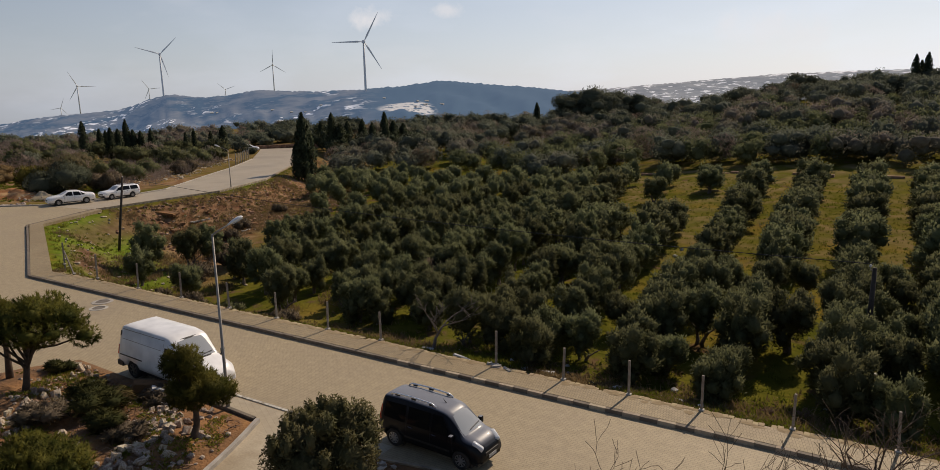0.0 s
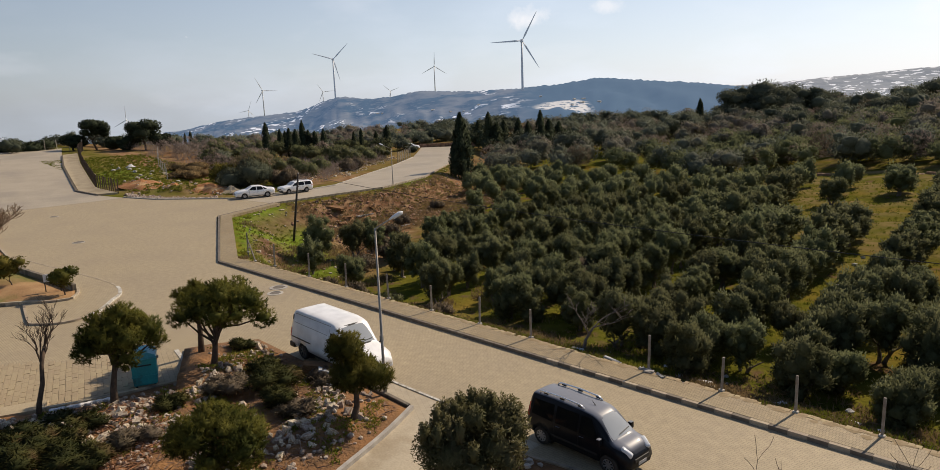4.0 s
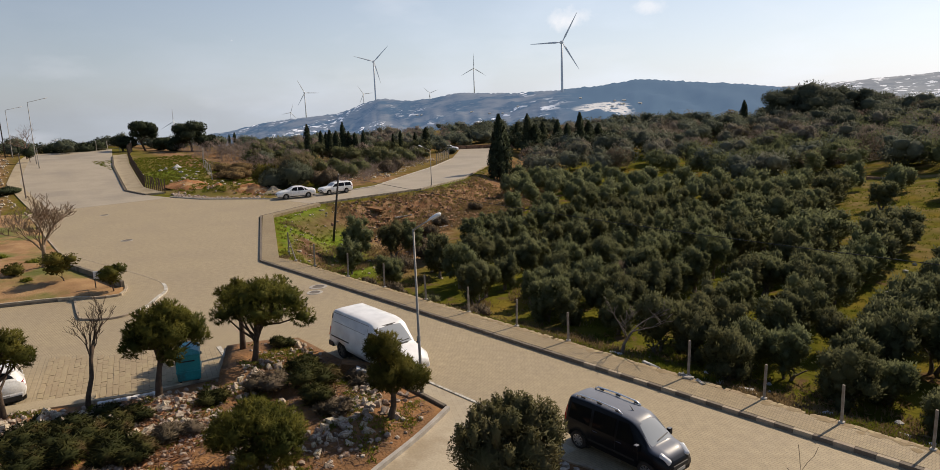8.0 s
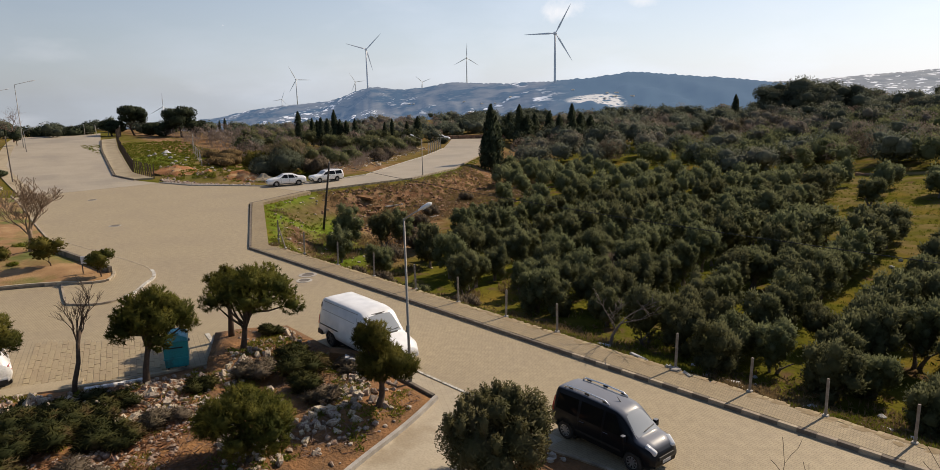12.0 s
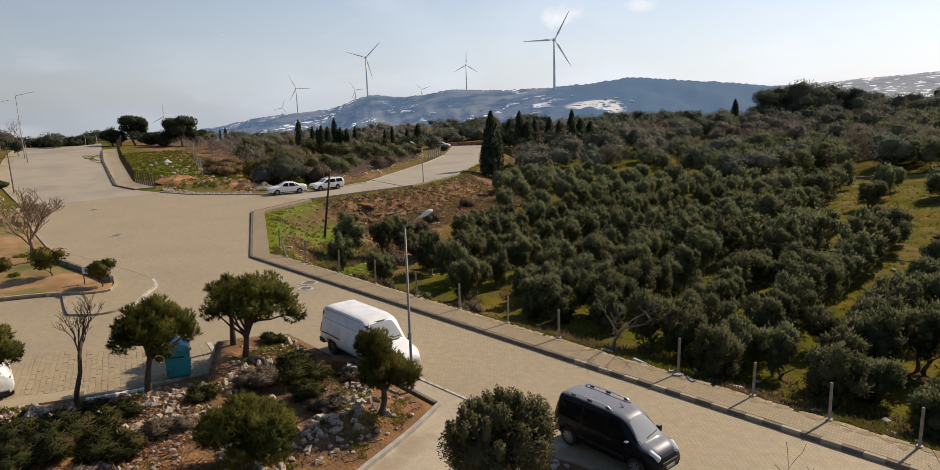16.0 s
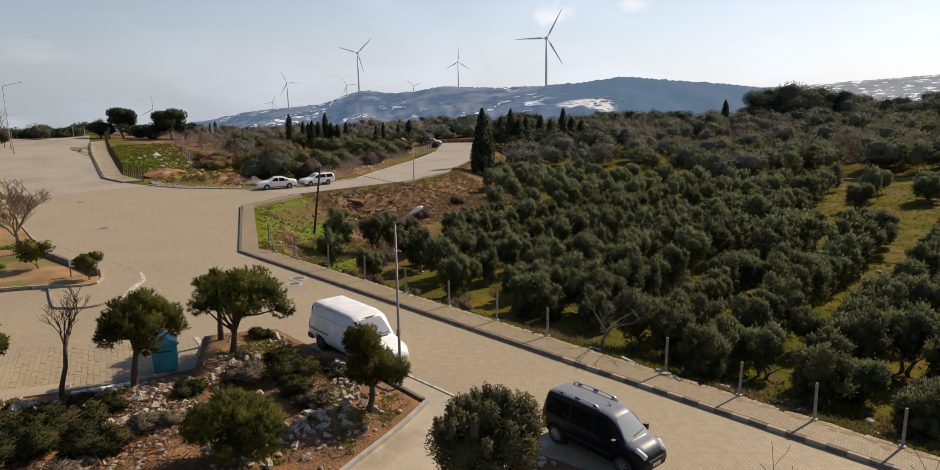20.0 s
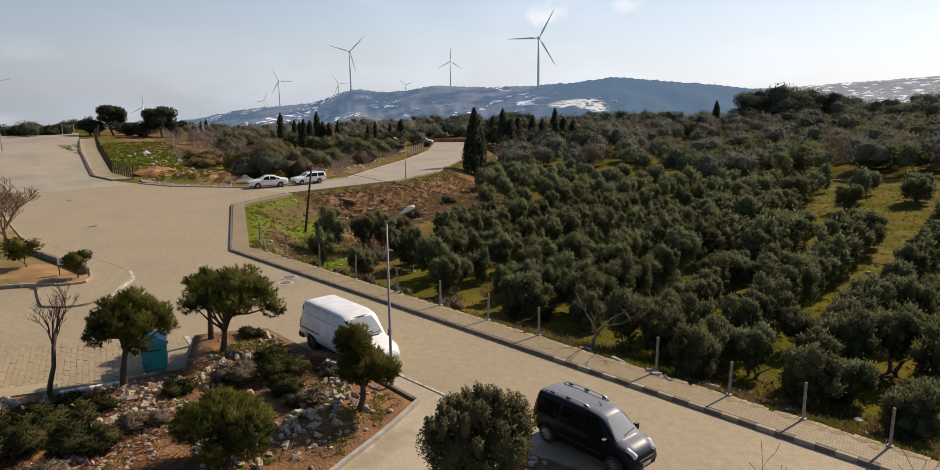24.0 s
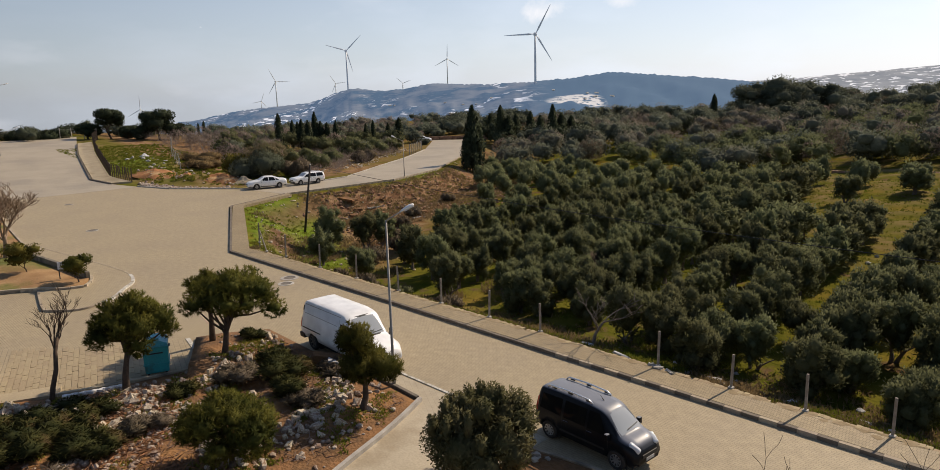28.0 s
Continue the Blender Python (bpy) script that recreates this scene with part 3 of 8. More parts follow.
def strip(name, left, right, material, label, category, lift=0.0, across=6):
    """A road between two edge lines of as many points, with a skirt."""
    def dense(line):
        out = []
        for a, b in zip(line, line[1:]):
            k = max(2, int(math.hypot(b[0] - a[0], b[1] - a[1]) / 2.0))
            out += [(a[0] + (b[0] - a[0]) * i / k, a[1] + (b[1] - a[1]) * i / k) for i in range(k)]
        return out + [line[-1]]

    def sample(line, count):
        d = [0.0]
        for a, b in zip(line, line[1:]):
            d.append(d[-1] + math.hypot(b[0] - a[0], b[1] - a[1]))
        s = np.linspace(0, d[-1], count)
        return np.stack([np.interp(s, d, [p[0] for p in line]), np.interp(s, d, [p[1] for p in line])], 1)

    count = len(dense(left))
    a, b = sample(left, count), sample(right, count)
    verts, faces = [], []
    for p, q in zip(a, b):
        for k in range(across + 1):
            x, y = p + (q - p) * k / across
            verts.append((x, y, land_at(x, y) + lift))
    w = across + 1
    for i in range(count - 1):
        for k in range(across):
            faces.append((i * w + k, i * w + k + 1, (i + 1) * w + k + 1, (i + 1) * w + k))
    # a skirt closes the edges down to the ground
    ring = [k for k in range(w)] + [i * w + across for i in range(1, count)] + [(count - 1) * w + k for k in range(across - 1, -1, -1)] + [i * w for i in range(count - 2, 0, -1)]
    base = len(verts)
    verts += [(verts[k][0], verts[k][1], verts[k][2] - 0.4) for k in ring]
    faces += [(ring[i], ring[(i + 1) % len(ring)], base + (i + 1) % len(ring), base + i) for i in range(len(ring))]
    ob = data_part(name, verts, faces, material)
    return tagged(ob, label, category, kind="structure")


# the wide paved area in front, at height 0
bm = bmesh.new()
slab(bm, [(30, -12), (30, 22.2), (-48.9, 22.2), (-59.6, 27.25), (-70.3, 32.3), (-73.5, 38.0), (-74.4, 41.2), (-83.1, 40.2), (-92.0, 34.2), (-98.0, 32.4), (-98.0, -12)], -0.3, 0.0)
road = part("road", bm, M_ROAD)
tagged(road, "sunlit beige road of interlocking concrete pavers", "road", kind="structure")

strip("road_far", [(-83.1, 40.2), (-82.2, 46.0), (-81.6, 51.0), (-82.6, 56.0), (-90.8, 68.0), (-98.0, 79.0), (-108.0, 92.2), (-121.5, 106.0), (-126.0, 110.4)],
                 [(-74.4, 41.2), (-74.4, 45.5), (-74.4, 51.0), (-74.4, 57.8), (-79.0, 69.4), (-85.5, 78.5), (-92.4, 87.7), (-108.0, 107.0), (-115.0, 116.0)], M_ROAD_FAR,
                 "pale worn road rising past a fenced wood", "road", 0.01)
strip("road_left", [(-98.0, 18.0), (-130.0, 20.0), (-150, 24.5), (-172, 29.5), (-186, 33)], [(-98.0, 32.6), (-104.4, 31.0), (-110.6, 30.2), (-140.0, 36.6), (-158, 41.5), (-186, 49)], M_ROAD_FAR,
                  "pale worn road climbing to a crest", "road", 0.01)
strip("pavement_left", [(-98.0, 16.2), (-130, 18.2), (-150, 22.6), (-186, 31.0)], [(-98.0, 18.0), (-130.0, 20.0), (-150, 24.5), (-186, 33)], M_SAND, "pale paved verge beside the climbing road", "pavement", 0.0)


# ---------------------------------------------------------------- vehicles
class Shell:
    """A car body lofted along x (forwards) through stations of x, sill, belt and top heights and half widths at sill, belt and top."""

    def __init__(self, stations, wheels, arch, edge=0.09):
        st = np.array(stations, float)
        self.x = np.unique(np.concatenate([np.linspace(st[0, 0], st[-1, 0], 84), st[:1, 0], st[-1:, 0]]))
        cols = [np.interp(self.x, st[:, 0], st[:, k]) for k in range(1, 7)]
        kernel = np.array([1, 2, 3, 2, 1]) / 9.0
        for k in range(6):
            padded = np.concatenate([[cols[k][0]] * 2, cols[k], [cols[k][-1]] * 2])
            cols[k] = np.convolve(padded, kernel, "valid")
        self.low, self.belt, self.top, self.w_low, self.w_belt, self.w_top = cols
        self.wheels, self.arch, self.edge = wheels, arch, edge

    def half_ring(self, i):
        low, belt, top, a, b, c = self.low[i], self.belt[i], self.top[i], self.w_low[i], self.w_belt[i], self.w_top[i]
        mid = low + (belt - low) * 0.55
        round_off = min(self.edge, (top - belt) * 0.35)
        return [(a * 0.8, low), (a, low + 0.07), (b + 0.012, mid), (b, belt), (c + 0.035, top - round_off), (c - 0.03, top - round_off * 0.3), (c * 0.55, top)]

    def side_y(self, x, z):
        i = int(np.clip(np.searchsorted(self.x, x), 0, len(self.x) - 1))
        r = self.half_ring(i)[1:6]
        return float(np.interp(z, [p[1] for p in r], [p[0] for p in r]))

    def top_z(self, x):
        return float(np.interp(x, self.x, self.top))

    def body(self):
        bm = bmesh.new()
        rings = []
        for i, x in enumerate(self.x):
            pts = self.half_ring(i)
            full = [(-y, z) for y, z in pts] + [(y, z) for y, z in pts[::-1]]
            ring = []
            for y, z in full:
                for wx in self.wheels:
                    if abs(x - wx) < self.arch and abs(y) > 0.4:
                        z = max(z, self.arch_z + math.sqrt(self.arch ** 2 - (x - wx) ** 2)) if z < self.arch_z + self.arch else z
                ring.append(bm.verts.new((x, y, z)))
            rings.append(ring)
        n = len(rings[0])
        for a, b in zip(rings, rings[1:]):
            for k in range(n):
                bm.faces.new((a[k], b[k], b[(k + 1) % n], a[(k + 1) % n]))
        bm.faces.new(rings[0])
        bm.faces.new(rings[-1][::-1])
        for e in bm.edges:
            if len(e.link_faces) == 2 and e.calc_face_angle(0.0) > 0.62:
                e.smooth = False
        return bm

    arch_z = 0.32

    def pane(self, outline, side, lift=0.008, thick=0.012):
        """A side window or panel: corners (x, z) on one side."""
        bm = bmesh.new()
        out = [bm.verts.new((x, side * (self.side_y(x, z) + lift), z)) for x, z in outline]
        inn = [bm.verts.new((x, side * (self.side_y(x, z) + lift - thick), z)) for x, z in outline]
        bm.faces.new(out)
        for i in range(len(out)):
            j = (i + 1) % len(out)
            bm.faces.new((out[i], out[j], inn[j], inn[i]))
        bmesh.ops.recalc_face_normals(bm, faces=bm.faces[:])
        return bm

    def screen(self, x0, x1, w0, w1, lift=0.012):
        """A pane on the upper surface between two stations, with half widths at each."""
        bm = bmesh.new()
        rows = []
        for k in range(9):
            f = k / 8
            x, w = x0 + (x1 - x0) * f, w0 + (w1 - w0) * f
            slope = (self.top_z(x + 0.02) - self.top_z(x - 0.02)) / 0.04
            nrm = Vector((-slope, 0, 1)).normalized() * lift
            rows.append([bm.verts.new(Vector((x, w * s, self.top_z(x) - 0.05 * abs(s) ** 3)) + nrm) for s in (-1, -0.8, -0.5, 0, 0.5, 0.8, 1)])
        for a, b in zip(rows, rows[1:]):
            for k in range(6):
                bm.faces.new((a[k], b[k], b[k + 1], a[k + 1]))
        bmesh.ops.recalc_face_normals(bm, faces=bm.faces[:])
        return bm

    def seam(self, x, z0, z1, side, lean=0.0):
        bm = bmesh.new()
        tube(bm, [(x + lean * k / 6, side * (self.side_y(x + lean * k / 6, z0 + (z1 - z0) * k / 6) + 0.001), z0 + (z1 - z0) * k / 6) for k in range(7)], 0.006, 4)
        return bm


def add_wheel(parent, x, y, r, wide, rim_material, spokes=9):
    side = 1 if y > 0 else -1
    bm = bmesh.new()
    prof = [(0.62, -0.5), (0.9, -0.5), (0.98, -0.36), (1.0, 0.0), (0.98, 0.36), (0.9, 0.5), (0.62, 0.5)]
    rings = [[bm.verts.new((x + math.sin(a * math.tau / 28) * r * q, y + w * wide, r + math.cos(a * math.tau / 28) * r * q)) for q, w in prof] for a in range(28)]
    for a in range(28):
        for k in range(len(prof)):
            bm.faces.new((rings[a][k], rings[(a + 1) % 28][k], rings[(a + 1) % 28][(k + 1) % len(prof)], rings[a][(k + 1) % len(prof)]))
    bmesh.ops.recalc_face_normals(bm, faces=bm.faces[:])
    wheel = part("wheel", bm, M_TYRE, parent, "black rubber tyre", True)
    bm = bmesh.new()
    out = y + side * wide * 0.42
    for k in range(spokes):
        a = k * math.tau / spokes
        m = Matrix.Translation((x, out, r)) @ Matrix.Rotation(a, 4, "Y")
        bmesh.ops.create_cube(bm, size=1.0, matrix=m @ Matrix.Translation((0, 0, r * 0.34)) @ Matrix.Diagonal((r * 0.13, 0.03, r * 0.5, 1)))
    tube(bm, [(x, out - side * 0.05, r), (x, out + side * 0.015, r)], r * 0.16, 14)
    for q0, q1 in ((0.56, 0.64),):
        for k in range(28):
            a, b = k * math.tau / 28, (k + 1) * math.tau / 28
            vs = [bm.verts.new((x + math.sin(t) * r * q, out + side * 0.012, r + math.cos(t) * r * q)) for t, q in ((a, q0), (b, q0), (b, q1), (a, q1))]
            bm.faces.new(vs)
    part("rim", bm, rim_material, wheel, "spoked metal wheel rim")
    bm = bmesh.new()
    tube(bm, [(x, y - side * wide * 0.3, r), (x, y + side * wide * 0.1, r)], r * 0.62, 20)
    part("brake_drum", bm, M_TRIM, wheel)
    return wheel


def lump(c, s, bevel=0.02, turn=None):
    bm = bmesh.new()
    box(bm, c, s, turn, bevel)
    return bm


def arches(shell, parent, wide):
    for wx in shell.wheels:
        bm = bmesh.new()
        box(bm, (wx, 0, 0.42), (shell.arch * 1.9, wide, 0.62))
        part("wheel_well", bm, M_TRIM, parent)
    bm = bmesh.new()
    x0, x1 = shell.x[0] + 0.15, shell.x[-1] - 0.15
    box(bm, ((x0 + x1) / 2, 0, 0.27), (x1 - x0, wide * 0.9, 0.12))
    part("underbody", bm, M_TRIM, parent)


def compact_van(m):
    """A dark high-roofed family van with roof rails."""
    car = thing("compact_van", m, "black high-roofed family van with chrome rails at the road edge", "car")
    s = Shell([(-2.03, .45, .95, 1.42, .72, .82, .54), (-1.98, .36, .98, 1.72, .80, .88, .59), (-1.86, .30, 1.0, 1.82, .84, .905, .62), (-1.0, .25, 1.02, 1.87, .86, .915, .64),
               (0.2, .25, 1.02, 1.85, .86, .915, .64), (0.62, .25, 1.02, 1.80, .86, .915, .63), (0.84, .25, 1.01, 1.70, .86, .915, .62), (1.12, .25, 1.0, 1.45, .86, .91, .64),
               (1.44, .25, .98, 1.14, .86, .90, .69), (1.74, .25, .94, 1.07, .84, .87, .66), (1.95, .27, .83, .96, .78, .81, .58), (2.06, .33, .68, .83, .68, .73, .5), (2.1, .40, .58, .70, .6, .65, .44)],
              (-1.38, 1.375), 0.37)
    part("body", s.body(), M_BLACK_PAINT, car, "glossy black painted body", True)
    arches(s, car, 1.5)
    for wx in s.wheels:
        for y in (-0.79, 0.79):
            add_wheel(car, wx, y, 0.335, 0.2, M_RIM)
    part("windscreen", s.screen(0.82, 1.44, 0.55, 0.7), M_SCREEN, car, "windscreen with reflected sky painted pale grey", True)
    part("wiper", lump((1.36, 0.18, 1.245), (0.03, 0.75, 0.02), 0.004, Matrix.Rotation(0.35, 4, "Y") @ Matrix.Rotation(0.12, 4, "Z")), M_TRIM, car)
    for side in (-1, 1):
        for outline in ([(0.98, 1.06), (0.25, 1.06), (0.25, 1.64), (0.62, 1.64)], [(0.15, 1.06), (-0.75, 1.06), (-0.75, 1.64), (0.15, 1.64)], [(-0.87, 1.06), (-1.80, 1.08), (-1.75, 1.60), (-0.87, 1.64)],
                        [(1.42, 1.04), (1.06, 1.06), (1.06, 1.30)]):
            part("side_window", s.pane(outline, side), M_GLASS, car)
        part("headlight", lump((1.88, side * .58, .885), (0.42, 0.24, 0.2), 0.07, Matrix.Rotation(side * -0.42, 4, "Z") @ Matrix.Rotation(0.55, 4, "Y")), M_HEADLIGHT, car, "large clear swept-back headlamp", True)
        part("tail_light", s.pane([(-1.89, .95), (-2.01, .95), (-2.0, 1.40), (-1.91, 1.45)], side, 0.012), M_RED_LENS, car, "red tail lamp")
        for x, lean in ((1.12, -0.05), (0.2, 0.0), (-0.81, 0.0)):
            part("door_seam", s.seam(x, 0.35, 1.05, side, lean), M_TRIM, car)
        for x in (0.36, -0.62):
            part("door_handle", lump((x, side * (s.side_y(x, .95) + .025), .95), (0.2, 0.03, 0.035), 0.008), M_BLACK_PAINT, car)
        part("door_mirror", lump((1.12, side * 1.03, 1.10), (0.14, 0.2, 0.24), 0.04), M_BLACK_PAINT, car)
        bm = bmesh.new()
        tube(bm, [(x, side * 0.58, s.top_z(x) + h) for x, h in ((-1.62, 0.0), (-1.5, 0.07), (-0.7, 0.085), (0.1, 0.075), (0.28, 0.0))], 0.032, 8)
        rail = part("roof_rail", bm, M_CHROME, car, "chrome roof rail", True)
        for x in (-1.35, -0.65, 0.1):
            part("rail_foot", lump((x, side * 0.58, s.top_z(x) + 0.025), (0.18, 0.05, 0.06), 0.01), M_TRIM, rail, "black rail foot")
        part("rubbing_strip", s.pane([(0.95, .52), (0.95, .60), (-0.9, .60), (-0.9, .52)], side, 0.012), M_TRIM, car)
    part("grille", lump((2.09, 0, .62), (0.09, 0.9, 0.13), 0.02), M_TRIM, car, "dark front grille")
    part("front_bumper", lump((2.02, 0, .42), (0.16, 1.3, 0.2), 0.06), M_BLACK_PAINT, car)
    part("number_plate", lump((2.14, 0, .5), (0.012, 0.5, 0.11), 0.003), M_LITTER, car, "plain pale number plate")
    bm = bmesh.new()
    tube(bm, [(2.08, y, .755 - abs(y) * .06) for y in (-.42, -.2, 0, .2, .42)], 0.014, 6)
    part("grille_trim", bm, M_CHROME, car, "chrome grille trim")
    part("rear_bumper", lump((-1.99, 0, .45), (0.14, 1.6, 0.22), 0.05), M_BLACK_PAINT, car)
    bm = bmesh.new()
    tube(bm, [(0.35, 0, s.top_z(.35)), (0.2, 0, s.top_z(.35) + 0.14)], [0.02, 0.006], 6)
    part("aerial", bm, M_TRIM, car)
    return car


def panel_van(m):
    van = thing("panel_van", m, "white panel van with black bumpers, parked beside the rockery", "van")
    s = Shell([(-2.6, .50, 1.0, 1.5, .9, .95, .76), (-2.54, .45, 1.0, 1.85, .93, .975, .75), (-2.46, .42, 1.0, 2.1, .94, .985, .74), (-2.36, .42, 1.0, 2.16, .94, .985, .73), (0.4, .40, 1.0, 2.19, .94, .985, .73), (0.78, .40, 1.0, 2.15, .94, .985, .72),
               (1.0, .40, 1.02, 2.04, .93, .98, .77), (1.3, .40, 1.05, 1.70, .93, .975, .76), (1.6, .40, 1.08, 1.36, .93, .97, .78), (1.75, .40, 1.04, 1.27, .93, .965, .78), (2.3, .40, .94, 1.09, .90, .93, .72),
               (2.52, .42, .82, .96, .82, .86, .62), (2.64, .48, .66, .76, .74, .78, .55)], (-1.62, 1.55), 0.46, 0.07)
    part("body", s.body(), M_VAN_PAINT, van, "white painted steel body", True)
    arches(s, van, 1.6)
    for wx in s.wheels:
        for y in (-0.84, 0.84):
            add_wheel(van, wx, y, 0.39, 0.24, M_IRON, 6)
    part("windscreen_frame", s.screen(0.95, 1.70, 0.70, 0.80, 0.006), M_TRIM, van, "black rubber windscreen surround")
    part("windscreen", s.screen(1.02, 1.64, 0.66, 0.76, 0.016), M_SCREEN, van, "windscreen with reflected sky painted pale grey", True)
    part("rear_bumper", lump((-2.48, 0, .52), (0.42, 2.0, 0.24), 0.04), M_TRIM, van, "black plastic bumper")
    part("front_bumper", lump((2.56, 0, .48), (0.14, 1.7, 0.22), 0.06), M_VAN_PAINT, van)
    part("grille", lump((2.56, 0, .74), (0.1, 0.9, 0.1), 0.02), M_TRIM, van, "dark front grille")
    part("number_plate", lump((2.64, 0, .5), (0.012, 0.5, 0.11), 0.003), M_LITTER, van, "plain pale number plate")
    for side in (-1, 1):
        part("cab_window", s.pane([(1.48, 1.12), (0.62, 1.12), (0.62, 1.76), (1.0, 1.76)], side), M_GLASS, van)
        part("headlight", s.pane([(2.28, .92), (2.15, .80), (2.46, .66), (2.53, .70)], side, 0.012), M_HEADLIGHT, van, "clear headlamp")
        part("tail_light", s.pane([(-2.5, .92), (-2.585, .92), (-2.58, 1.32), (-2.5, 1.32)], side, 0.012), M_RED_LENS, van, "red tail lamp")
        part("vent", s.pane([(-2.40, 1.72), (-2.50, 1.68), (-2.47, 1.92), (-2.38, 1.94)], side, 0.012), M_TRIM, van)
        for x in (1.55, 0.54):
            part("door_seam", s.seam(x, 0.5, 1.1 if x > 1 else 1.9, side), M_STEEL, van)
        part("rubbing_strip", s.pane([(-0.85, .92), (-2.4, .92), (-2.4, .97), (-0.85, .97)], side, 0.012), M_TRIM, van, "dark side rubbing strip")
        part("swage_line", s.pane([(0.4, 1.60), (-2.3, 1.60), (-2.3, 1.62), (0.4, 1.62)], side, 0.004), M_STEEL, van)
        part("roof_gutter", s.pane([(0.6, 2.03), (-2.3, 2.0), (-2.3, 2.02), (0.6, 2.05)], side, 0.012), M_STEEL, van, "grey roof gutter")
        part("door_mirror", lump((1.52, side * 1.12, 1.22), (0.1, 0.16, 0.3), 0.03), M_TRIM, van, "black door mirror")
        part("mirror_arm", lump((1.52, side * 1.02, 1.12), (0.06, 0.16, 0.05), 0.01), M_TRIM, van)
        part("door_handle", lump((0.85, side * (s.side_y(.85, 1.0) + .02), 1.0), (0.18, 0.03, 0.05), 0.008), M_TRIM, van)
    part("wiper", lump((1.6, 0.2, 1.40), (0.03, 0.8, 0.02), 0.004, Matrix.Rotation(0.8, 4, "Y") @ Matrix.Rotation(0.1, 4, "Z")), M_TRIM, van)
    return van


def passenger_car(name, m, label, stations, wheels, screens, panes, heights, radius=0.31, arch=0.36, sides=0.74, bumper=M_WHITE_PAINT, extras=()):
    car = thing(name, m, label, "car")
    s = Shell(stations, wheels, arch)
    part("body", s.body(), M_WHITE_PAINT, car, "white painted body", True)
    arches(s, car, 1.36)
    for wx in wheels:
        for y in (-sides, sides):
            add_wheel(car, wx, y, radius, 0.19, M_RIM, 7)
    for kind, x0, x1, w0, w1 in screens:
        part(kind, s.screen(x0, x1, w0, w1), M_GLASS if kind == "rear_window" else M_SCREEN, car, "", True)
    front, rear = stations[-1][0], stations[0][0]
    for side in (-1, 1):
        for outline in panes:
            part("side_window", s.pane(outline, side), M_GLASS, car)
        hz, tz = heights
        part("headlight", s.pane([(front - 0.30, hz + .07), (front - 0.30, hz - .06), (front - 0.06, hz - .07), (front - 0.05, hz + .03)], side, 0.012), M_HEADLIGHT, car, "clear headlamp")
        part("tail_light", s.pane([(rear + 0.26, tz + .09), (rear + 0.26, tz - .07), (rear + 0.03, tz - .1), (rear + 0.05, tz + .09)], side, 0.012), M_RED_LENS, car, "red tail lamp")
        part("rear_lamp", lump((rear + 0.07, side * 0.60, tz), (0.1, 0.26, 0.13), 0.03), M_RED_LENS, car, "red rear lamp")
        for x in (wheels[1] - 0.55, wheels[1] - 1.5, wheels[0] + 0.42):
            part("door_seam", s.seam(x, 0.32, 0.86, side), M_TRIM, car)
        for x in (wheels[1] - 1.35, wheels[0] + 0.62):
            part("door_handle", lump((x, side * (s.side_y(x, .80) + .02), .80), (0.17, 0.03, 0.03), 0.006), bumper, car)
        part("door_mirror", lump((wheels[1] - 0.62, side * (s.side_y(wheels[1] - .62, .95) + .1), .97), (0.12, 0.18, 0.14), 0.03), bumper, car)
        part("sill_trim", s.pane([(wheels[1] - 0.45, .27), (wheels[1] - 0.45, .33), (wheels[0] + 0.45, .33), (wheels[0] + 0.45, .27)], side, 0.01), M_TRIM, car)
    part("front_bumper", lump((front - 0.06, 0, .42), (0.16, 1.44, 0.2), 0.06), bumper, car)
    part("rear_bumper", lump((rear + 0.06, 0, .44), (0.16, 1.46, 0.22), 0.06), bumper, car)
    part("grille", lump((front - 0.02, 0, .60), (0.08, 0.8, 0.1), 0.02), M_TRIM, car, "dark front grille")
    for x, turn in ((front + 0.025, 0), (rear - 0.025, 0)):
        part("number_plate", lump((x, 0, .47), (0.012, 0.5, 0.11), 0.003), M_LITTER, car, "plain pale number plate")
    for nm, c, size, mat in extras:
        part(nm, lump(c, size, 0.012), mat, car)
    return car


compact_van(pose(-12.0, 17.02, 0.0, 0, 0, -3.5) @ Matrix.Diagonal((0.985, 0.79, 0.925, 1)))
panel_van(pose(-24.72, 16.36, 0.0, 0, 0, -3.0) @ Matrix.Diagonal((1.05, 1.0, 1.0, 1)))
passenger_car("sedan", pose(-81.55, 42.75, 0.02, 0, 0, -106.0) @ Matrix.Diagonal((1.1, 1.08, 1.08, 1)), "white four-door saloon parked at the roadside",
              [(-2.22, .45, .80, .95, .66, .72, .5), (-2.14, .34, .88, 1.04, .76, .82, .62), (-1.75, .27, .90, 1.08, .8, .86, .64), (-1.55, .25, .90, 1.12, .82, .87, .6), (-0.75, .24, .90, 1.42, .83, .875, .56),
               (-0.1, .24, .90, 1.46, .83, .875, .57), (0.3, .24, .90, 1.42, .83, .875, .57), (1.05, .24, .90, 1.04, .83, .87, .68), (1.6, .25, .86, .98, .82, .86, .64), (2.05, .28, .76, .86, .74, .8, .54), (2.22, .36, .62, .70, .62, .68, .45)],
              (-1.32, 1.28), [("windscreen", 0.34, 1.02, 0.53, 0.66), ("rear_window", -1.5, -0.85, 0.58, 0.52)],
              [[(0.82, .94), (-0.08, .94), (-0.08, 1.34), (0.28, 1.34)], [(-0.16, .94), (-0.92, .94), (-0.72, 1.30), (-0.16, 1.34)], [(-1.0, .94), (-1.32, .97), (-0.85, 1.26)]], (.68, .86))
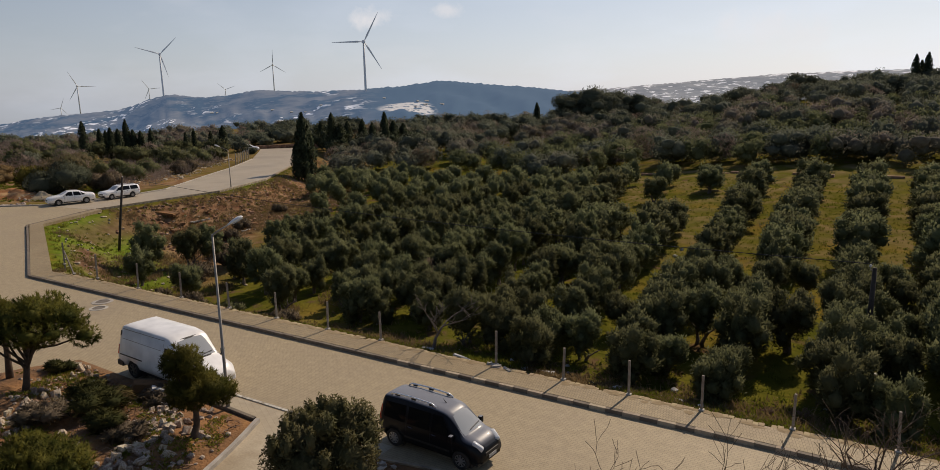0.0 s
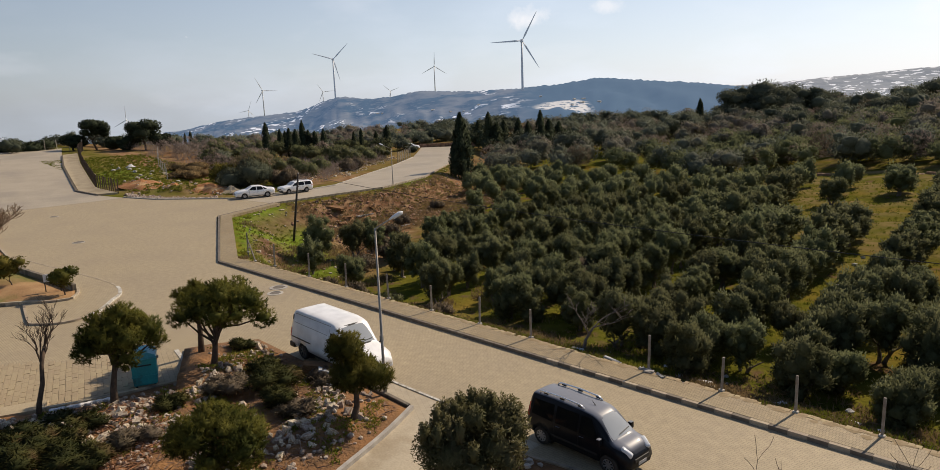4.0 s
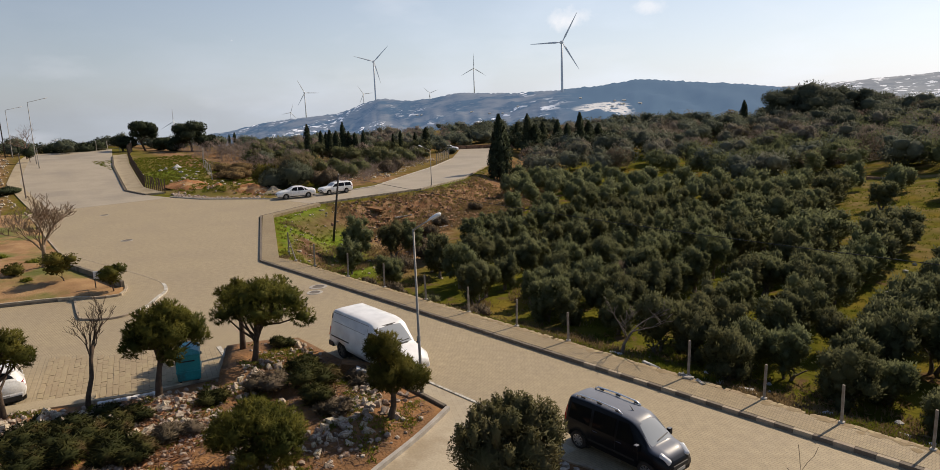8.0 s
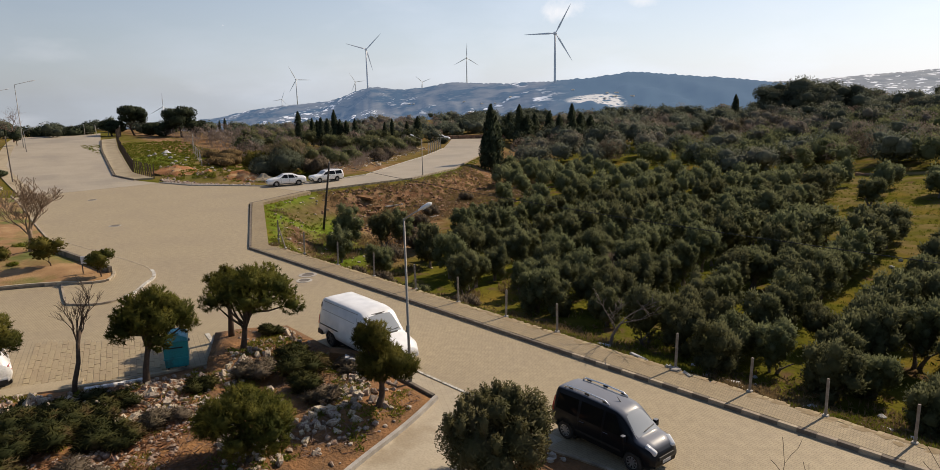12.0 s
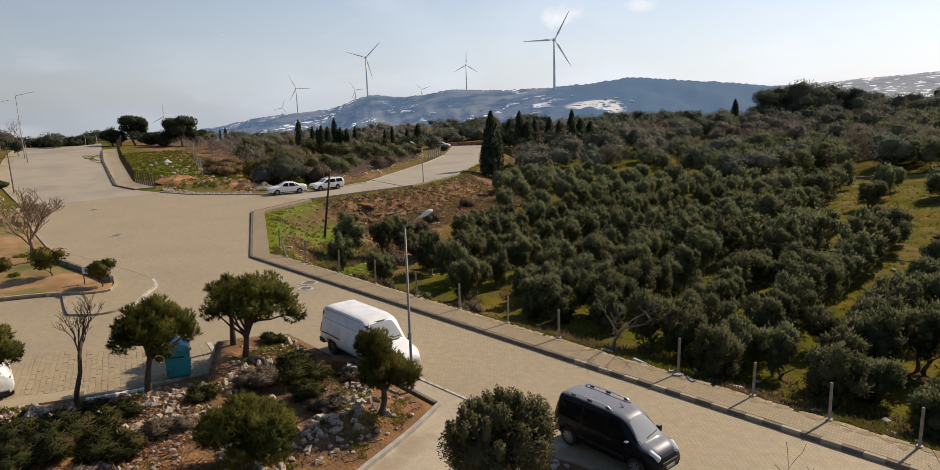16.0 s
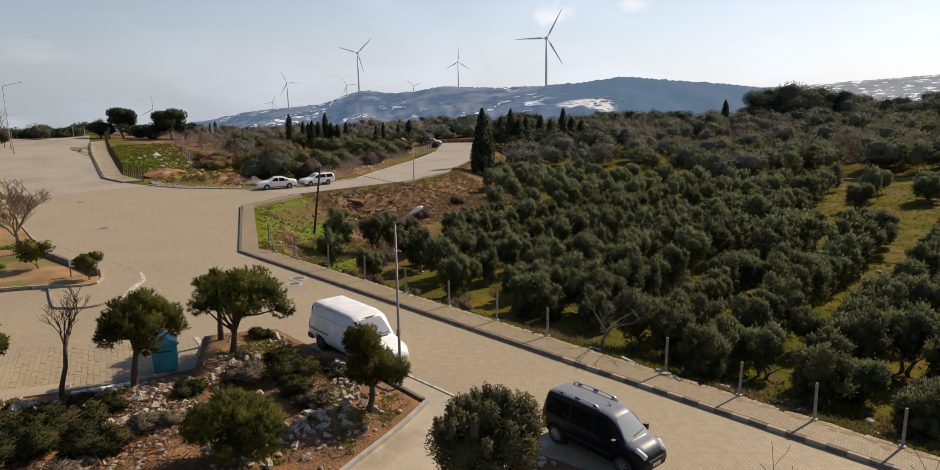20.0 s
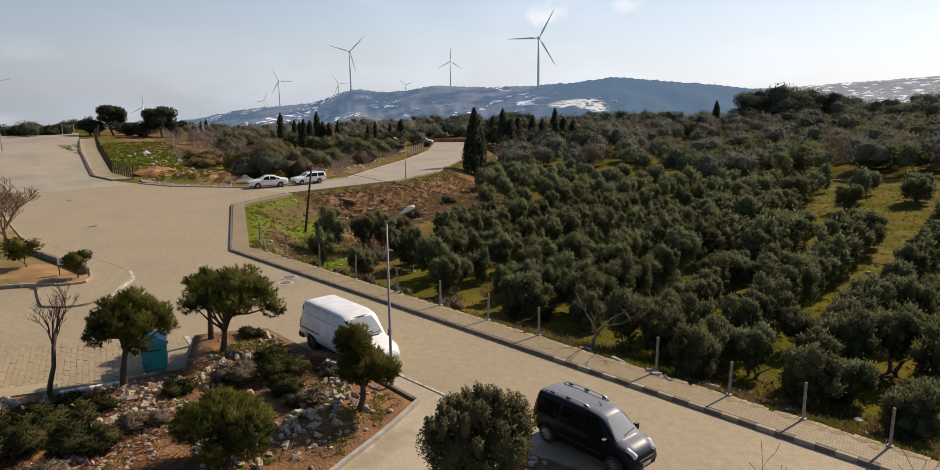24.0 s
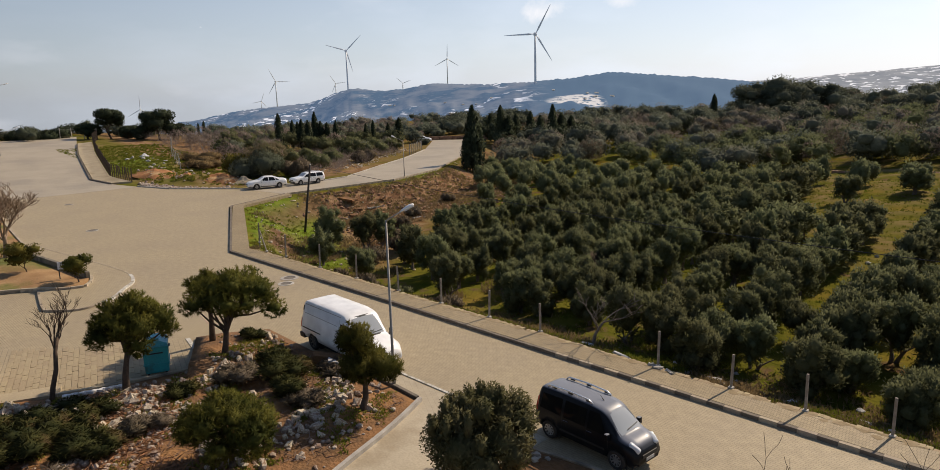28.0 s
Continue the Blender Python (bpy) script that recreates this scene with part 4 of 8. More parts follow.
passenger_car("estate_car", pose(-80.75, 48.2, 0.02, 0, 0, -93.5) @ Matrix.Diagonal((1.06, 1.06, 1.1, 1)), "old boxy white estate car with roof rails, parked at the roadside",
              [(-2.12, .42, .84, 1.2, .68, .76, .58), (-2.06, .34, .88, 1.36, .76, .80, .60), (-1.9, .28, .88, 1.41, .78, .81, .61), (0.1, .26, .88, 1.42, .79, .82, .62), (0.3, .26, .88, 1.39, .79, .82, .61), (0.85, .26, .88, .98, .79, .82, .68),
               (1.3, .26, .86, .93, .78, .81, .68), (1.95, .28, .82, .88, .76, .79, .66), (2.05, .36, .66, .74, .7, .74, .6)],
              (-1.18, 1.24), [("windscreen", 0.30, 0.82, 0.58, 0.66)],
              [[(0.66, .92), (-0.02, .92), (-0.02, 1.32), (0.26, 1.32)], [(-0.1, .92), (-0.9, .92), (-0.9, 1.32), (-0.1, 1.32)], [(-1.0, .92), (-1.9, .92), (-1.85, 1.30), (-1.0, 1.32)]], (.70, .86), 0.29, 0.34, 0.70, M_TRIM,
              [("roof_rail", (-0.85, 0.5, 1.47), (1.7, 0.03, 0.03), M_CHROME), ("roof_rail", (-0.85, -0.5, 1.47), (1.7, 0.03, 0.03), M_CHROME), ("rear_window", (-2.10, 0, 1.12), (0.05, 1.0, 0.32), M_GLASS)])
passenger_car("hatchback", pose(-33.75, 3.3, 0.0, 0, 0, 176.0), "white hatchback with black lower bumper, parked nose-in on the bay",
              [(-2.02, .42, .84, 1.02, .70, .78, .56), (-1.95, .30, .90, 1.16, .80, .85, .60), (-1.6, .26, .92, 1.36, .82, .865, .57), (-1.2, .25, .92, 1.43, .83, .87, .56), (-0.3, .24, .91, 1.46, .83, .87, .58), (0.2, .24, .91, 1.42, .83, .87, .57),
               (1.0, .24, .90, 1.04, .83, .865, .68), (1.5, .25, .86, .97, .82, .85, .62), (1.9, .30, .74, .84, .74, .78, .52), (2.02, .38, .6, .68, .62, .66, .45)],
              (-1.28, 1.3), [("windscreen", 0.28, 0.98, 0.53, 0.66), ("rear_window", -1.92, -1.5, 0.55, 0.48)],
              [[(0.76, .95), (-0.12, .95), (-0.12, 1.34), (0.2, 1.34)], [(-0.2, .95), (-1.0, .97), (-0.9, 1.30), (-0.2, 1.34)]], (.68, .90),
              extras=[("lower_bumper", (-2.0, 0, .34), (0.14, 1.3, 0.2), M_TRIM), ("spoiler", (-1.62, 0, 1.40), (0.3, 1.05, 0.05), M_WHITE_PAINT)])


# ---------------------------------------------------------------- plants
def leaf_mesh(rng, centres, normals, long, wide, jitter=0.5, shade=None):
    """Small pointed leaves, four corners each, about the given places; long and wide are mean sizes."""
    n = len(centres)
    a = normals + rng.normal(0, jitter, (n, 3))
    a /= np.linalg.norm(a, axis=1)[:, None] + 1e-9
    b = np.cross(a, rng.normal(0, 1, (n, 3)))
    b /= np.linalg.norm(b, axis=1)[:, None] + 1e-9
    s = rng.uniform(0.7, 1.35, (n, 1))
    p0, p2 = centres - a * long * 0.5 * s, centres + a * long * 0.5 * s
    p1, p3 = centres + b * wide * 0.5 * s, centres - b * wide * 0.5 * s
    if shade is not None:
        # leaves of a crown face outwards and are shaded as the crown's rounded surface
        turn = ((np.cross(p1 - p0, p2 - p0) * shade).sum(1) < 0)[:, None]
        p1, p3 = np.where(turn, p3, p1), np.where(turn, p1, p3)
    v = np.stack([p0, p1, p2, p3], 1).reshape(-1, 3)
    f = np.arange(4 * n).reshape(-1, 4)
    if shade is None:
        return v, f
    s = shade + rng.normal(0, 0.16, (n, 3))
    return v, f, np.repeat(s / (np.linalg.norm(s, axis=1)[:, None] + 1e-9), 4, 0)


def lobes_cloud(rng, lobes, count, inner=0.55):
    """Points and outward directions in the outer shells of ellipsoids (x, y, z, rx, ry, rz), fewer where another lobe covers them."""
    lobes = np.array(lobes, float)
    area = (lobes[:, 3] * lobes[:, 4] + lobes[:, 4] * lobes[:, 5] + lobes[:, 3] * lobes[:, 5])
    pick = rng.choice(len(lobes), int(count * 1.8), p=area / area.sum())
    d = rng.normal(0, 1, (len(pick), 3))
    d /= np.linalg.norm(d, axis=1)[:, None]
    r = rng.uniform(inner, 1.06, len(pick)) ** 0.6
    p = lobes[pick, :3] + d * lobes[pick, 3:] * r[:, None]
    buried = np.zeros(len(p), bool)
    for k, lo in enumerate(lobes):
        buried |= (pick != k) & ((((p - lo[:3]) / lo[3:]) ** 2).sum(1) < 0.5)
    keep = np.where(~buried)[0][:count]
    return p[keep], d[keep]


def ball_verts(rng, lobe, shrink, rough=0.18):
    """A lumpy closed core for a lobe."""
    bm = bmesh.new()
    bmesh.ops.create_icosphere(bm, subdivisions=1, radius=1.0)
    v = np.array([q.co[:] for q in bm.verts])
    f = [tuple(q.index for q in face.verts) for face in bm.faces]
    bm.free()
    v = v * (1 + rng.uniform(-rough, rough, (len(v), 1))) * np.array(lobe[3:]) * shrink + np.array(lobe[:3])
    return v, f


def core(rng, lobe, shrink, rough=0.18):
    v, f = ball_verts(rng, lobe, shrink, rough)
    n = (v - np.array(lobe[:3])) / np.array(lobe[3:])
    return v, f, n / (np.linalg.norm(n, axis=1)[:, None] + 1e-9)


def joined(pieces):
    verts, faces, base = [], [], 0
    for v, f in [p[:2] for p in pieces]:
        verts.append(np.asarray(v))
        faces += [tuple(int(i) + base for i in q) for q in f]
        base += len(v)
    return np.concatenate(verts), faces


def plain_mesh(name, pieces, material):
    v, f = joined(pieces)
    me = bpy.data.meshes.new(name)
    me.from_pydata(v.tolist(), [], f)
    me.materials.append(material)
    if len(pieces[0]) == 3:
        me.polygons.foreach_set("use_smooth", [True] * len(me.polygons))
        me.normals_split_custom_set_from_vertices(np.concatenate([p[2] for p in pieces]).tolist())
    return me


def crown_lobes(rng, width, low, high, count, flat=0.75):
    out = []
    for k in range(count):
        a, q = rng.uniform(0, math.tau), math.sqrt(rng.uniform(0.02, 1.0)) * width * 0.32
        z = low + (high - low) * rng.uniform(0.25, 0.78)
        r = width * rng.uniform(0.2, 0.31)
        out.append((q * math.cos(a), q * math.sin(a), z, r, r * rng.uniform(0.85, 1.15), r * flat * rng.uniform(0.85, 1.2)))
    out.append((0, 0, (low + high) / 2, width * 0.32, width * 0.32, (high - low) * 0.42))
    return out


def limb_tree(bm, rng, base, height, radius, spread_out, forks=3, depth=3, sides=6, droop=0.0, first=0.45, short=1.0, least=0.006):
    """A tapered trunk with limbs that fork; returns the tips."""
    tips = []

    def grow(p, way, length, r, level):
        pts, rad = [p], [r]
        q, w = Vector(p), Vector(way).normalized()
        steps = 3 if level else 4
        for k in range(steps):
            w = (w + Vector(rng.normal(0, 0.13, 3)) + Vector((0, 0, -droop * level))).normalized()
            q = q + w * length / steps
            pts.append(q.copy())
            rad.append(max(least, r * (1 - 0.42 * (k + 1) / steps)))
        tube(bm, pts, rad, max(3, sides - level), cap=level == 0)
        if level >= depth:
            tips.append(q)
            return
        for k in range(forks + (1 if level == 0 else 0)):
            a = rng.uniform(0, math.tau) if level else k * math.tau / (forks + 1) + rng.uniform(-0.4, 0.4)
            out = Vector((math.cos(a), math.sin(a), 0))
            at_point = pts[-1] if k < 2 else pts[-2]
            grow(at_point, w * 0.75 + out * spread_out * rng.uniform(0.7, 1.3) + Vector((0, 0, 0.25)), length * rng.uniform(0.55, 0.8) * (short if level == 0 else 1.0), rad[-1] * 0.72, level + 1)

    grow(Vector(base), Vector((rng.normal(0, 0.06), rng.normal(0, 0.06), 1)), height * first, radius, 0)
    return tips


# olive trees: a few shapes, set out in rows; the nearest have finer leaves
olive_forms = []
for form in range(12):
    rng = np.random.default_rng(40 + form)
    fine_leaves = form < 6
    width, high = rng.uniform(2.5, 3.0), rng.uniform(3.2, 3.9)
    lobes = [(0.05, 0.0, high * 0.52, width * 0.31, width * 0.31, high * 0.36)]
    for k in range(22):
        a, lift = k * 2.4 + rng.uniform(-0.4, 0.4), rng.uniform(-0.75, 0.9)
        q = width * 0.33 * math.sqrt(1 - 0.8 * lift * lift) * rng.uniform(0.75, 1.1)
        r = width * rng.uniform(0.085, 0.155)
        lobes.append((q * math.cos(a), q * math.sin(a), high * (0.51 + 0.36 * lift), r, r * rng.uniform(0.85, 1.15), r * rng.uniform(0.9, 1.6)))
    pts, nrm = lobes_cloud(rng, lobes, 3900 if fine_leaves else 1800, 0.55)
    leaf = (0.15, 0.055) if fine_leaves else (0.21, 0.085)
    pieces = [leaf_mesh(rng, pts, nrm * 0.6 + np.array([0, 0, 0.45]), *leaf, 0.55, nrm)] + [core(rng, lo, 0.72, 0.25) for lo in lobes]
    # loose sprays give the crown a feathery outline
    ball = np.array(lobes)[rng.integers(0, len(lobes), 420 if fine_leaves else 260)]
    out = rng.normal(0, 1, (len(ball), 3)) + np.array([0, 0, 0.5])
    out /= np.linalg.norm(out, axis=1)[:, None]
    pieces.append(leaf_mesh(rng, ball[:, :3] + out * ball[:, 3:] * rng.uniform(1.0, 1.45, (len(ball), 1)), out + np.array([0, 0, 0.6]), leaf[0] * 1.1, leaf[1], 0.4, out))
    bm = bmesh.new()
    for k in range(2):
        limb_tree(bm, rng, (rng.uniform(-.12, .12), rng.uniform(-.12, .12), -0.25), 2.2, 0.13, 0.7, 2, 1, 6)
    olive_forms.append((plain_mesh("crown", pieces, M_OLIVE), mesh_of(bm, "trunk", M_BARK_GREY)))


def grove_tree(k, x, y, z, size, turn):
    wide = 1.06 + 0.42 * float(smooth_step((y - 44) / 8)) * float(smooth_step((x + 36) / 8)) - 0.1 * float(smooth_step((y - 36) / 14)) * float(smooth_step((x + 40) / 14))
    t = new("olive_tree")
    t.matrix_basis = pose(x, y, z, 0, 0, turn) @ Matrix.Diagonal((size * wide, size * wide, size * 1.05, 1))
    tagged(t, "grey-green bushy olive tree in a grove row", "tree", "olive trees of the grove")
    for nm, me in (("trunk", olive_forms[k][1]), ("crown", olive_forms[k][0])):
        o = new(nm, me)
        o.parent = t
    return t


rng = np.random.default_rng(7)
places = []
for row in range(-2, 25):
    x0 = 2.75 - row * 3.95 if row > -1 else 2.75 - row * 4.2
    y = (26.0 if x0 > -16 else 26.6) + rng.uniform(0, 1.0)
    while y < 84:
        x = x0 + rng.uniform(-0.22, 0.22) * (2.2 if y < 42 else 1.0) - 0.022 * (y - 27) * row
        inside = float(edge_distance(x, y))
        bare = (inside < (1.5 if x > -16 else 2.2)) or (x < -54 and inside < (13 if y < 67 else 5.5) and rng.uniform() < 1.1) or (x < -51 and inside < 22 and 39 < y < 57) or (-25 < x < -15 and 58 < y < 88 and rng.uniform() < 0.5) or (x < -42 and inside < 6 and rng.uniform() < 0.7) or (-19 > x > -54 and (inside < 4.2 or (inside < 7 and rng.uniform() < 0.4)))
        if x < -40 and y > 75 - (x + 40) * 0.1:
            bare = bare or rng.uniform() < 0.1
        # the bare bank reaches down into the grove
        if x < -40.0 - (y - 31) * 0.79:
            bare = bare or rng.uniform() < 0.75
        if not bare and rng.uniform() > 0.03:
            places.append((x, y + rng.uniform(-.2, .2)))
        if y < 46 and x > -34 and not bare and rng.uniform() < 0.38:
            # self-sown trees stand in the lanes near the road
            places.append((x + 1.9 + rng.uniform(-0.5, 0.5), y + rng.uniform(-0.6, 0.6)))
        y += rng.uniform(1.8, 2.3) if y < 46 and x > -34 else rng.uniform(2.5, 3.1)
places.sort(key=lambda p: p[0] ** 2 + p[1] ** 2)
for k, (x, y) in enumerate(places[:300]):
    grove_tree(int(rng.integers(6)) + (0 if y < 44 and x > -40 else 6), x, y, ground_at(x, y) - (0.3 if y < 30 else 0.0), rng.uniform(0.72, 1.08) * (0.93 if y < 46 and x > -34 else 1.0), rng.uniform(0, 360))
rest = []
for x, y in places[300:]:
    r2 = np.random.default_rng(int(abs(x * 31 + y * 17)))
    w, h, z = r2.uniform(2.6, 3.2), r2.uniform(2.8, 3.5), ground_at(x, y)
    lobes = [(a + x, b + y, c + z, d, e, g) for a, b, c, d, e, g in crown_lobes(r2, w, 0.6, h, 7, 1.15)]
    p, n = lobes_cloud(r2, lobes, 520)
    rest += [leaf_mesh(r2, p, n * 0.5 + np.array([0, 0, 0.5]), 0.3, 0.13, 0.6, n)] + [core(r2, lo, 0.78, 0.2) for lo in lobes]
if rest:
    far_olives = new("far_olive_trees", plain_mesh("far_olive_trees", rest, M_OLIVE))
    tagged(far_olives, "distant rows of grey-green olive trees", "trees", kind="stuff")


# pines of the rockery
def pine(x, y, z, high, width, low, seed, lean=(0.0, 0.0), lobes=11, label="umbrella-shaped young pine in the rockery", offset=(0.0, 0.0), flat=0.7, tufts=1500, tiers=None):
    rng = np.random.default_rng(seed)
    t = thing("pine_tree", pose(x, y, z), label, "tree", "young pines")
    cl = []
    lobes = int(lobes * 1.7)
    for k in range(lobes):
        a, q = k * 2.4 + rng.uniform(-.3, .3), math.sqrt((k + 0.5) / lobes) * width * 0.36
        zz = low + (high - low) * (0.34 + 0.34 * (1 - (q / (width * 0.36)) ** 2) + rng.uniform(-0.08, 0.1))
        r = width * rng.uniform(0.1, 0.165)
        cl.append((q * math.cos(a) + offset[0], q * math.sin(a) + offset[1], zz, r, r, r * flat))
    if tiers:
        cl = []
        for cx, cy, cz, ring, r, count in tiers:
            for k in range(count):
                a, q = k * math.tau / count + rng.uniform(-.3, .3), ring * rng.uniform(0.85, 1.15)
                cl.append((cx + q * math.cos(a), cy + q * math.sin(a), cz + rng.uniform(-.15, .15), r * rng.uniform(.85, 1.15), r, r * flat))
            cl.append((cx, cy, cz + r * 0.4, r, r, r * flat))
    bm = bmesh.new()
    top = Vector((offset[0] * 0.7, offset[1] * 0.7, low + (high - low) * 0.45))
    knee = Vector((lean[0], lean[1], low * 0.55))
    r0 = 0.045 * high ** 0.7 + 0.02
    tube(bm, [(0, 0, -0.2), knee * 0.5 + Vector((0, 0, 0.02)), knee, (knee + top) / 2, top], [r0 * 1.25, r0, r0 * 0.85, r0 * 0.6, r0 * 0.3], 9)
    for lo in cl:
        start = knee.lerp(top, rng.uniform(0.15, 0.85))
        end = Vector(lo[:3])
        mid = start.lerp(end, 0.5) + Vector((0, 0, -0.06 * (end - start).length))
        tube(bm, [start, mid, end], [r0 * 0.42, r0 * 0.3, r0 * 0.12], 5, cap=False)
    part("trunk", bm, M_BARK, t, "brown forked trunk", True)
    p, d = lobes_cloud(rng, cl, tufts, 0.3)
    up = np.array([0, 0, 0.55])
    pieces = []
    for k in range(8):
        pieces.append(leaf_mesh(rng, p + d * 0.05, d * 0.8 + up, 0.27, 0.026, 0.75, d))
    pieces += [core(rng, lo, 0.55, 0.3) for lo in cl]
    crown = new("crown", plain_mesh("crown", pieces, M_PINE))
    crown.parent = t
    crown["label"] = "crown of dark green needle tufts"
    return t


pine(-28.15, 12.05, 0.1, 4.5, 4.9, 1.3, 11, (0.05, 0.1), 15, offset=(-0.1, 0.65), tufts=2300)
pine(-30.8, 12.7, 0.05, 3.9, 2.2, 2.0, 12, (0.0, 0.05), 7, "slender pine behind a broad one", tufts=700)
pine(-27.8, 7.85, 0.1, 4.3, 3.7, 1.25, 13, (0.1, 0.0), 16, "round-crowned pine shading a steel bin", offset=(-0.15, 0.6), flat=0.75, tufts=2600)
pine(-19.3, 13.05, 0.1, 3.6, 2.75, 1.0, 14, (-0.05, 0.25), 12, "leaning young pine with a two-tiered crown", offset=(0.12, 0.3), flat=0.9, tufts=1800, tiers=((0.2, 0.3, 1.85, 0.6, 0.48, 7), (-0.04, -0.06, 2.95, 0.33, 0.4, 4)))
pine(-30.15, 2.9, 0.1, 4.0, 3.5, 1.4, 15, (0, 0), 11, "pine standing over a parked hatchback", offset=(0.0, 0.0), tufts=1300)
pine(-18.9, 8.0, 0.5, 2.5, 3.5, 0.0, 16, (0, 0), 14, "low bushy pine among rockery stones", flat=0.85, tufts=2400)


# the broad evergreen bush by the footway
rng = np.random.default_rng(23)
bush = thing("evergreen_bush", pose(-13.25, 13.1, 0.0) @ Matrix.Diagonal((1.2, 1.2, 1.02, 1)), "large rounded evergreen bush with small leathery leaves", "bush")
lobes = [(0, 0, 1.2, 1.25, 1.25, 1.1), (0.35, 0.5, 1.9, .8, .8, .85), (-.6, 0.3, 1.6, .85, .8, .85), (0.75, 0.0, 1.5, .75, .75, .8), (0.1, -.7, 1.3, .85, .8, .9), (-.8, -.4, 1.1, .7, .7, .8), (.65, -.6, 1.0, .7, .7, .8),
         (0.1, 0.3, 2.45, .4, .4, .5), (0.55, 0.75, 2.2, .35, .35, .55), (-.5, .7, 2.0, .35, .35, .5), (-.9, 0, 1.9, .35, .35, .5), (.9, .5, 1.9, .35, .35, .5), (-1.1, -.2, 1.4, .35, .35, .45), (1.2, -.1, 1.3, .35, .35, .45), (.3, -.3, 2.3, .35, .35, .5), (-.2, -.6, 1.9, .4, .4, .5)]
lobes += [(1.25 * math.cos(k * 2.4) * math.sqrt(k / 22), 1.25 * math.sin(k * 2.4) * math.sqrt(k / 22), 2.5 - 0.95 * k / 22 + rng.uniform(-0.15, 0.2), 0.16, 0.16, rng.uniform(0.35, 0.6)) for k in range(1, 23)]
p, d = lobes_cloud(rng, lobes, 17000, 0.4)
bush_crown = new("foliage", plain_mesh("foliage", [leaf_mesh(rng, p, d * .6 + np.array([0, 0, .5]), 0.11, 0.035, 0.7, d)] + [core(rng, lo, 0.68, 0.25) for lo in lobes], M_BUSH))
bush_crown.parent = bush
bm = bmesh.new()
for k in range(6):
    a = k * math.tau / 6 + .3
    tube(bm, [(0.1 * math.cos(a), 0.1 * math.sin(a), -.1), (.4 * math.cos(a), .4 * math.sin(a), .7), (.7 * math.cos(a), .7 * math.sin(a), 1.5)], [.05, .04, .015], 5)
for k in range(26):
    a, q = rng.uniform(0, math.tau), rng.uniform(0.2, 1.0)
    b = Vector((q * math.cos(a), q * math.sin(a), 2.0 - q * .3))
    tube(bm, [b, b + Vector((rng.normal(0, .08), rng.normal(0, .08), rng.uniform(.3, .6)))], [.008, .003], 3)
part("stem_clump", bm, M_BARK, bush)


# leafless trees
def bare_tree(x, y, z, high, radius, seed, label, spread_out=0.6, forks=3, depth=4, first=0.4, material=M_TWIG, name="bare_tree", short=1.0, size=1.0, least=0.006):
    rng = np.random.default_rng(seed)
    t = thing(name, pose(x, y, z) @ Matrix.Diagonal((size, size, size, 1)), label, "tree", "leafless trees")
    bm = bmesh.new()
    tips = limb_tree(bm, rng, (0, 0, -0.15), high, radius, spread_out, forks, depth, 7, first=first, short=short, least=least)
    part("trunk", bm, material, t, "", True)
    return t


bare_tree(-59.2, 9.75, 0.1, 8.6, 0.16, 44, "leafless tree with a fan of tan twigs on the traffic island", 0.6, 4, 5, 0.2, M_TAN_TWIG, size=1.32, least=0.012)
bare_tree(-29.0, 5.5, 0.05, 4.4, 0.11, 32, "slim pruned leafless tree by the parking kerb", 0.34, 4, 4, 0.66, M_BARK, short=0.36)
bare_tree(-17.8, 25.0, -0.35, 4.4, 0.09, 33, "small leafless tree at the grove edge", 0.9, 3, 3, 0.35, M_BARK_GREY, least=0.012)
bare_tree(-1.1, 15.7, 0.0, 5.2, 0.15, 34, "leafless street tree with dark reddish branches", 0.8, 4, 4, 0.4, M_BARK)
bare_tree(-5.3, 13.6, 0.0, 3.6, 0.05, 35, "small leafless street tree beside the road", 0.6, 3, 3, 0.45, M_BARK)
bare_tree(-3.3, 15.0, 0.0, 3.8, 0.05, 37, "small leafless street tree beside the road", 0.6, 3, 3, 0.45, M_BARK)
bare_tree(-24.5, 35.0, -1.3, 3.4, 0.08, 38, "bushy leafless tree with reddish twigs in the grove", 0.7, 4, 4, 0.3, M_TWIG)

for k, (x, y, h) in enumerate([(-3.4, 26.3, 1.7), (-2.2, 26.9, 2.0), (-0.9, 26.6, 1.8), (0.4, 26.2, 1.5), (-9.2, 25.9, 0.9), (-7.8, 25.7, 0.8)]):
    bare_tree(x, y, ground_at(x, y), h, 0.03, 240 + k, "leafless reddish bramble bush at the grove edge", 1.0, 5, 3, 0.15, M_TWIG, "bramble_bush")
for k, (x, y, size) in enumerate([(-54.6, 34.6, 1.15), (-52.0, 36.6, 1.0), (-49.6, 30.6, 0.9), (-42.6, 29.6, 0.9)]):
    grove_tree(k, x, y, ground_at(x, y), size, 70.0 * k)


# ---------------------------------------------------------------- pavement with its kerb stones
def along(line, step):
    """Places and headings every step metres along a line."""
    out, carry = [], 0.0
    for (ax, ay), (bx, by) in zip(line, line[1:]):
        length, turn = math.hypot(bx - ax, by - ay), math.atan2(by - ay, bx - ax)
        s = carry
        while s < length:
            out.append((ax + (bx - ax) * s / length, ay + (by - ay) * s / length, turn))
            s += step
        carry = s - length
    return out


bm = bmesh.new()
slab(bm, [(30, 22.38), (30, 23.6), (-48.58, 23.6), (-69.2, 33.4), (-72.8, 41.3), (-73.9, 41.3), (-70.1, 32.6), (-59.6, 27.5), (-48.95, 22.38)], -0.4, 0.15)
pavement = part("pavement", bm, M_PAVE)
tagged(pavement, "sandy paved footway with weeds along its outer edge", "pavement", kind="structure")

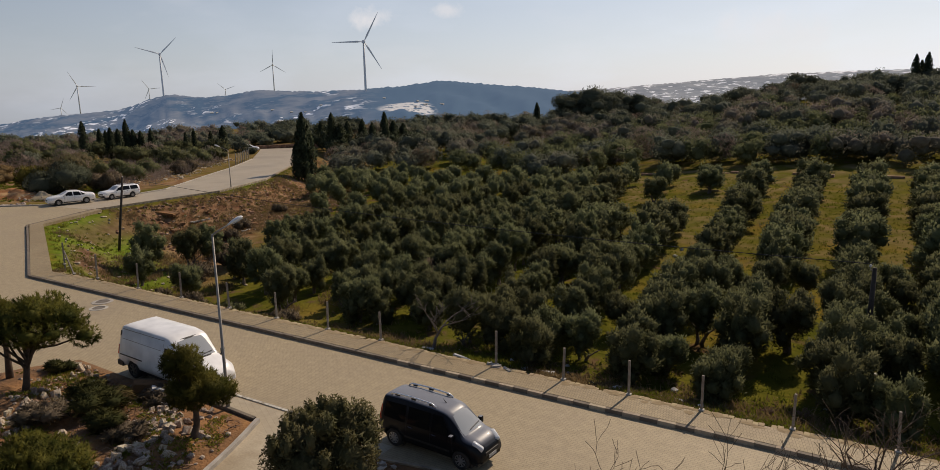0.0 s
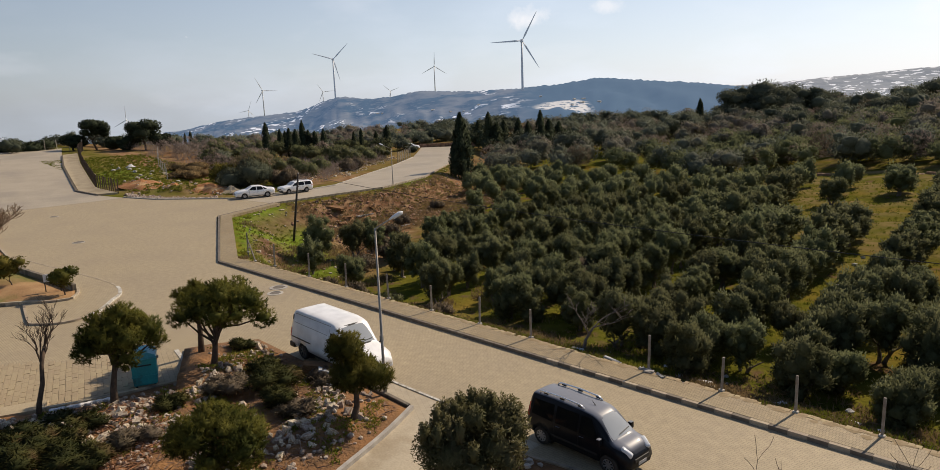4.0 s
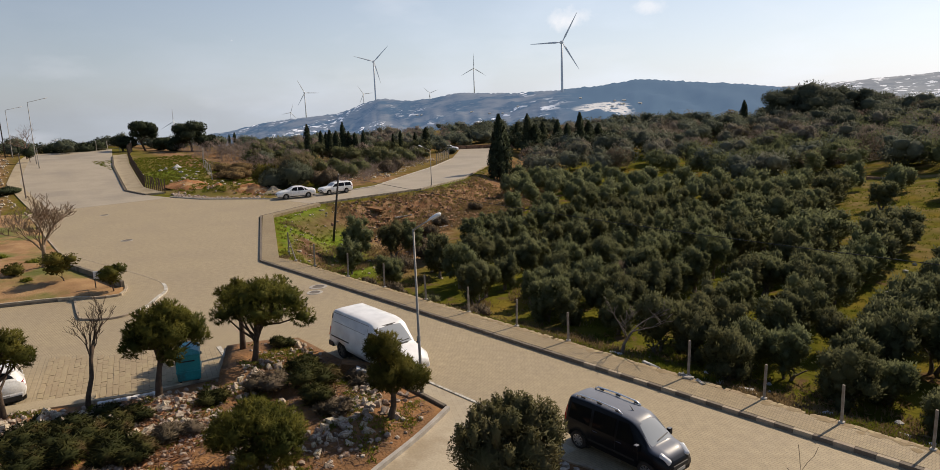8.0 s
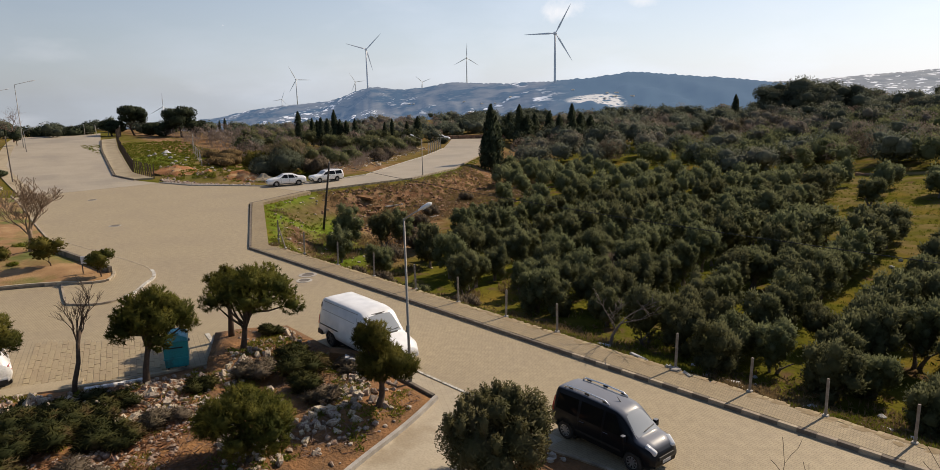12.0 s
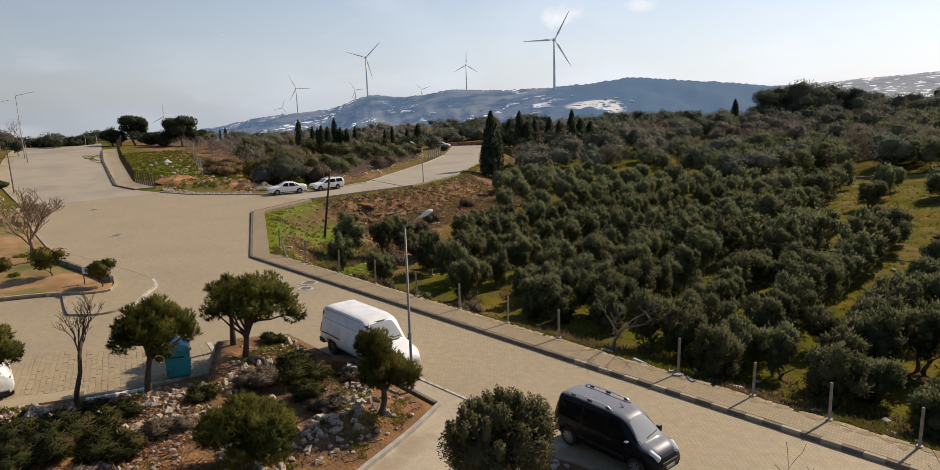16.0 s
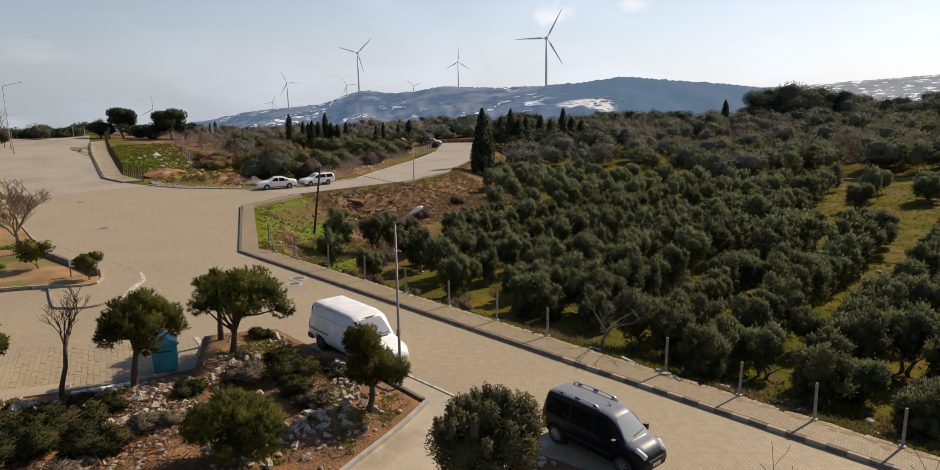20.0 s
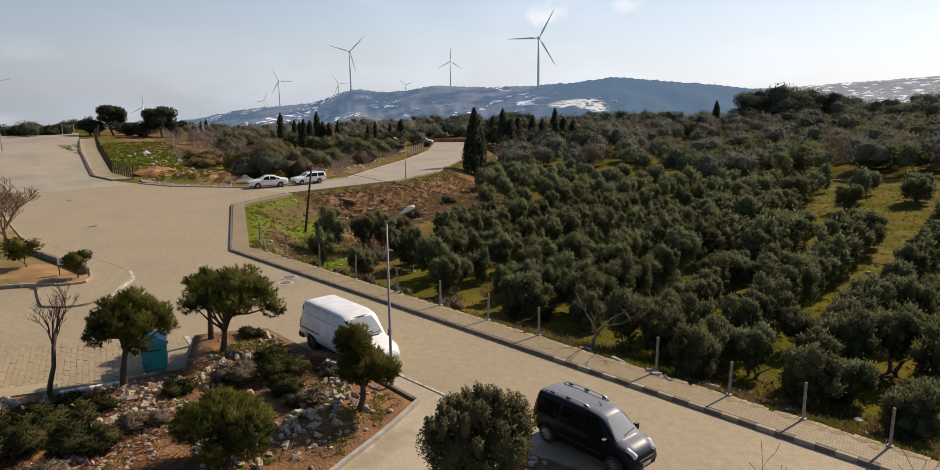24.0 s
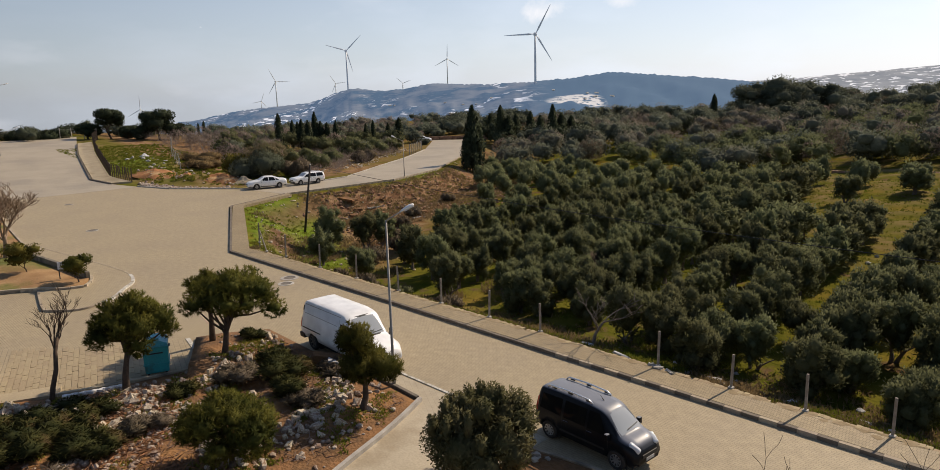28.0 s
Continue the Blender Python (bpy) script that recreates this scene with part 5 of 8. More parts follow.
bm = bmesh.new()
box(bm, (0, 0, 0), (0.628, 0.17, 0.30), bevel=0.01)
stone_light = mesh_of(bm, "kerb_stone", M_KERB)
bm = bmesh.new()
box(bm, (0, 0, 0), (0.628, 0.17, 0.30), bevel=0.01)
stone_dark = mesh_of(bm, "kerb_stone", M_KERB_DARK)
rng = np.random.default_rng(5)
for k, (x, y, turn) in enumerate(along([(18.09, 22.28), (-48.95, 22.28), (-70.2, 32.45), (-74.0, 41.0)], 0.635)):
    o = new("kerb_stone", stone_dark if k % 2 or k > 56 else stone_light)
    o.parent = pavement
    o.matrix_basis = pose(x, y, 0.002 + rng.uniform(-0.01, 0.01), rng.uniform(-1.2, 1.2), 0, math.degrees(turn) + rng.uniform(-0.7, 0.7))

# kerbs of the far road and of the climbing road
def kerb_line(name, line, label, step=1.0, material=M_KERB, wide=0.2, rise=0.14):
    t = thing(name, Matrix.Identity(4), label, "kerb", kind="structure")
    bm = bmesh.new()
    box(bm, (0, 0, 0), (step * 0.97, wide, 0.34), bevel=0.015)
    me = mesh_of(bm, "kerb_stone", material)
    for x, y, turn in along(line, step):
        o = new("kerb_stone", me)
        o.parent = t
        o.matrix_basis = pose(x, y, land_at(x, y) + rise - 0.17, 0, 0, math.degrees(turn))
    return t


kerb_line("kerb_far_road", [(-74.2, 42.0), (-74.2, 57.9), (-78.8, 69.5), (-92.2, 87.8), (-107.8, 110.1)], "pale concrete kerb along the far road")
kerb_line("kerb_verge", [(-98.0, 32.7), (-92.0, 34.3), (-83.3, 40.3), (-82.4, 46.0), (-81.8, 51.0), (-82.8, 56.0), (-91.0, 68.0), (-98.2, 79.0), (-108.2, 92.3)], "pale concrete kerb beside the rough verge", material=M_CONCRETE)
kerb_line("kerb_climbing_road", [(-104.4, 31.05), (-110.6, 30.25), (-140.0, 36.7), (-157.0, 41.3)], "dark kerb of the climbing road", material=M_KERB_DARK, wide=0.3, rise=0.2)
strip("pavement_rise", [(-104.6, 31.1), (-110.6, 30.5), (-140.0, 36.9), (-158.0, 41.7)], [(-103.8, 33.6), (-111, 33.0), (-141.5, 40.0), (-159.5, 44.8)], M_SAND, "sandy footway beside the climbing road", "pavement", 0.14, 2)

# footway and flush edge strips on the near side
bm = bmesh.new()
slab(bm, [(-13.4, -8), (-13.4, 16.35), (-21.3, 16.35), (-20.6, 15.5), (-18.7, 15.3), (-17.7, 12.9), (-16.9, 10.5), (-16.0, 8.5), (-15.8, -8)], -0.2, 0.006)
footway = part("footway", bm, M_FOOT)
tagged(footway, "pale paved footway beside the rockery", "pavement", kind="structure")
bm = bmesh.new()
slab(bm, [(-13.4, -8), (-13.4, 13.0), (-18.6, 15.1), (-17.7, 12.9), (-16.9, 10.5), (-16.0, 8.5), (-15.8, -8)], -0.2, 0.014)
tagged(part("footway_apron", bm, M_APRON), "smooth cream concrete apron beside the rockery", "pavement", kind="structure")
bm = bmesh.new()
slab(bm, [(-32.6, -2.0), (-30.4, 3.3), (-29.3, 6.7), (-28.2, 11.0), (-32.2, 12.1), (-34.2, 9.6), (-35.3, 7.9), (-38.8, 4.5), (-41.5, -1.0)], -0.2, 0.005)
bay = part("parking_bay", bm, M_BAY)
tagged(bay, "parking bay of large sandy pavers with dark joints", "pavement", kind="structure")


def edge_strip(name, line, wide, label, material=M_WHITE_LINE, high=0.03):
    bm = bmesh.new()
    pts = [Vector((x, y, 0)) for x, y in rounded(line)]
    left, right = [], []
    for i, p in enumerate(pts):
        w = (pts[min(i + 1, len(pts) - 1)] - pts[max(i - 1, 0)]).normalized()
        s = Vector((-w.y, w.x, 0)) * wide / 2
        left.append(p + s)
        right.append(p - s)
    slab(bm, [(p.x, p.y) for p in right] + [(p.x, p.y) for p in left[::-1]], -0.15, high)
    bmesh.ops.recalc_face_normals(bm, faces=bm.faces[:])
    return tagged(part(name, bm, material), label, "kerb", kind="structure")


edge_strip("edge_strip_road", [(-21.8, 16.5), (-14.9, 16.5), (-14.5, 16.2)], 0.12, "pale flush kerb strip at the road edge")
bm = bmesh.new()
slab(bm, [(-13.38, 9.5), (-9.6, 9.5), (-9.6, 15.75), (-11.2, 15.7), (-12.2, 15.55), (-13.38, 15.3)], -0.2, 0.05)
tagged(part("soil_strip", bm, M_EARTH), "strip of bare reddish soil beside the parked van", "soil", kind="structure")
edge_strip("edge_strip_soil", [(-13.38, 15.38), (-12.2, 15.63), (-11.2, 15.78), (-9.6, 15.83)], 0.12, "worn kerb between soil and parked van", M_KERB, 0.1)
edge_strip("edge_strip_front", [(-9.7, 16.5), (-8.0, 16.6), (16, 16.6)], 0.15, "pale kerb strip in front of the parked van", high=0.1)
edge_strip("edge_strip_bay_wide", [(-33.2, -3.0), (-31.05, 3.3), (-30.6, 4.42), (-29.9, 6.0)], 0.95, "broad yellowish concrete kerb between bay and rockery", M_SAND, 0.17)
edge_strip("edge_strip_bay", [(-29.75, 5.6), (-29.05, 7.2), (-28.05, 11.15)], 0.17, "worn concrete kerb between bay and rockery", M_KERB, 0.16)
# dark colour stands in for the shade on this kerb's face
edge_strip("edge_strip_rim", [(-22.4, 15.42), (-20.5, 15.36), (-18.8, 15.25)], 0.14, "worn kerb along the rockery tip, its shade painted dark", M_KERB_DARK, 0.2)
edge_strip("edge_strip_footway", [(-18.73, 15.32), (-18.3, 14.4), (-17.68, 12.95), (-16.88, 10.55), (-16.05, 8.5), (-15.85, 5.0)], 0.16, "pale concrete edging between rockery and footway", M_CONCRETE, 0.16)
edge_strip("edge_strip_pad", [(-32.4, 12.15), (-30.2, 11.7), (-28.15, 11.2)], 0.2, "white concrete strip beside the bin stand")
bm = bmesh.new()
slab(bm, [(-51.4, 1.5), (-49.75, 6.1), (-48.2, 9.35), (-43.5, 8.52), (-42.9, 8.55), (-42.5, 8.85), (-41.75, 9.6), (-41.6, 10.4), (-42.4, 11.8), (-43.3, 12.5), (-44.4, 13.2), (-45.3, 14.0), (-46.6, 14.45), (-48.5, 14.65), (-51.9, 14.35), (-56.0, 13.7), (-60.4, 13.1), (-64.0, 12.6), (-64.0, 11.0), (-56.0, 4.0), (-53.0, 1.0)], -0.2, 0.1)
bmesh.ops.recalc_face_normals(bm, faces=bm.faces[:])
tagged(part("island_footway", bm, M_ROAD), "raised sandy footway curving round the traffic island", "pavement", kind="structure")
edge_strip("edge_strip_island", [(-42.0, 11.2), (-42.4, 11.8), (-43.3, 12.5), (-44.4, 13.2), (-45.3, 14.0), (-46.6, 14.45), (-47.6, 14.6)], 0.2, "white worn kerb curving round the traffic island", M_WHITE_LINE, 0.115)
edge_strip("edge_strip_island_rim", [(-47.5, 14.58), (-48.5, 14.68), (-51.9, 14.38), (-56.0, 13.73), (-60.4, 13.13), (-64.0, 12.65)], 0.12, "thin grey kerb of the island footway", M_KERB, 0.112)
# the kerb's shaded front face is put in as a dark strip
edge_strip("edge_strip_island_front", [(-51.5, 1.4), (-50.3, 5.0), (-49.75, 6.1), (-49.1, 7.6), (-48.35, 9.2)], 0.2, "worn front kerb of the island footway, shaded face painted dark", M_KERB_DARK, 0.16)
edge_strip("edge_strip_island_side", [(-48.4, 9.4), (-46.0, 8.95), (-43.5, 8.52), (-43.0, 8.5), (-42.6, 8.75), (-41.75, 9.6), (-41.6, 10.4), (-42.0, 11.2)], 0.13, "worn kerb of the island footway", M_KERB, 0.12)
edge_strip("edge_strip_left_road", [(-98.0, 18.0), (-112, 18.9), (-130.0, 20.0)], 0.18, "pale seam between road and paved verge", M_CONCRETE, 0.01)

# fence posts along the pavement
bm = bmesh.new()
box(bm, (0, 0, 0.55), (0.082, 0.082, 1.8), bevel=0.01)
post_body = mesh_of(bm, "shaft", M_RUST)
bm = bmesh.new()
box(bm, (0, 0, 0.02), (0.19, 0.18, 0.1), bevel=0.03)
post_foot = mesh_of(bm, "footing", M_CONCRETE)
rng = np.random.default_rng(8)
for x, y, h, lean in [(3.8, 24.35, 1.35, 2), (0.8, 24.35, 1.35, -2), (-2.3, 24.35, 1.3, 1), (-5.35, 24.3, 1.34, 0), (-8.1, 24.3, 1.36, -1), (-10.9, 24.4, 1.34, 1), (-14.1, 24.45, 1.5, 0), (-20.5, 24.45, 1.4, 0), (-23.9, 24.4, 1.42, 1),
                      (-27.6, 24.4, 1.42, 0), (-31.4, 24.4, 1.48, -1), (-35.7, 24.4, 1.52, 1), (-40.0, 24.4, 1.58, 0), (-44.9, 24.6, 1.62, 2), (-47.6, 24.5, 1.75, -30), (-51.2, 25.8, 1.6, 3)]:
    t = thing("fence_post", pose(x * 0.977, y * 0.977, 0.14, rng.uniform(-2, 2), lean, rng.uniform(-8, 8)), "weathered grey fence post without wire beside the pavement" if abs(lean) < 10 else "fence post leaning far over beside the pavement", "post", "fence posts")
    for nm, me, s in (("shaft", post_body, h / 1.45), ("footing", post_foot, 1.0)):
        o = new(nm, me)
        o.parent = t
        o.scale = (1, 1, s)


# ---------------------------------------------------------------- street lamps, poles, wires
def street_lamp(x, y, z, high, arm, rise, turn, label, arms=(0,), head=0.75, thick=0.07):
    t = thing("street_lamp", pose(x, y, z, 0, 0, turn), label, "street lamp", "street lamps")
    bm = bmesh.new()
    tube(bm, [(0, 0, -0.3), (0, 0, 0.9), (0, 0, 0.95), (0, 0, high)], [thick * 1.25, thick * 1.25, thick, thick * 0.62], 10)
    part("pole", bm, M_STEEL, t, "galvanised steel pole", True)
    bm = bmesh.new()
    box(bm, (0, 0, 0.02), (0.34, 0.34, 0.04), bevel=0.008)
    part("base_plate", bm, M_STEEL, t)
    bm = bmesh.new()
    tube(bm, [(0, 0, high - 0.12), (0.04, 0, high), (arm * 0.5, 0, high + rise * 0.5), (arm, 0, high + rise)], thick * 0.5, 8)
    part("arm", bm, M_STEEL, t, "", True)
    slope = math.atan2(rise, arm)
    m = Matrix.Translation((arm, 0, high + rise)) @ Matrix.Rotation(-slope, 4, "Y")
    bm = bmesh.new()
    prof = [(-0.12, 0.04, 0.04), (0.0, 0.07, 0.06), (0.25, 0.13, 0.09), (0.55, 0.14, 0.1), (0.72, 0.1, 0.06), (0.78, 0.03, 0.02)]
    rings = []
    for u, w, h in prof:
        ring = []
        for k in range(12):
            a = k * math.tau / 12
            zz = math.sin(a) * h
            ring.append(bm.verts.new(m @ Vector((u * head / 0.75, math.cos(a) * w, zz if zz > 0 else zz * 0.35))))
        rings.append(ring)
    for a, b in zip(rings, rings[1:]):
        for k in range(12):
            bm.faces.new((a[k], a[(k + 1) % 12], b[(k + 1) % 12], b[k]))
    bm.faces.new(rings[0][::-1])
    bm.faces.new(rings[-1])
    bmesh.ops.recalc_face_normals(bm, faces=bm.faces[:])
    lamp = part("lamp_head", bm, M_LAMP, t, "pale grey lamp head", True)
    bm = bmesh.new()
    box(bm, (0, 0, 0), (0.38, 0.18, 0.03), m @ Matrix.Translation((0.42 * head / 0.75, 0, -0.045)), 0.01)
    part("lens", bm, M_HEADLIGHT, lamp)
    return t


street_lamp(-20.40, 15.40, 0.0, 6.72, 0.62, 0.33, 48, "tall galvanised street lamp beside the rockery", head=0.5, thick=0.06)
street_lamp(-76.2, 61.2, 0.0, 5.0, 1.5, 0.45, 188, "slim street lamp at the far road", thick=0.06)
street_lamp(-153.0, 26.8, 2.9, 11.6, 2.2, 0.5, 80, "tall street lamp by the climbing road", head=1.2, thick=0.075)
street_lamp(-178.0, 26.9, 3.3, 10.2, 2.0, 0.4, 80, "tall street lamp near the crest", head=1.2, thick=0.075)
street_lamp(-146.0, 25.9, 2.5, 3.7, 2.4, 0.9, 80, "low street lamp with a white head near the crest", head=1.2)


def utility_pole(x, y, z, high, label, cross=0.0):
    t = thing("utility_pole", pose(x, y, z, 0, 0, 59) @ pose(0, 0, 0, 0, cross, 0), label, "pole")
    bm = bmesh.new()
    tube(bm, [(0, 0, -0.5), (0, 0, high * 0.5), (0.03, 0, high)], [0.13, 0.115, 0.09], 10)
    part("shaft", bm, M_DARK_POLE, t, "dark tarred wooden shaft", True)
    bm = bmesh.new()
    tube(bm, [(0.03, 0.0, high - 0.15), (0.03, 0.2, high - 0.12), (0.03, 0.2, high)], 0.02, 6)
    bracket = part("bracket", bm, M_STEEL, t)
    bm = bmesh.new()
    tube(bm, [(0.03, 0.2, high), (0.03, 0.2, high + 0.05), (0.03, 0.2, high + 0.12)], [0.05, 0.07, 0.03], 8)
    part("insulator", bm, M_LITTER, bracket, "pale ceramic insulator")
    return t


pole_x, pole_y = -63.8, 37.4
pole_z = ground_at(pole_x, pole_y)
utility_pole(pole_x, pole_y, pole_z, 7.2, "dark leaning wooden utility pole on the grassy bank", 8.0)
utility_pole(-181.0, 26.0, 3.2, 13.5, "tall dark pole near the crest")


def cable(a, b, sag, label, thick=0.013):
    a, b = Vector(a), Vector(b)
    bm = bmesh.new()
    tube(bm, [a.lerp(b, k / 24) - Vector((0, 0, sag * 4 * (k / 24) * (1 - k / 24))) for k in range(25)], thick, 5)
    return tagged(part("overhead_cable", bm, M_WIRE), label, "cable")


cable((pole_x + 0.52, pole_y + 0.95, pole_z + 7.1), (-0.55, 34.2, 3.8), 0.6, "black overhead cable sagging across the grove", 0.02)
utility_pole(-0.5, 34.2, ground_at(-0.5, 34.2), 4.5, "short dark pole among the olive trees")

# ---------------------------------------------------------------- manholes
def manhole(x, y, r, rim, label, z=0.0):
    t = thing("manhole", pose(x, y, z), label, "manhole")
    bm = bmesh.new()
    tube(bm, [(0, 0, -0.05), (0, 0, 0.012)], r, 24)
    part("cover", bm, M_IRON, t, "dark cast-iron cover")
    bm = bmesh.new()
    n = 28
    rings = [[bm.verts.new((math.cos(k * math.tau / n) * q, math.sin(k * math.tau / n) * q, h)) for k in range(n)] for q, h in ((r + 0.005, -0.05), (r + 0.005, 0.03), (r + rim, 0.02), (r + rim, -0.05))]
    for a, b in zip(rings, rings[1:]):
        for k in range(n):
            bm.faces.new((a[k], a[(k + 1) % n], b[(k + 1) % n], b[k]))
    bmesh.ops.recalc_face_normals(bm, faces=bm.faces[:])
    part("rim", bm, M_CONCRETE, t, "pale concrete rim")
    return t


manhole(-67.8, 18.1, 0.46, 0.07, "round manhole in the paved junction")
manhole(-87.9, 21.4, 0.42, 0.07, "round manhole in the paved junction")
manhole(-38.75, 21.35, 0.38, 0.2, "round manhole with a pale raised rim by the kerb")
manhole(-37.7, 20.5, 0.34, 0.16, "round manhole with a worn rim")

# ---------------------------------------------------------------- rockery
BED = [(-18.85, 15.2), (-22.0, 15.35), (-26.0, 15.25), (-30.4, 15.4), (-31.6, 13.6), (-32.0, 12.4), (-30.2, 11.9), (-28.0, 11.3), (-28.75, 7.2), (-29.6, 5.2), (-31.4, 2.5), (-33.0, -1.0), (-30.0, -6.0), (-20.0, -7.0), (-16.0, -5.0), (-15.9, 3.0), (-16.1, 8.5), (-16.95, 10.5), (-17.75, 12.9)]
bed_c = (-23.0, 8.0)


def dense_ring(outline, step=0.5):
    out = []
    for (ax, ay), (bx, by) in zip(outline, outline[1:] + outline[:1]):
        k = max(1, int(math.hypot(bx - ax, by - ay) / step))
        out += [(ax + (bx - ax) * i / k, ay + (by - ay) * i / k) for i in range(k)]
    return out


def mound(x, y, height, seed):
    return height * (0.75 + 0.6 * noise.noise((x * 0.35, y * 0.35, seed))) + 0.1 * noise.noise((x * 1.7, y * 1.7, seed + 3.0))


def earth_bed(name, outline, centre, height, label, category, rim=0.1, seed=1.0, material=M_EARTH):
    ring = dense_ring(outline)
    levels = np.linspace(1.0, 0.04, 20)
    verts, faces = [], []
    for s in levels:
        for x, y in ring:
            px, py = centre[0] + (x - centre[0]) * s, centre[1] + (y - centre[1]) * s
            verts.append((px, py, rim + mound(px, py, height, seed) * float(smooth_step((1 - s) / 0.45))))
    n = len(ring)
    for j in range(len(levels) - 1):
        for k in range(n):
            faces.append((j * n + k, j * n + (k + 1) % n, (j + 1) * n + (k + 1) % n, (j + 1) * n + k))
    faces.append(tuple((len(levels) - 1) * n + k for k in range(n)))
    base = len(verts)
    verts += [(x, y, -0.1) for x, y in ring]
    faces += [(base + k, base + (k + 1) % n, (k + 1) % n, k) for k in range(n)]
    t = thing(name, Matrix.Identity(4), label, category, kind="structure")
    soil = data_part("soil", verts, faces, material, t, True)
    return t


rockery = earth_bed("rockery", BED, bed_c, 0.38, "red-earth rockery with white limestone rocks", "rock garden")


def bed_reach(x, y):
    """0 at the middle of the rockery, 1 at its rim."""
    dx, dy = x - bed_c[0], y - bed_c[1]
    best = 1e9
    for (ax, ay), (bx, by) in zip(BED, BED[1:] + BED[:1]):
        ex, ey = bx - ax, by - ay
        den = dx * ey - dy * ex
        if abs(den) > 1e-9:
            s = ((ax - bed_c[0]) * ey - (ay - bed_c[1]) * ex) / den
            k = ((ax - bed_c[0]) * dy - (ay - bed_c[1]) * dx) / den
            if s > 0 and -1e-6 <= k <= 1 + 1e-6:
                best = min(best, s)
    return 1 / best


def bed_z(x, y):
    """Height of the rockery's soil, by how far it lies between the middle and the rim."""
    f = bed_reach(x, y)
    return 0.1 + mound(x, y, 0.38, 1.0) * float(smooth_step((1 - f) / 0.45))


def rock_mesh(seed, material=M_ROCK):
    rng = np.random.default_rng(seed)
    bm = bmesh.new()
    for cx in (-1, 1):
        for cy in (-1, 1):
            for cz in (-1, 1):
                bm.verts.new(Vector((cx * rng.uniform(0.55, 1.05), cy * rng.uniform(0.5, 0.95), cz * rng.uniform(0.4, 0.85))))
    for k in range(3):
        bm.verts.new(Vector(rng.normal(0, 1, 3)).normalized() * rng.uniform(0.85, 1.1))
    hull = bmesh.ops.convex_hull(bm, input=bm.verts[:])
    bmesh.ops.delete(bm, geom=[g for g in hull["geom_unused"] if isinstance(g, bmesh.types.BMVert)], context="VERTS")
    return mesh_of(bm, "rock", material)


rocks = [rock_mesh(60 + k) for k in range(8)]
rng = np.random.default_rng(61)
rock_lines = [([(-26.2, 6.4), (-26.0, 7.5), (-26.0, 8.4), (-25.9, 9.5), (-25.8, 10.6), (-26.8, 11.8)], 62, 0.36, 0.19), ([(-23.4, 14.3), (-21.4, 13.7), (-20.2, 12.9), (-18.9, 12.0), (-18.3, 10.6)], 40, 0.5, 0.17),
              ([(-28.4, 2.4), (-27.6, 3.8), (-26.0, 4.4), (-25.2, 4.2)], 60, 0.75, 0.27), ([(-25.0, 6.2), (-24.0, 7.8), (-22.2, 9.4), (-20.2, 9.6), (-18.6, 9.4)], 70, 1.0, 0.17), ([(-18.75, 15.0), (-18.2, 14.2)], 16, 0.15, 0.14), ([(-20.6, 12.6), (-19.9, 11.4), (-19.6, 10.4), (-20.4, 9.4)], 34, 0.4, 0.2), ([(-26.4, 7.6), (-25.0, 7.0), (-23.6, 5.8)], 50, 0.6, 0.19),
              ([(-30.6, 15.0), (-28.6, 14.6), (-27.2, 14.2)], 18, 0.3, 0.2)]
for line, count, wander, size in rock_lines:
    d = [0.0]
    for a, b in zip(line, line[1:]):
        d.append(d[-1] + math.hypot(b[0] - a[0], b[1] - a[1]))
    for k in range(int(count * 1.4)):
        s = rng.uniform(0, d[-1])
        x = float(np.interp(s, d, [p[0] for p in line])) + rng.normal(0, wander)
        y = float(np.interp(s, d, [p[1] for p in line])) + rng.normal(0, wander)
        r = size * rng.uniform(0.4, 1.3) * 0.88
        if bed_reach(x, y) > 0.96:
            continue
        o = new("rock", rocks[int(rng.integers(8))])
        o.parent = rockery
        o.matrix_basis = pose(x, y, bed_z(x, y) + r * 0.22, rng.uniform(0, 360), rng.uniform(0, 360), rng.uniform(0, 360)) @ Matrix.Diagonal((r, r * rng.uniform(0.7, 1.1), r * rng.uniform(0.55, 0.8), 1))

# small stones between them
rng = np.random.default_rng(63)
pieces = []
while len(pieces) < 2100:
    x, y = rng.uniform(-31, -16.5), rng.uniform(-1, 15.2) if len(pieces) < 900 else rng.uniform(0, 9)
    if bed_reach(x, y) < 0.95 and noise.noise((x * .4, y * .4, 12.0)) > -0.1:
        r = rng.uniform(0.04, 0.14)
        pieces.append(ball_verts(rng, (x, y, bed_z(x, y) + r * .3, r, r * rng.uniform(.6, 1), r * .6), 1.0, 0.3))
tagged(new("small_stones", plain_mesh("small_stones", pieces, M_ROCK)), "small pale stones scattered over the rockery", "stones", kind="stuff")

# dry litter of twigs and needles among the stones
rng = np.random.default_rng(62)
n = 7000
lx, ly = rng.uniform(-29, -16.5, n), rng.uniform(-1, 15, n)
keep = [k for k in range(n) if noise.noise((lx[k] * .5, ly[k] * .5, 9.0)) > -0.12 and bed_reach(lx[k], ly[k]) < 0.95]
c = np.array([(lx[k], ly[k], bed_z(lx[k], ly[k]) + 0.03) for k in keep if abs(bed_z(lx[k], ly[k])) < 2])
v, f = leaf_mesh(rng, c, rng.normal(0, 1, (len(c), 3)) * np.array([1, 1, 0.5]), 0.42, 0.03, 0.2)
litter = data_part("dry_twig_litter", v.tolist(), f.tolist(), M_TWIG)
tagged(litter, "dry brown twigs and needles strewn on the rockery", "litter", kind="stuff")


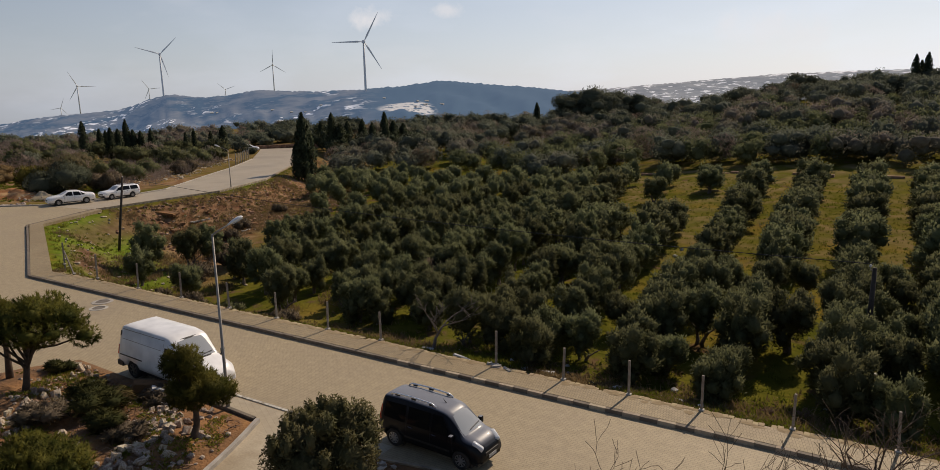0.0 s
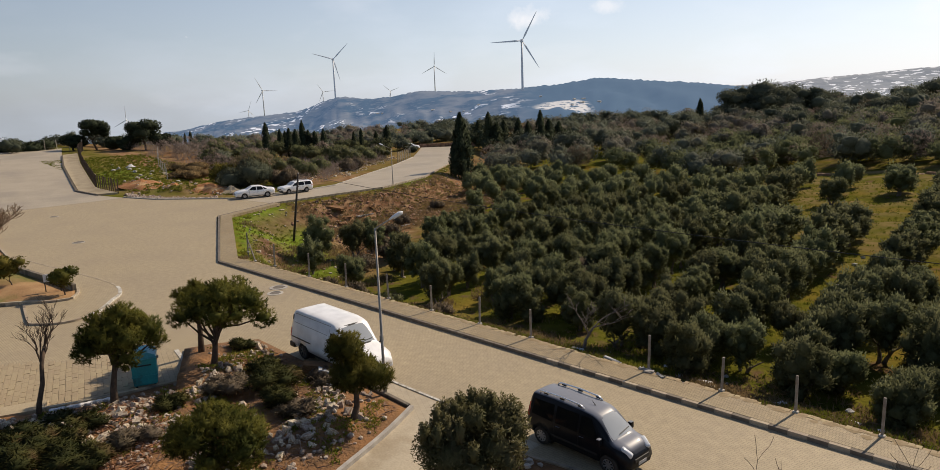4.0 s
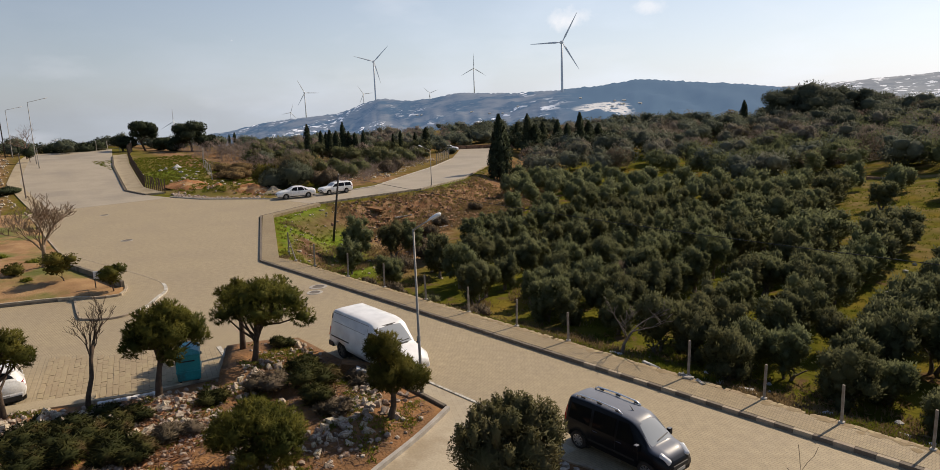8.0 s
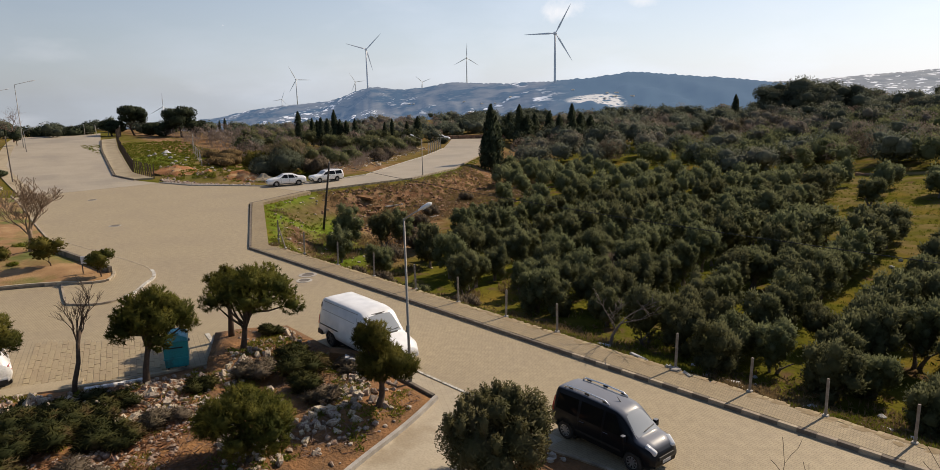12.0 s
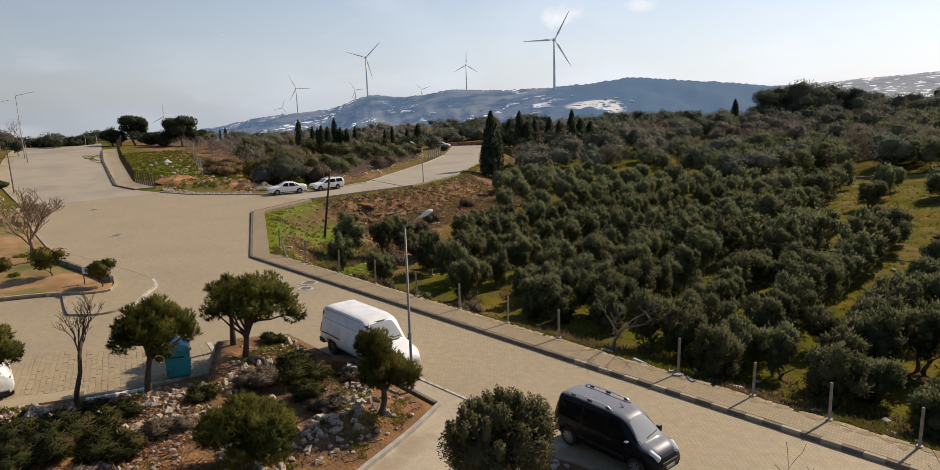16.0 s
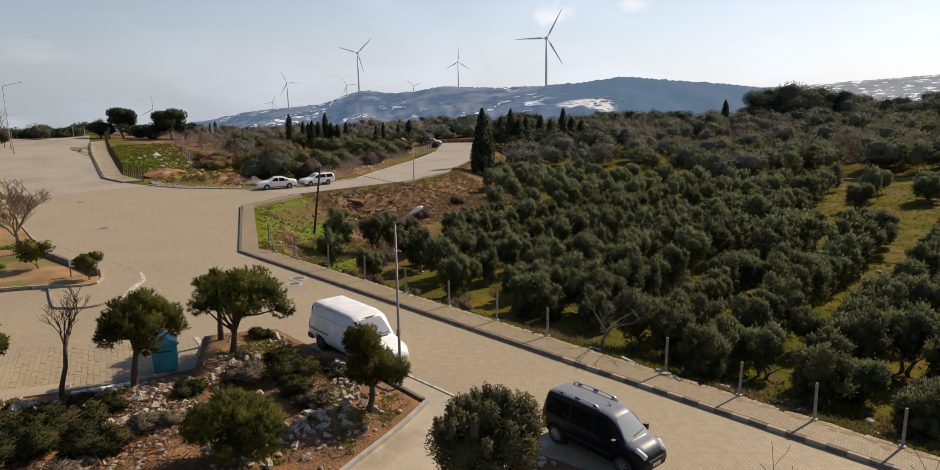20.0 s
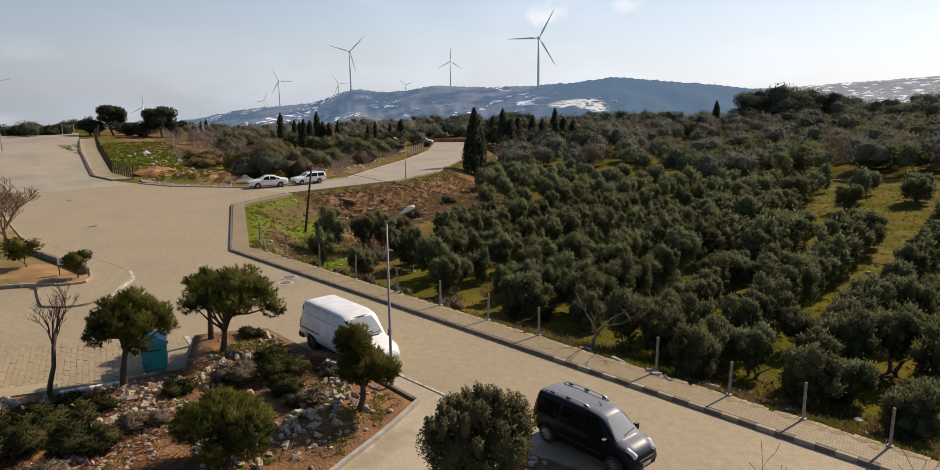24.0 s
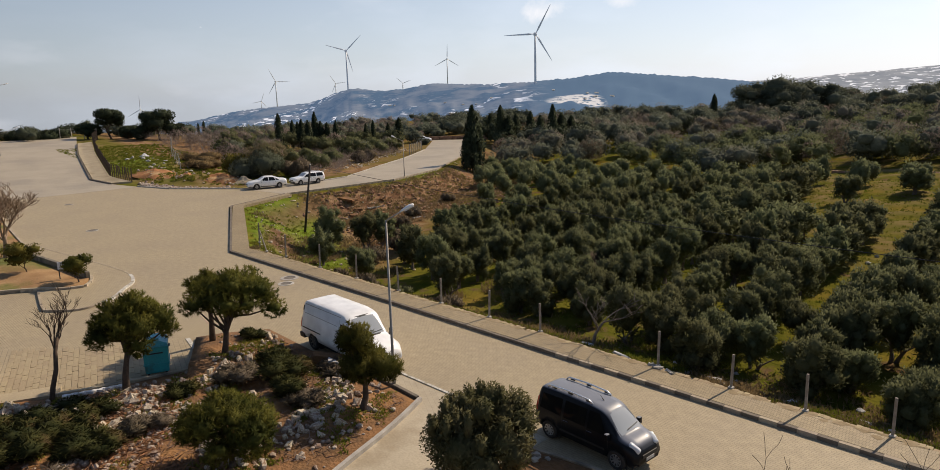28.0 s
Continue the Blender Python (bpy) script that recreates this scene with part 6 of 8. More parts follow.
def shrub(x, y, z, wide, high, seed, label, material=M_JUNIPER, name="juniper_shrub", count=1700, long=0.25, thin=0.034, flat=True, inner=0.4):
    rng = np.random.default_rng(seed)
    t = thing(name, pose(x, y, z), label, "shrub", "shrubs of the rockery")
    lobes = []
    for k in range(8):
        a, q = rng.uniform(0, math.tau), rng.uniform(0.1, 0.36) * wide
        r = wide * rng.uniform(0.16, 0.27)
        lobes.append((q * math.cos(a), q * math.sin(a), high * rng.uniform(0.3, 0.6), r, r, high * rng.uniform(0.28, 0.42)))
    p, d = lobes_cloud(rng, lobes, count, inner)
    way = d * np.array([1, 1, 0.15]) + np.array([0, 0, 0.1]) if flat else d * .7 + np.array([0, 0, .5])
    pieces = [leaf_mesh(rng, p, way, long, thin, 0.35, d)] + [core(rng, lo, 0.7, 0.3) for lo in lobes]
    o = new("foliage", plain_mesh("foliage", pieces, material))
    o.parent = t
    bm = bmesh.new()
    for k in range(5):
        a = k * math.tau / 5
        tube(bm, [(0, 0, -0.1), (math.cos(a) * wide * .15, math.sin(a) * wide * .15, high * .25), (math.cos(a) * wide * .32, math.sin(a) * wide * .32, high * .5)], [.03, .02, .01], 4)
    part("stem_clump", bm, M_BARK, t)
    return t


for x, y, w, h, seed, label in [(-23.9, 12.6, 2.4, 0.95, 71, "spreading olive-green juniper in the rockery"), (-25.6, 13.2, 2.0, 0.7, 72, "low juniper with yellowing sprays"), (-22.2, 11.6, 1.8, 0.7, 73, "dark spreading juniper beside stones"),
                                (-26.2, 5.4, 2.5, 0.5, 75, "wide dark juniper by the parking kerb"), (-27.4, 4.3, 1.8, 0.45, 76, "dark juniper at the rockery rim"),
                                (-24.6, 5.0, 1.9, 0.6, 77, "straggling juniper among stones"), (-29.8, 14.2, 1.4, 0.5, 79, "small weedy shrub beside stones"), (-25.2, 8.9, 1.5, 0.5, 80, "green creeping shrub between stones"),
                                (-24.9, 11.0, 2.2, 0.75, 82, "brownish dry juniper among stones"), (-22.9, 14.4, 2.0, 0.6, 83, "brownish dry weeds behind a pine"), (-21.0, 11.9, 1.5, 0.5, 85, "brownish dead undergrowth by stones"),
                                (-23.3, 7.2, 1.9, 0.55, 86, "brownish dry bramble heap"), (-22.6, 5.2, 2.2, 0.6, 87, "straggling dark juniper in shade"), (-25.6, 3.4, 2.0, 0.6, 88, "spreading dark juniper in shade"), (-21.2, 3.8, 2.0, 0.7, 89, "brownish dry shrub in the rockery"), (-24.4, 2.2, 2.6, 0.8, 90, "wide dark juniper in shade"), (-26.6, 2.6, 2.4, 0.8, 91, "wide dark juniper in shade"), (-22.4, 1.2, 2.6, 0.9, 92, "wide dark juniper in shade"), (-27.2, 0.8, 2.4, 0.8, 95, "wide dark juniper in shade"), (-25.4, 4.3, 2.4, 0.7, 102, "wide dark juniper in shade"), (-23.9, 3.4, 2.6, 0.8, 103, "wide dark juniper in shade"), (-26.0, 6.4, 1.8, 0.5, 104, "low dark juniper beside stones"), (-23.4, 5.2, 1.8, 0.6, 105, "straggling dark juniper in shade"), (-19.4, 4.6, 2.0, 0.6, 97, "brownish dry undergrowth by stones")]:
    shrub(x, y, bed_z(x, y), w, h, seed, label, M_SCRUB if "brownish" in label else M_JUNIPER)
shrub(-28.35, 3.65, 0.1, 1.0, 0.55, 81, "clipped round dark shrub", M_CYPRESS, "round_shrub", 900, 0.1, 0.05, False)

# red dry vines, weeds and dumped litter
rng = np.random.default_rng(64)
vine = [(x, y) for x, y in zip(rng.uniform(-27, -19, 5200), rng.uniform(1, 9.5, 5200)) if noise.noise((x * .6, y * .6, 21.0)) > -0.15 and bed_reach(x, y) < 0.93]
c = np.array([(x, y, bed_z(x, y) + rng.uniform(0.02, 0.14)) for x, y in vine])
v, f = leaf_mesh(rng, c, rng.normal(0, 1, (len(c), 3)) * np.array([1, 1, 0.35]), 0.4, 0.035, 0.2)
tagged(data_part("dry_vines", v.tolist(), f.tolist(), M_VINE), "reddish dry vines tangled over the rockery", "plants", kind="stuff")
weed = [(x, y) for x, y in zip(rng.uniform(-31, -16.5, 4200), rng.uniform(2, 15, 4200)) if noise.noise((x * .55, y * .55, 31.0)) > 0.02 and bed_reach(x, y) < 0.96]
c = np.array([(x, y, bed_z(x, y) + 0.05) for x, y in weed for k in range(7)]) + rng.normal(0, 0.09, (len(weed) * 7, 3)) * np.array([1, 1, 0.1])
v, f = leaf_mesh(rng, c, np.tile([0, 0, 0.7], (len(c), 1)), 0.15, 0.04, 0.6)
tagged(data_part("rockery_weeds", v.tolist(), f.tolist(), M_GRASS), "patches of low green weeds on the rockery soil", "plants", kind="stuff")
for x, y, sx, sy, sz, mat, nm, label in [(-23.35, 14.5, 0.3, 0.22, 0.42, M_LITTER, "litter_sack", "crumpled white sack dumped beside the van"), (-22.5, 14.3, 0.2, 0.16, 0.16, M_LITTER, "litter_sack", "small white crumpled bag on the soil"),
                                         (-24.3, 14.8, 0.75, 0.4, 0.4, M_EARTH, "soil_mound", "dark mound of soil beside the van")]:
    o = tagged(new(nm, rock_mesh(int(sx * 1000 + sz * 100), mat)), label, "litter" if mat == M_LITTER else "mound")
    o.matrix_basis = pose(x, y, bed_z(x, y) + sz * 0.4, 0, 12, 40) @ Matrix.Diagonal((sx, sy, sz, 1))

# old snow at the foot of the kerb
rng = np.random.default_rng(90)
bm = bmesh.new()
snow_line = [(-29.1, 5.9), (-28.75, 6.9), (-28.45, 7.9)]
outer, inner = [], []
for k in range(25):
    s = k / 24 * 2
    i = min(int(s), 1)
    x, y = [snow_line[i][j] + (snow_line[i + 1][j] - snow_line[i][j]) * (s - i) for j in (0, 1)]
    w = 0.1 + 0.07 * math.sin(k * 1.7) * rng.uniform(0.5, 1)
    outer.append((x - w * 0.7, y + 0.03))
    inner.append((x + w, y - 0.03))
slab(bm, inner + outer[::-1], 0.0, 0.2)
bmesh.ops.recalc_face_normals(bm, faces=bm.faces[:])
M_SNOW = surface("old_snow", (0.84, 0.84, 0.84), (0.62, 0.6, 0.57), 3.0, 0.7, 0.5, 20.0)
tagged(part("snow_patch", bm, M_SNOW), "thin strip of old snow along the kerb", "snow")


# ---------------------------------------------------------------- steel bin
def waste_bin(m):
    t = thing("waste_bin", m, "teal steel collection bin with a blue lid, standing on the bay", "bin")
    bm = bmesh.new()
    w, d, h = 0.92, 0.86, 1.1
    low = [bm.verts.new((x * w * .46, y * d * .46, 0.1)) for x, y in ((-1, -1), (1, -1), (1, 1), (-1, 1))]
    mid = [bm.verts.new((x * w * .5, y * d * .5, h)) for x, y in ((-1, -1), (1, -1), (1, 1), (-1, 1))]
    bm.faces.new(low[::-1])
    for k in range(4):
        bm.faces.new((low[k], low[(k + 1) % 4], mid[(k + 1) % 4], mid[k]))
    bm.faces.new(mid)
    bmesh.ops.bevel(bm, geom=bm.edges[:], offset=0.025, segments=2, affect="EDGES")
    part("body", bm, M_BIN, t, "teal painted steel body")
    bm = bmesh.new()
    prof = [(-.5, 1.1), (-.46, 1.22), (-.2, 1.33), (.2, 1.33), (.46, 1.22), (.5, 1.1)]
    a = [bm.verts.new((-w * .52, y * d * 1.04, z)) for y, z in prof]
    b = [bm.verts.new((w * .52, y * d * 1.04, z)) for y, z in prof]
    bm.faces.new(a)
    bm.faces.new(b[::-1])
    for k in range(len(prof)):
        bm.faces.new((a[k], b[k], b[(k + 1) % len(prof)], a[(k + 1) % len(prof)]))
    bmesh.ops.recalc_face_normals(bm, faces=bm.faces[:])
    lid = part("lid", bm, M_BIN_LID, t, "bright blue curved lid")
    part("lid_handle", lump((w * .3, 0, 1.36), (0.1, 0.3, 0.05), 0.015), M_BIN_LID, lid)
    part("slot", lump((w * .49, 0, .86), (0.02, 0.5, 0.05), 0.004), M_TRIM, t, "dark slot in the front")
    for z in (0.45, 1.06):
        part("rib", lump((0, 0, z), (w * 1.02, d * 1.02, 0.05), 0.015), M_BIN, t)
    for sx in (-1, 1):
        for sy in (-1, 1):
            bm = bmesh.new()
            tube(bm, [(sx * .34, sy * .3 - .03, .07), (sx * .34, sy * .3 + .03, .07)], 0.07, 12)
            part("castor", bm, M_TYRE, t)
        part("trunnion", lump((0, sx * d * .52, .98), (0.1, 0.1, 0.1), 0.02), M_STEEL, t)
    return t


waste_bin(pose(-29.25, 9.6, 0.005, 0, 0, -22) @ Matrix.Diagonal((1.15, 1.15, 1.15, 1)))

# ---------------------------------------------------------------- traffic island
ISLAND_LINE = [(-50.1, 5.5), (-48.55, 9.0), (-46.5, 10.7), (-46.7, 12.0), (-49.4, 12.8), (-54.0, 12.2), (-58.0, 11.5), (-75.0, 13.0), (-90.0, 14.6), (-98.5, 15.2), (-100.0, 4.0), (-84.0, -8.0), (-62.0, -9.0), (-52.5, 0.0)]
ISLAND = rounded(ISLAND_LINE, True, 2)
island = earth_bed("traffic_island", ISLAND, (-66.0, 5.0), 0.3, "traffic island of red earth with sparse grass inside a kerb", "traffic island", 0.15, 5.0, M_ISLAND)
bm = bmesh.new()
box(bm, (0, 0, 0), (0.72, 0.18, 0.30), bevel=0.015)
island_stone = mesh_of(bm, "kerb_stone", M_KERB)
for x, y, turn in along(rounded(ISLAND_LINE[:10]), 0.75):
    o = new("kerb_stone", island_stone)
    o.parent = island
    o.matrix_basis = pose(x, y, 0.09, 0, 0, math.degrees(turn))
bm = bmesh.new()
box(bm, (0, 0, 0.28), (11.5, 0.24, 0.56), bevel=0.02)
o = tagged(part("low_wall", bm, M_KERB_DARK), "low dark retaining wall on the traffic island", "wall")
o.matrix_basis = pose(-54.3, 11.7, 0.0, 0, 0, 6.5)


def round_tree(x, y, high, wide, seed, label, low=0.6, material=M_OLIVE, count=900):
    rng = np.random.default_rng(seed)
    t = thing("small_tree", pose(x, y, 0.15), label, "tree", "small island trees")
    lobes = crown_lobes(rng, wide, low, high, 7, 0.7)
    p, d = lobes_cloud(rng, lobes, count)
    o = new("crown", plain_mesh("crown", [leaf_mesh(rng, p, d * .6 + np.array([0, 0, .4]), 0.2, 0.07, 0.6, d)] + [core(rng, lo, 0.72) for lo in lobes], material))
    o.parent = t
    bm = bmesh.new()
    limb_tree(bm, rng, (0, 0, -0.2), high * 0.8, 0.06, 0.6, 2, 1, 6)
    part("trunk", bm, M_BARK, t, "", True)
    return t


round_tree(-47.9, 11.6, 1.75, 1.9, 101, "small round dark-green tree at the island tip", 0.35, M_PINE)
round_tree(-52.9, 9.8, 2.15, 2.5, 102, "small spreading tree with yellow-green leaves", 0.7, M_YELLOW_GREEN)
round_tree(-57.6, 7.5, 1.2, 1.6, 103, "low bush of yellow-green leaves on the island", 0.2, M_YELLOW_GREEN, 500)
t = thing("sign_board", pose(-49.2, 11.3, 0.12, 0, 0, 70), "small blank white sign board on two dark posts", "sign")
part("board", lump((0, 0, 1.0), (0.95, 0.04, 0.5), 0.006), M_LAMP, t, "white blank board")
for s in (-1, 1):
    part("post", lump((s * 0.42, 0.04, 0.5), (0.06, 0.06, 1.1), 0.006), M_TRIM, t)
t = thing("utility_box", pose(-60.2, 6.6, 0.15, 0, 0, 10), "small grey concrete service box with a pale cap", "service box")
part("box_body", lump((0, 0, 0.45), (0.9, 0.7, 0.9), 0.03), M_CONCRETE, t)
part("cap", lump((0, 0, 0.95), (1.05, 0.85, 0.1), 0.02), M_STUCCO, t, "pale cap")
for x, y, s, seed in ((-62, 9.5, 1.1, 1), (-66.5, 8.0, 1.4, 2), (-55.0, 8.0, 0.8, 3), (-72, 7, 1.6, 4)):
    shrub(x, y, 0.25, s, 0.35, 110 + seed, "low grass clump on the traffic island", M_GRASS, "grass_clump", 400, 0.3, 0.04, False)


# ---------------------------------------------------------------- rough verge, rubble, weeds
rng = np.random.default_rng(120)


def rubble(name, places, size, label, material=M_ROCK):
    pieces = []
    for x, y, z in places:
        r = size * rng.uniform(0.4, 1.5)
        v, f = ball_verts(rng, (x, y, z + r * 0.3, r, r * rng.uniform(.6, 1.2), r * rng.uniform(.4, .8)), 1.0, 0.3)
        pieces.append((v, f))
    o = new(name, plain_mesh(name, pieces, material))
    return tagged(o, label, "rubble", kind="stuff")


bank = []
while len(bank) < 420:
    x, y = rng.uniform(-90, -42), rng.uniform(26, 84)
    e = float(edge_distance(x, y))
    if 0.4 < e < 15 and rng.uniform() < 1.1 - e / 15:
        bank.append((x, y, ground_at(x, y)))
rubble("bank_rubble", bank, 0.13, "broken pale stones and rubble strewn on the bank")
red = []
while len(red) < 900:
    x, y = rng.uniform(-84, -50), rng.uniform(40, 74)
    e = float(edge_distance(x, y))
    if 0.8 < e < 17 and noise.noise((x * .25, y * .25, 40.0)) > -0.12:
        red.append((x, y, ground_at(x, y)))
rubble("bank_red_stones", red, 0.19, "dark reddish stones and clods on the bare bank", M_RED_STONE)
low = []
while len(low) < 150:
    x, y = rng.uniform(-52, 12), rng.uniform(23.9, 27.0)
    low.append((x, y, ground_at(x, y)))
rubble("verge_stones", low, 0.09, "small pale stones and litter along the footway edge", M_LITTER)
verge = []
while len(verge) < 330:
    x = rng.uniform(-102, -86)
    y = float(np.interp(x, [-104, -98, -92, -83.3], [33.5, 33.0, 34.6, 40.6])) + abs(rng.normal(0, 0.7)) + 0.5
    verge.append((x, y, ground_at(x, y)))
rubble("verge_rubble", verge, 0.2, "pale stones dumped along the rough verge")
dump = [(rng.normal(-124, 7), rng.normal(44, 3.0), 0) for k in range(34)]
rubble("dumped_rubble", [(x, y, ground_at(x, y)) for x, y, _ in dump], 0.3, "dumped broken concrete on the rough ground", M_CONCRETE)
yard = [(rng.uniform(-172, -104), rng.uniform(11, 16.6) , 0) for k in range(300)]
rubble("yard_rubble", [(x, y + max(0, -x - 118) * 0.16, land_at(x, y)) for x, y, _ in yard], 0.2, "grey rubble beside the climbing road")

for x, y, w, d, h, turn, label in [(-71.0, 47.5, 3.0, 1.3, 0.25, 20, "rusty broken panel lying on the bank"), (-69.0, 48.0, 1.6, 0.8, 0.2, -30, "rusty sheet lying on the bank"), (-68.9, 50.6, 0.35, 2.6, 0.12, 8, "pale plank lying on the bank"),
                                   (-65.0, 46.6, 0.8, 0.6, 0.5, 35, "pale blue and white junk dumped on the bank"), (-66.5, 49.6, 1.4, 0.9, 0.3, 60, "rusty sheet lying on the bank"), (-63.8, 49.0, 0.25, 1.9, 0.12, 50, "rotten brown plank on the bank"), (-67.4, 46.2, 1.1, 0.7, 0.35, -15, "broken brown slab on the bank"),
                                   (-62.4, 52.6, 1.3, 0.7, 0.3, 25, "rusty sheet lying on the bank"), (-64.2, 47.9, 0.2, 2.4, 0.1, -40, "rotten brown plank on the bank"), (-70.0, 52.4, 0.9, 0.6, 0.3, 10, "broken brown slab on the bank"), (-63.0, 46.0, 0.5, 0.4, 0.3, 70, "pale crushed container on the bank"), (-60.6, 50.2, 0.25, 1.5, 0.1, 15, "pale plank lying on the bank")]:
    bm = bmesh.new()
    box(bm, (0, 0, h * 0.4), (w, d, h), bevel=min(w, d, h) * 0.2)
    for v in bm.verts:
        v.co += Vector((rng.normal(0, .05), rng.normal(0, .05), rng.normal(0, .03)))
    o = tagged(part("debris", bm, M_LITTER if "pale" in label else M_EARTH), label, "debris", "dumped debris")
    o.matrix_basis = pose(x, y, ground_at(x, y), rng.uniform(-6, 6), rng.uniform(-6, 6), turn)


for x, y, z, w, d, h, turn, nm, label in [(-13.62, 23.66, 0.15, 0.34, 0.2, 0.08, 20, "concrete_lump", "broken pale concrete lump at a fence post"), (-13.1, 23.6, 0.15, 0.42, 0.09, 0.06, -25, "concrete_lump", "broken pale concrete lump at a fence post"), (-14.0, 23.8, 0.14, 0.2, 0.14, 0.1, 50, "concrete_lump", "broken pale concrete lump at a fence post"),
                                          (-15.6, 23.98, 0.1, 0.9, 0.1, 0.05, -14, "plank", "pale plank lying at the pavement edge"), (-12.0, 25.3, None, 0.5, 0.35, 0.16, 30, "plastic_sheet", "crumpled white plastic sheet under olive trees"), (-8.9, 24.9, None, 0.5, 0.25, 0.14, 60, "plastic_sheet", "crumpled white plastic sheet under olive trees"),
                                          (-17.9, 24.6, None, 0.6, 0.4, 0.2, 10, "plastic_sheet", "crumpled white plastic sheet at a leafless tree"), (-6.4, 25.1, None, 0.4, 0.3, 0.12, 0, "plastic_sheet", "crumpled white plastic sheet under olive trees"),
                                          (-12.9, 15.15, 0.05, 0.22, 0.16, 0.12, 30, "concrete_lump", "pale broken block on the soil by the van"), (-12.5, 15.25, 0.05, 0.16, 0.1, 0.08, -20, "concrete_lump", "pale broken block on the soil by the van"), (-12.75, 14.9, 0.05, 0.18, 0.14, 0.1, 70, "concrete_lump", "pale broken block on the soil by the van")]:
    bm = bmesh.new()
    box(bm, (0, 0, h * 0.4), (w, d, h), bevel=min(w, d, h) * 0.25)
    for v in bm.verts:
        v.co += Vector((rng.normal(0, .04), rng.normal(0, .03), rng.normal(0, .02)))
    o = tagged(part(nm, bm, M_CONCRETE if nm == "concrete_lump" else M_LITTER), label, "debris", "debris beside the pavement")
    o.matrix_basis = pose(x, y, ground_at(x, y) if z is None else z, 0, 0, turn)
t = thing("wooden_pole", pose(-113.7, 18.0, land_at(-113.7, 18.0), 0, -5, 0), "slim leaning wooden pole beside the climbing road", "pole")
bm = bmesh.new()
tube(bm, [(0, 0, -0.3), (0, 0, 3.0), (0, 0, 6.4)], [0.1, 0.085, 0.06], 8)
part("shaft", bm, M_BARK_GREY, t)
bm = bmesh.new()
tube(bm, [(0, -0.4, 6.1), (0, 0.4, 6.1)], 0.03, 6)
part("cross_arm", bm, M_BARK_GREY, t)


# soil washed over the outer edge of the pavement
pieces = []
for k in range(420):
    x, y, r = rng.uniform(-48, 14), 23.72 - abs(rng.normal(0, 0.14)), rng.uniform(0.06, 0.3)
    pieces.append(ball_verts(rng, (x, y, 0.148, r, r * rng.uniform(0.4, 0.8), r * 0.07), 1.0, 0.35))
tagged(new("edge_soil", plain_mesh("edge_soil", pieces, M_DIRT)), "soil and dirt spilled along the pavement edge", "soil", kind="stuff")
clods = []
for k in range(300):
    x, y = rng.uniform(-48, 12), rng.uniform(23.7, 25.0)
    clods.append((x, y, max(ground_at(x, y), 0.1 if y < 23.8 else -9)))
rubble("edge_clods", clods, 0.07, "brown clods and stones beside the pavement", M_EARTH)

scraps = [(x, y, ground_at(x, y)) for x, y in zip(rng.uniform(-24, 5, 60), 24.8 + 34 * rng.uniform(0, 1, 60) ** 2)]
rubble("grove_litter", scraps, 0.13, "white scraps of litter lying between the olive trees", M_LITTER)

edge_weeds = [(x, y, ground_at(x, y)) for x, y in zip(rng.uniform(-50, 8, 3400), 23.85 + np.abs(rng.normal(0, 2.0, 3400))) if noise.noise((x * .3, y * .3, 17.0)) > -0.2]
c = np.repeat(np.array(edge_weeds), 8, 0) + rng.normal(0, 0.16, (len(edge_weeds) * 8, 3)) * np.array([1, 1, 0.0]) + np.array([0, 0, 0.08])
v, f = leaf_mesh(rng, c, rng.normal(0, 0.5, (len(c), 3)) + np.array([0, 0, 0.7]), 0.3, 0.05, 0.4)
tagged(data_part("edge_weeds", v.tolist(), f.tolist(), M_DRY_WEED), "dry brown weeds along the edge of the grove", "plants", kind="stuff")

# heaps of orange soil and dumped pale stuff on the rough ground
for x, y, rx, ry, h, mat, label in [(-107.0, 38.2, 5.6, 3.4, 1.0, M_ORANGE, "heap of raw orange soil on the verge"), (-94.5, 42.2, 5.0, 2.8, 1.2, M_ORANGE, "stony orange soil heap beside the parked car"), (-98.5, 39.6, 2.6, 1.5, 0.9, M_ORANGE, "low heap of orange soil on the verge"),
                                    (-90.2, 43.6, 3.0, 2.0, 1.5, M_SAND, "pale sandy heap behind the parked car"), (-122.0, 42.6, 2.4, 1.2, 0.5, M_LITTER, "pale crumpled sheet dumped on the rough ground"), (-129.5, 44.6, 2.8, 1.6, 1.0, M_LITTER, "pale tarpaulin heap on the rough ground"),
                                    (-118.0, 45.6, 3.2, 1.0, 0.5, M_SAND, "low bank of pale sand on the rough ground")]:
    ang = np.linspace(0, math.tau, 29)[:-1]
    verts, faces, z = [], [], ground_at(x, y)
    for j in range(7):
        f = j / 6
        for q in ang:
            w = (1 - f) * (1 + 0.22 * noise.noise((math.cos(q) * 1.5, math.sin(q) * 1.5, x)))
            px, py = rx * w * math.cos(q), ry * w * math.sin(q)
            verts.append((px, py, -0.45 + (h * 0.6 + 0.45) * (f ** 0.75) + 0.4 * h * noise.noise((px * 0.8, py * 0.8, y)) + 0.2 * h * noise.noise((px * 2.4, py * 2.4, y))))
    for j in range(6):
        faces += [(j * 28 + k, j * 28 + (k + 1) % 28, j * 28 + 28 + (k + 1) % 28, j * 28 + 28 + k) for k in range(28)]
    o = data_part("tarpaulin" if mat == M_LITTER else "earth_mound", verts, faces, mat, smooth=mat != M_LITTER)
    tagged(o, label, "tarpaulin" if mat == M_LITTER else "mound", "mounds on the rough ground")
    o.matrix_basis = pose(x, y, z, 0, 0, rng.uniform(-15, 35))


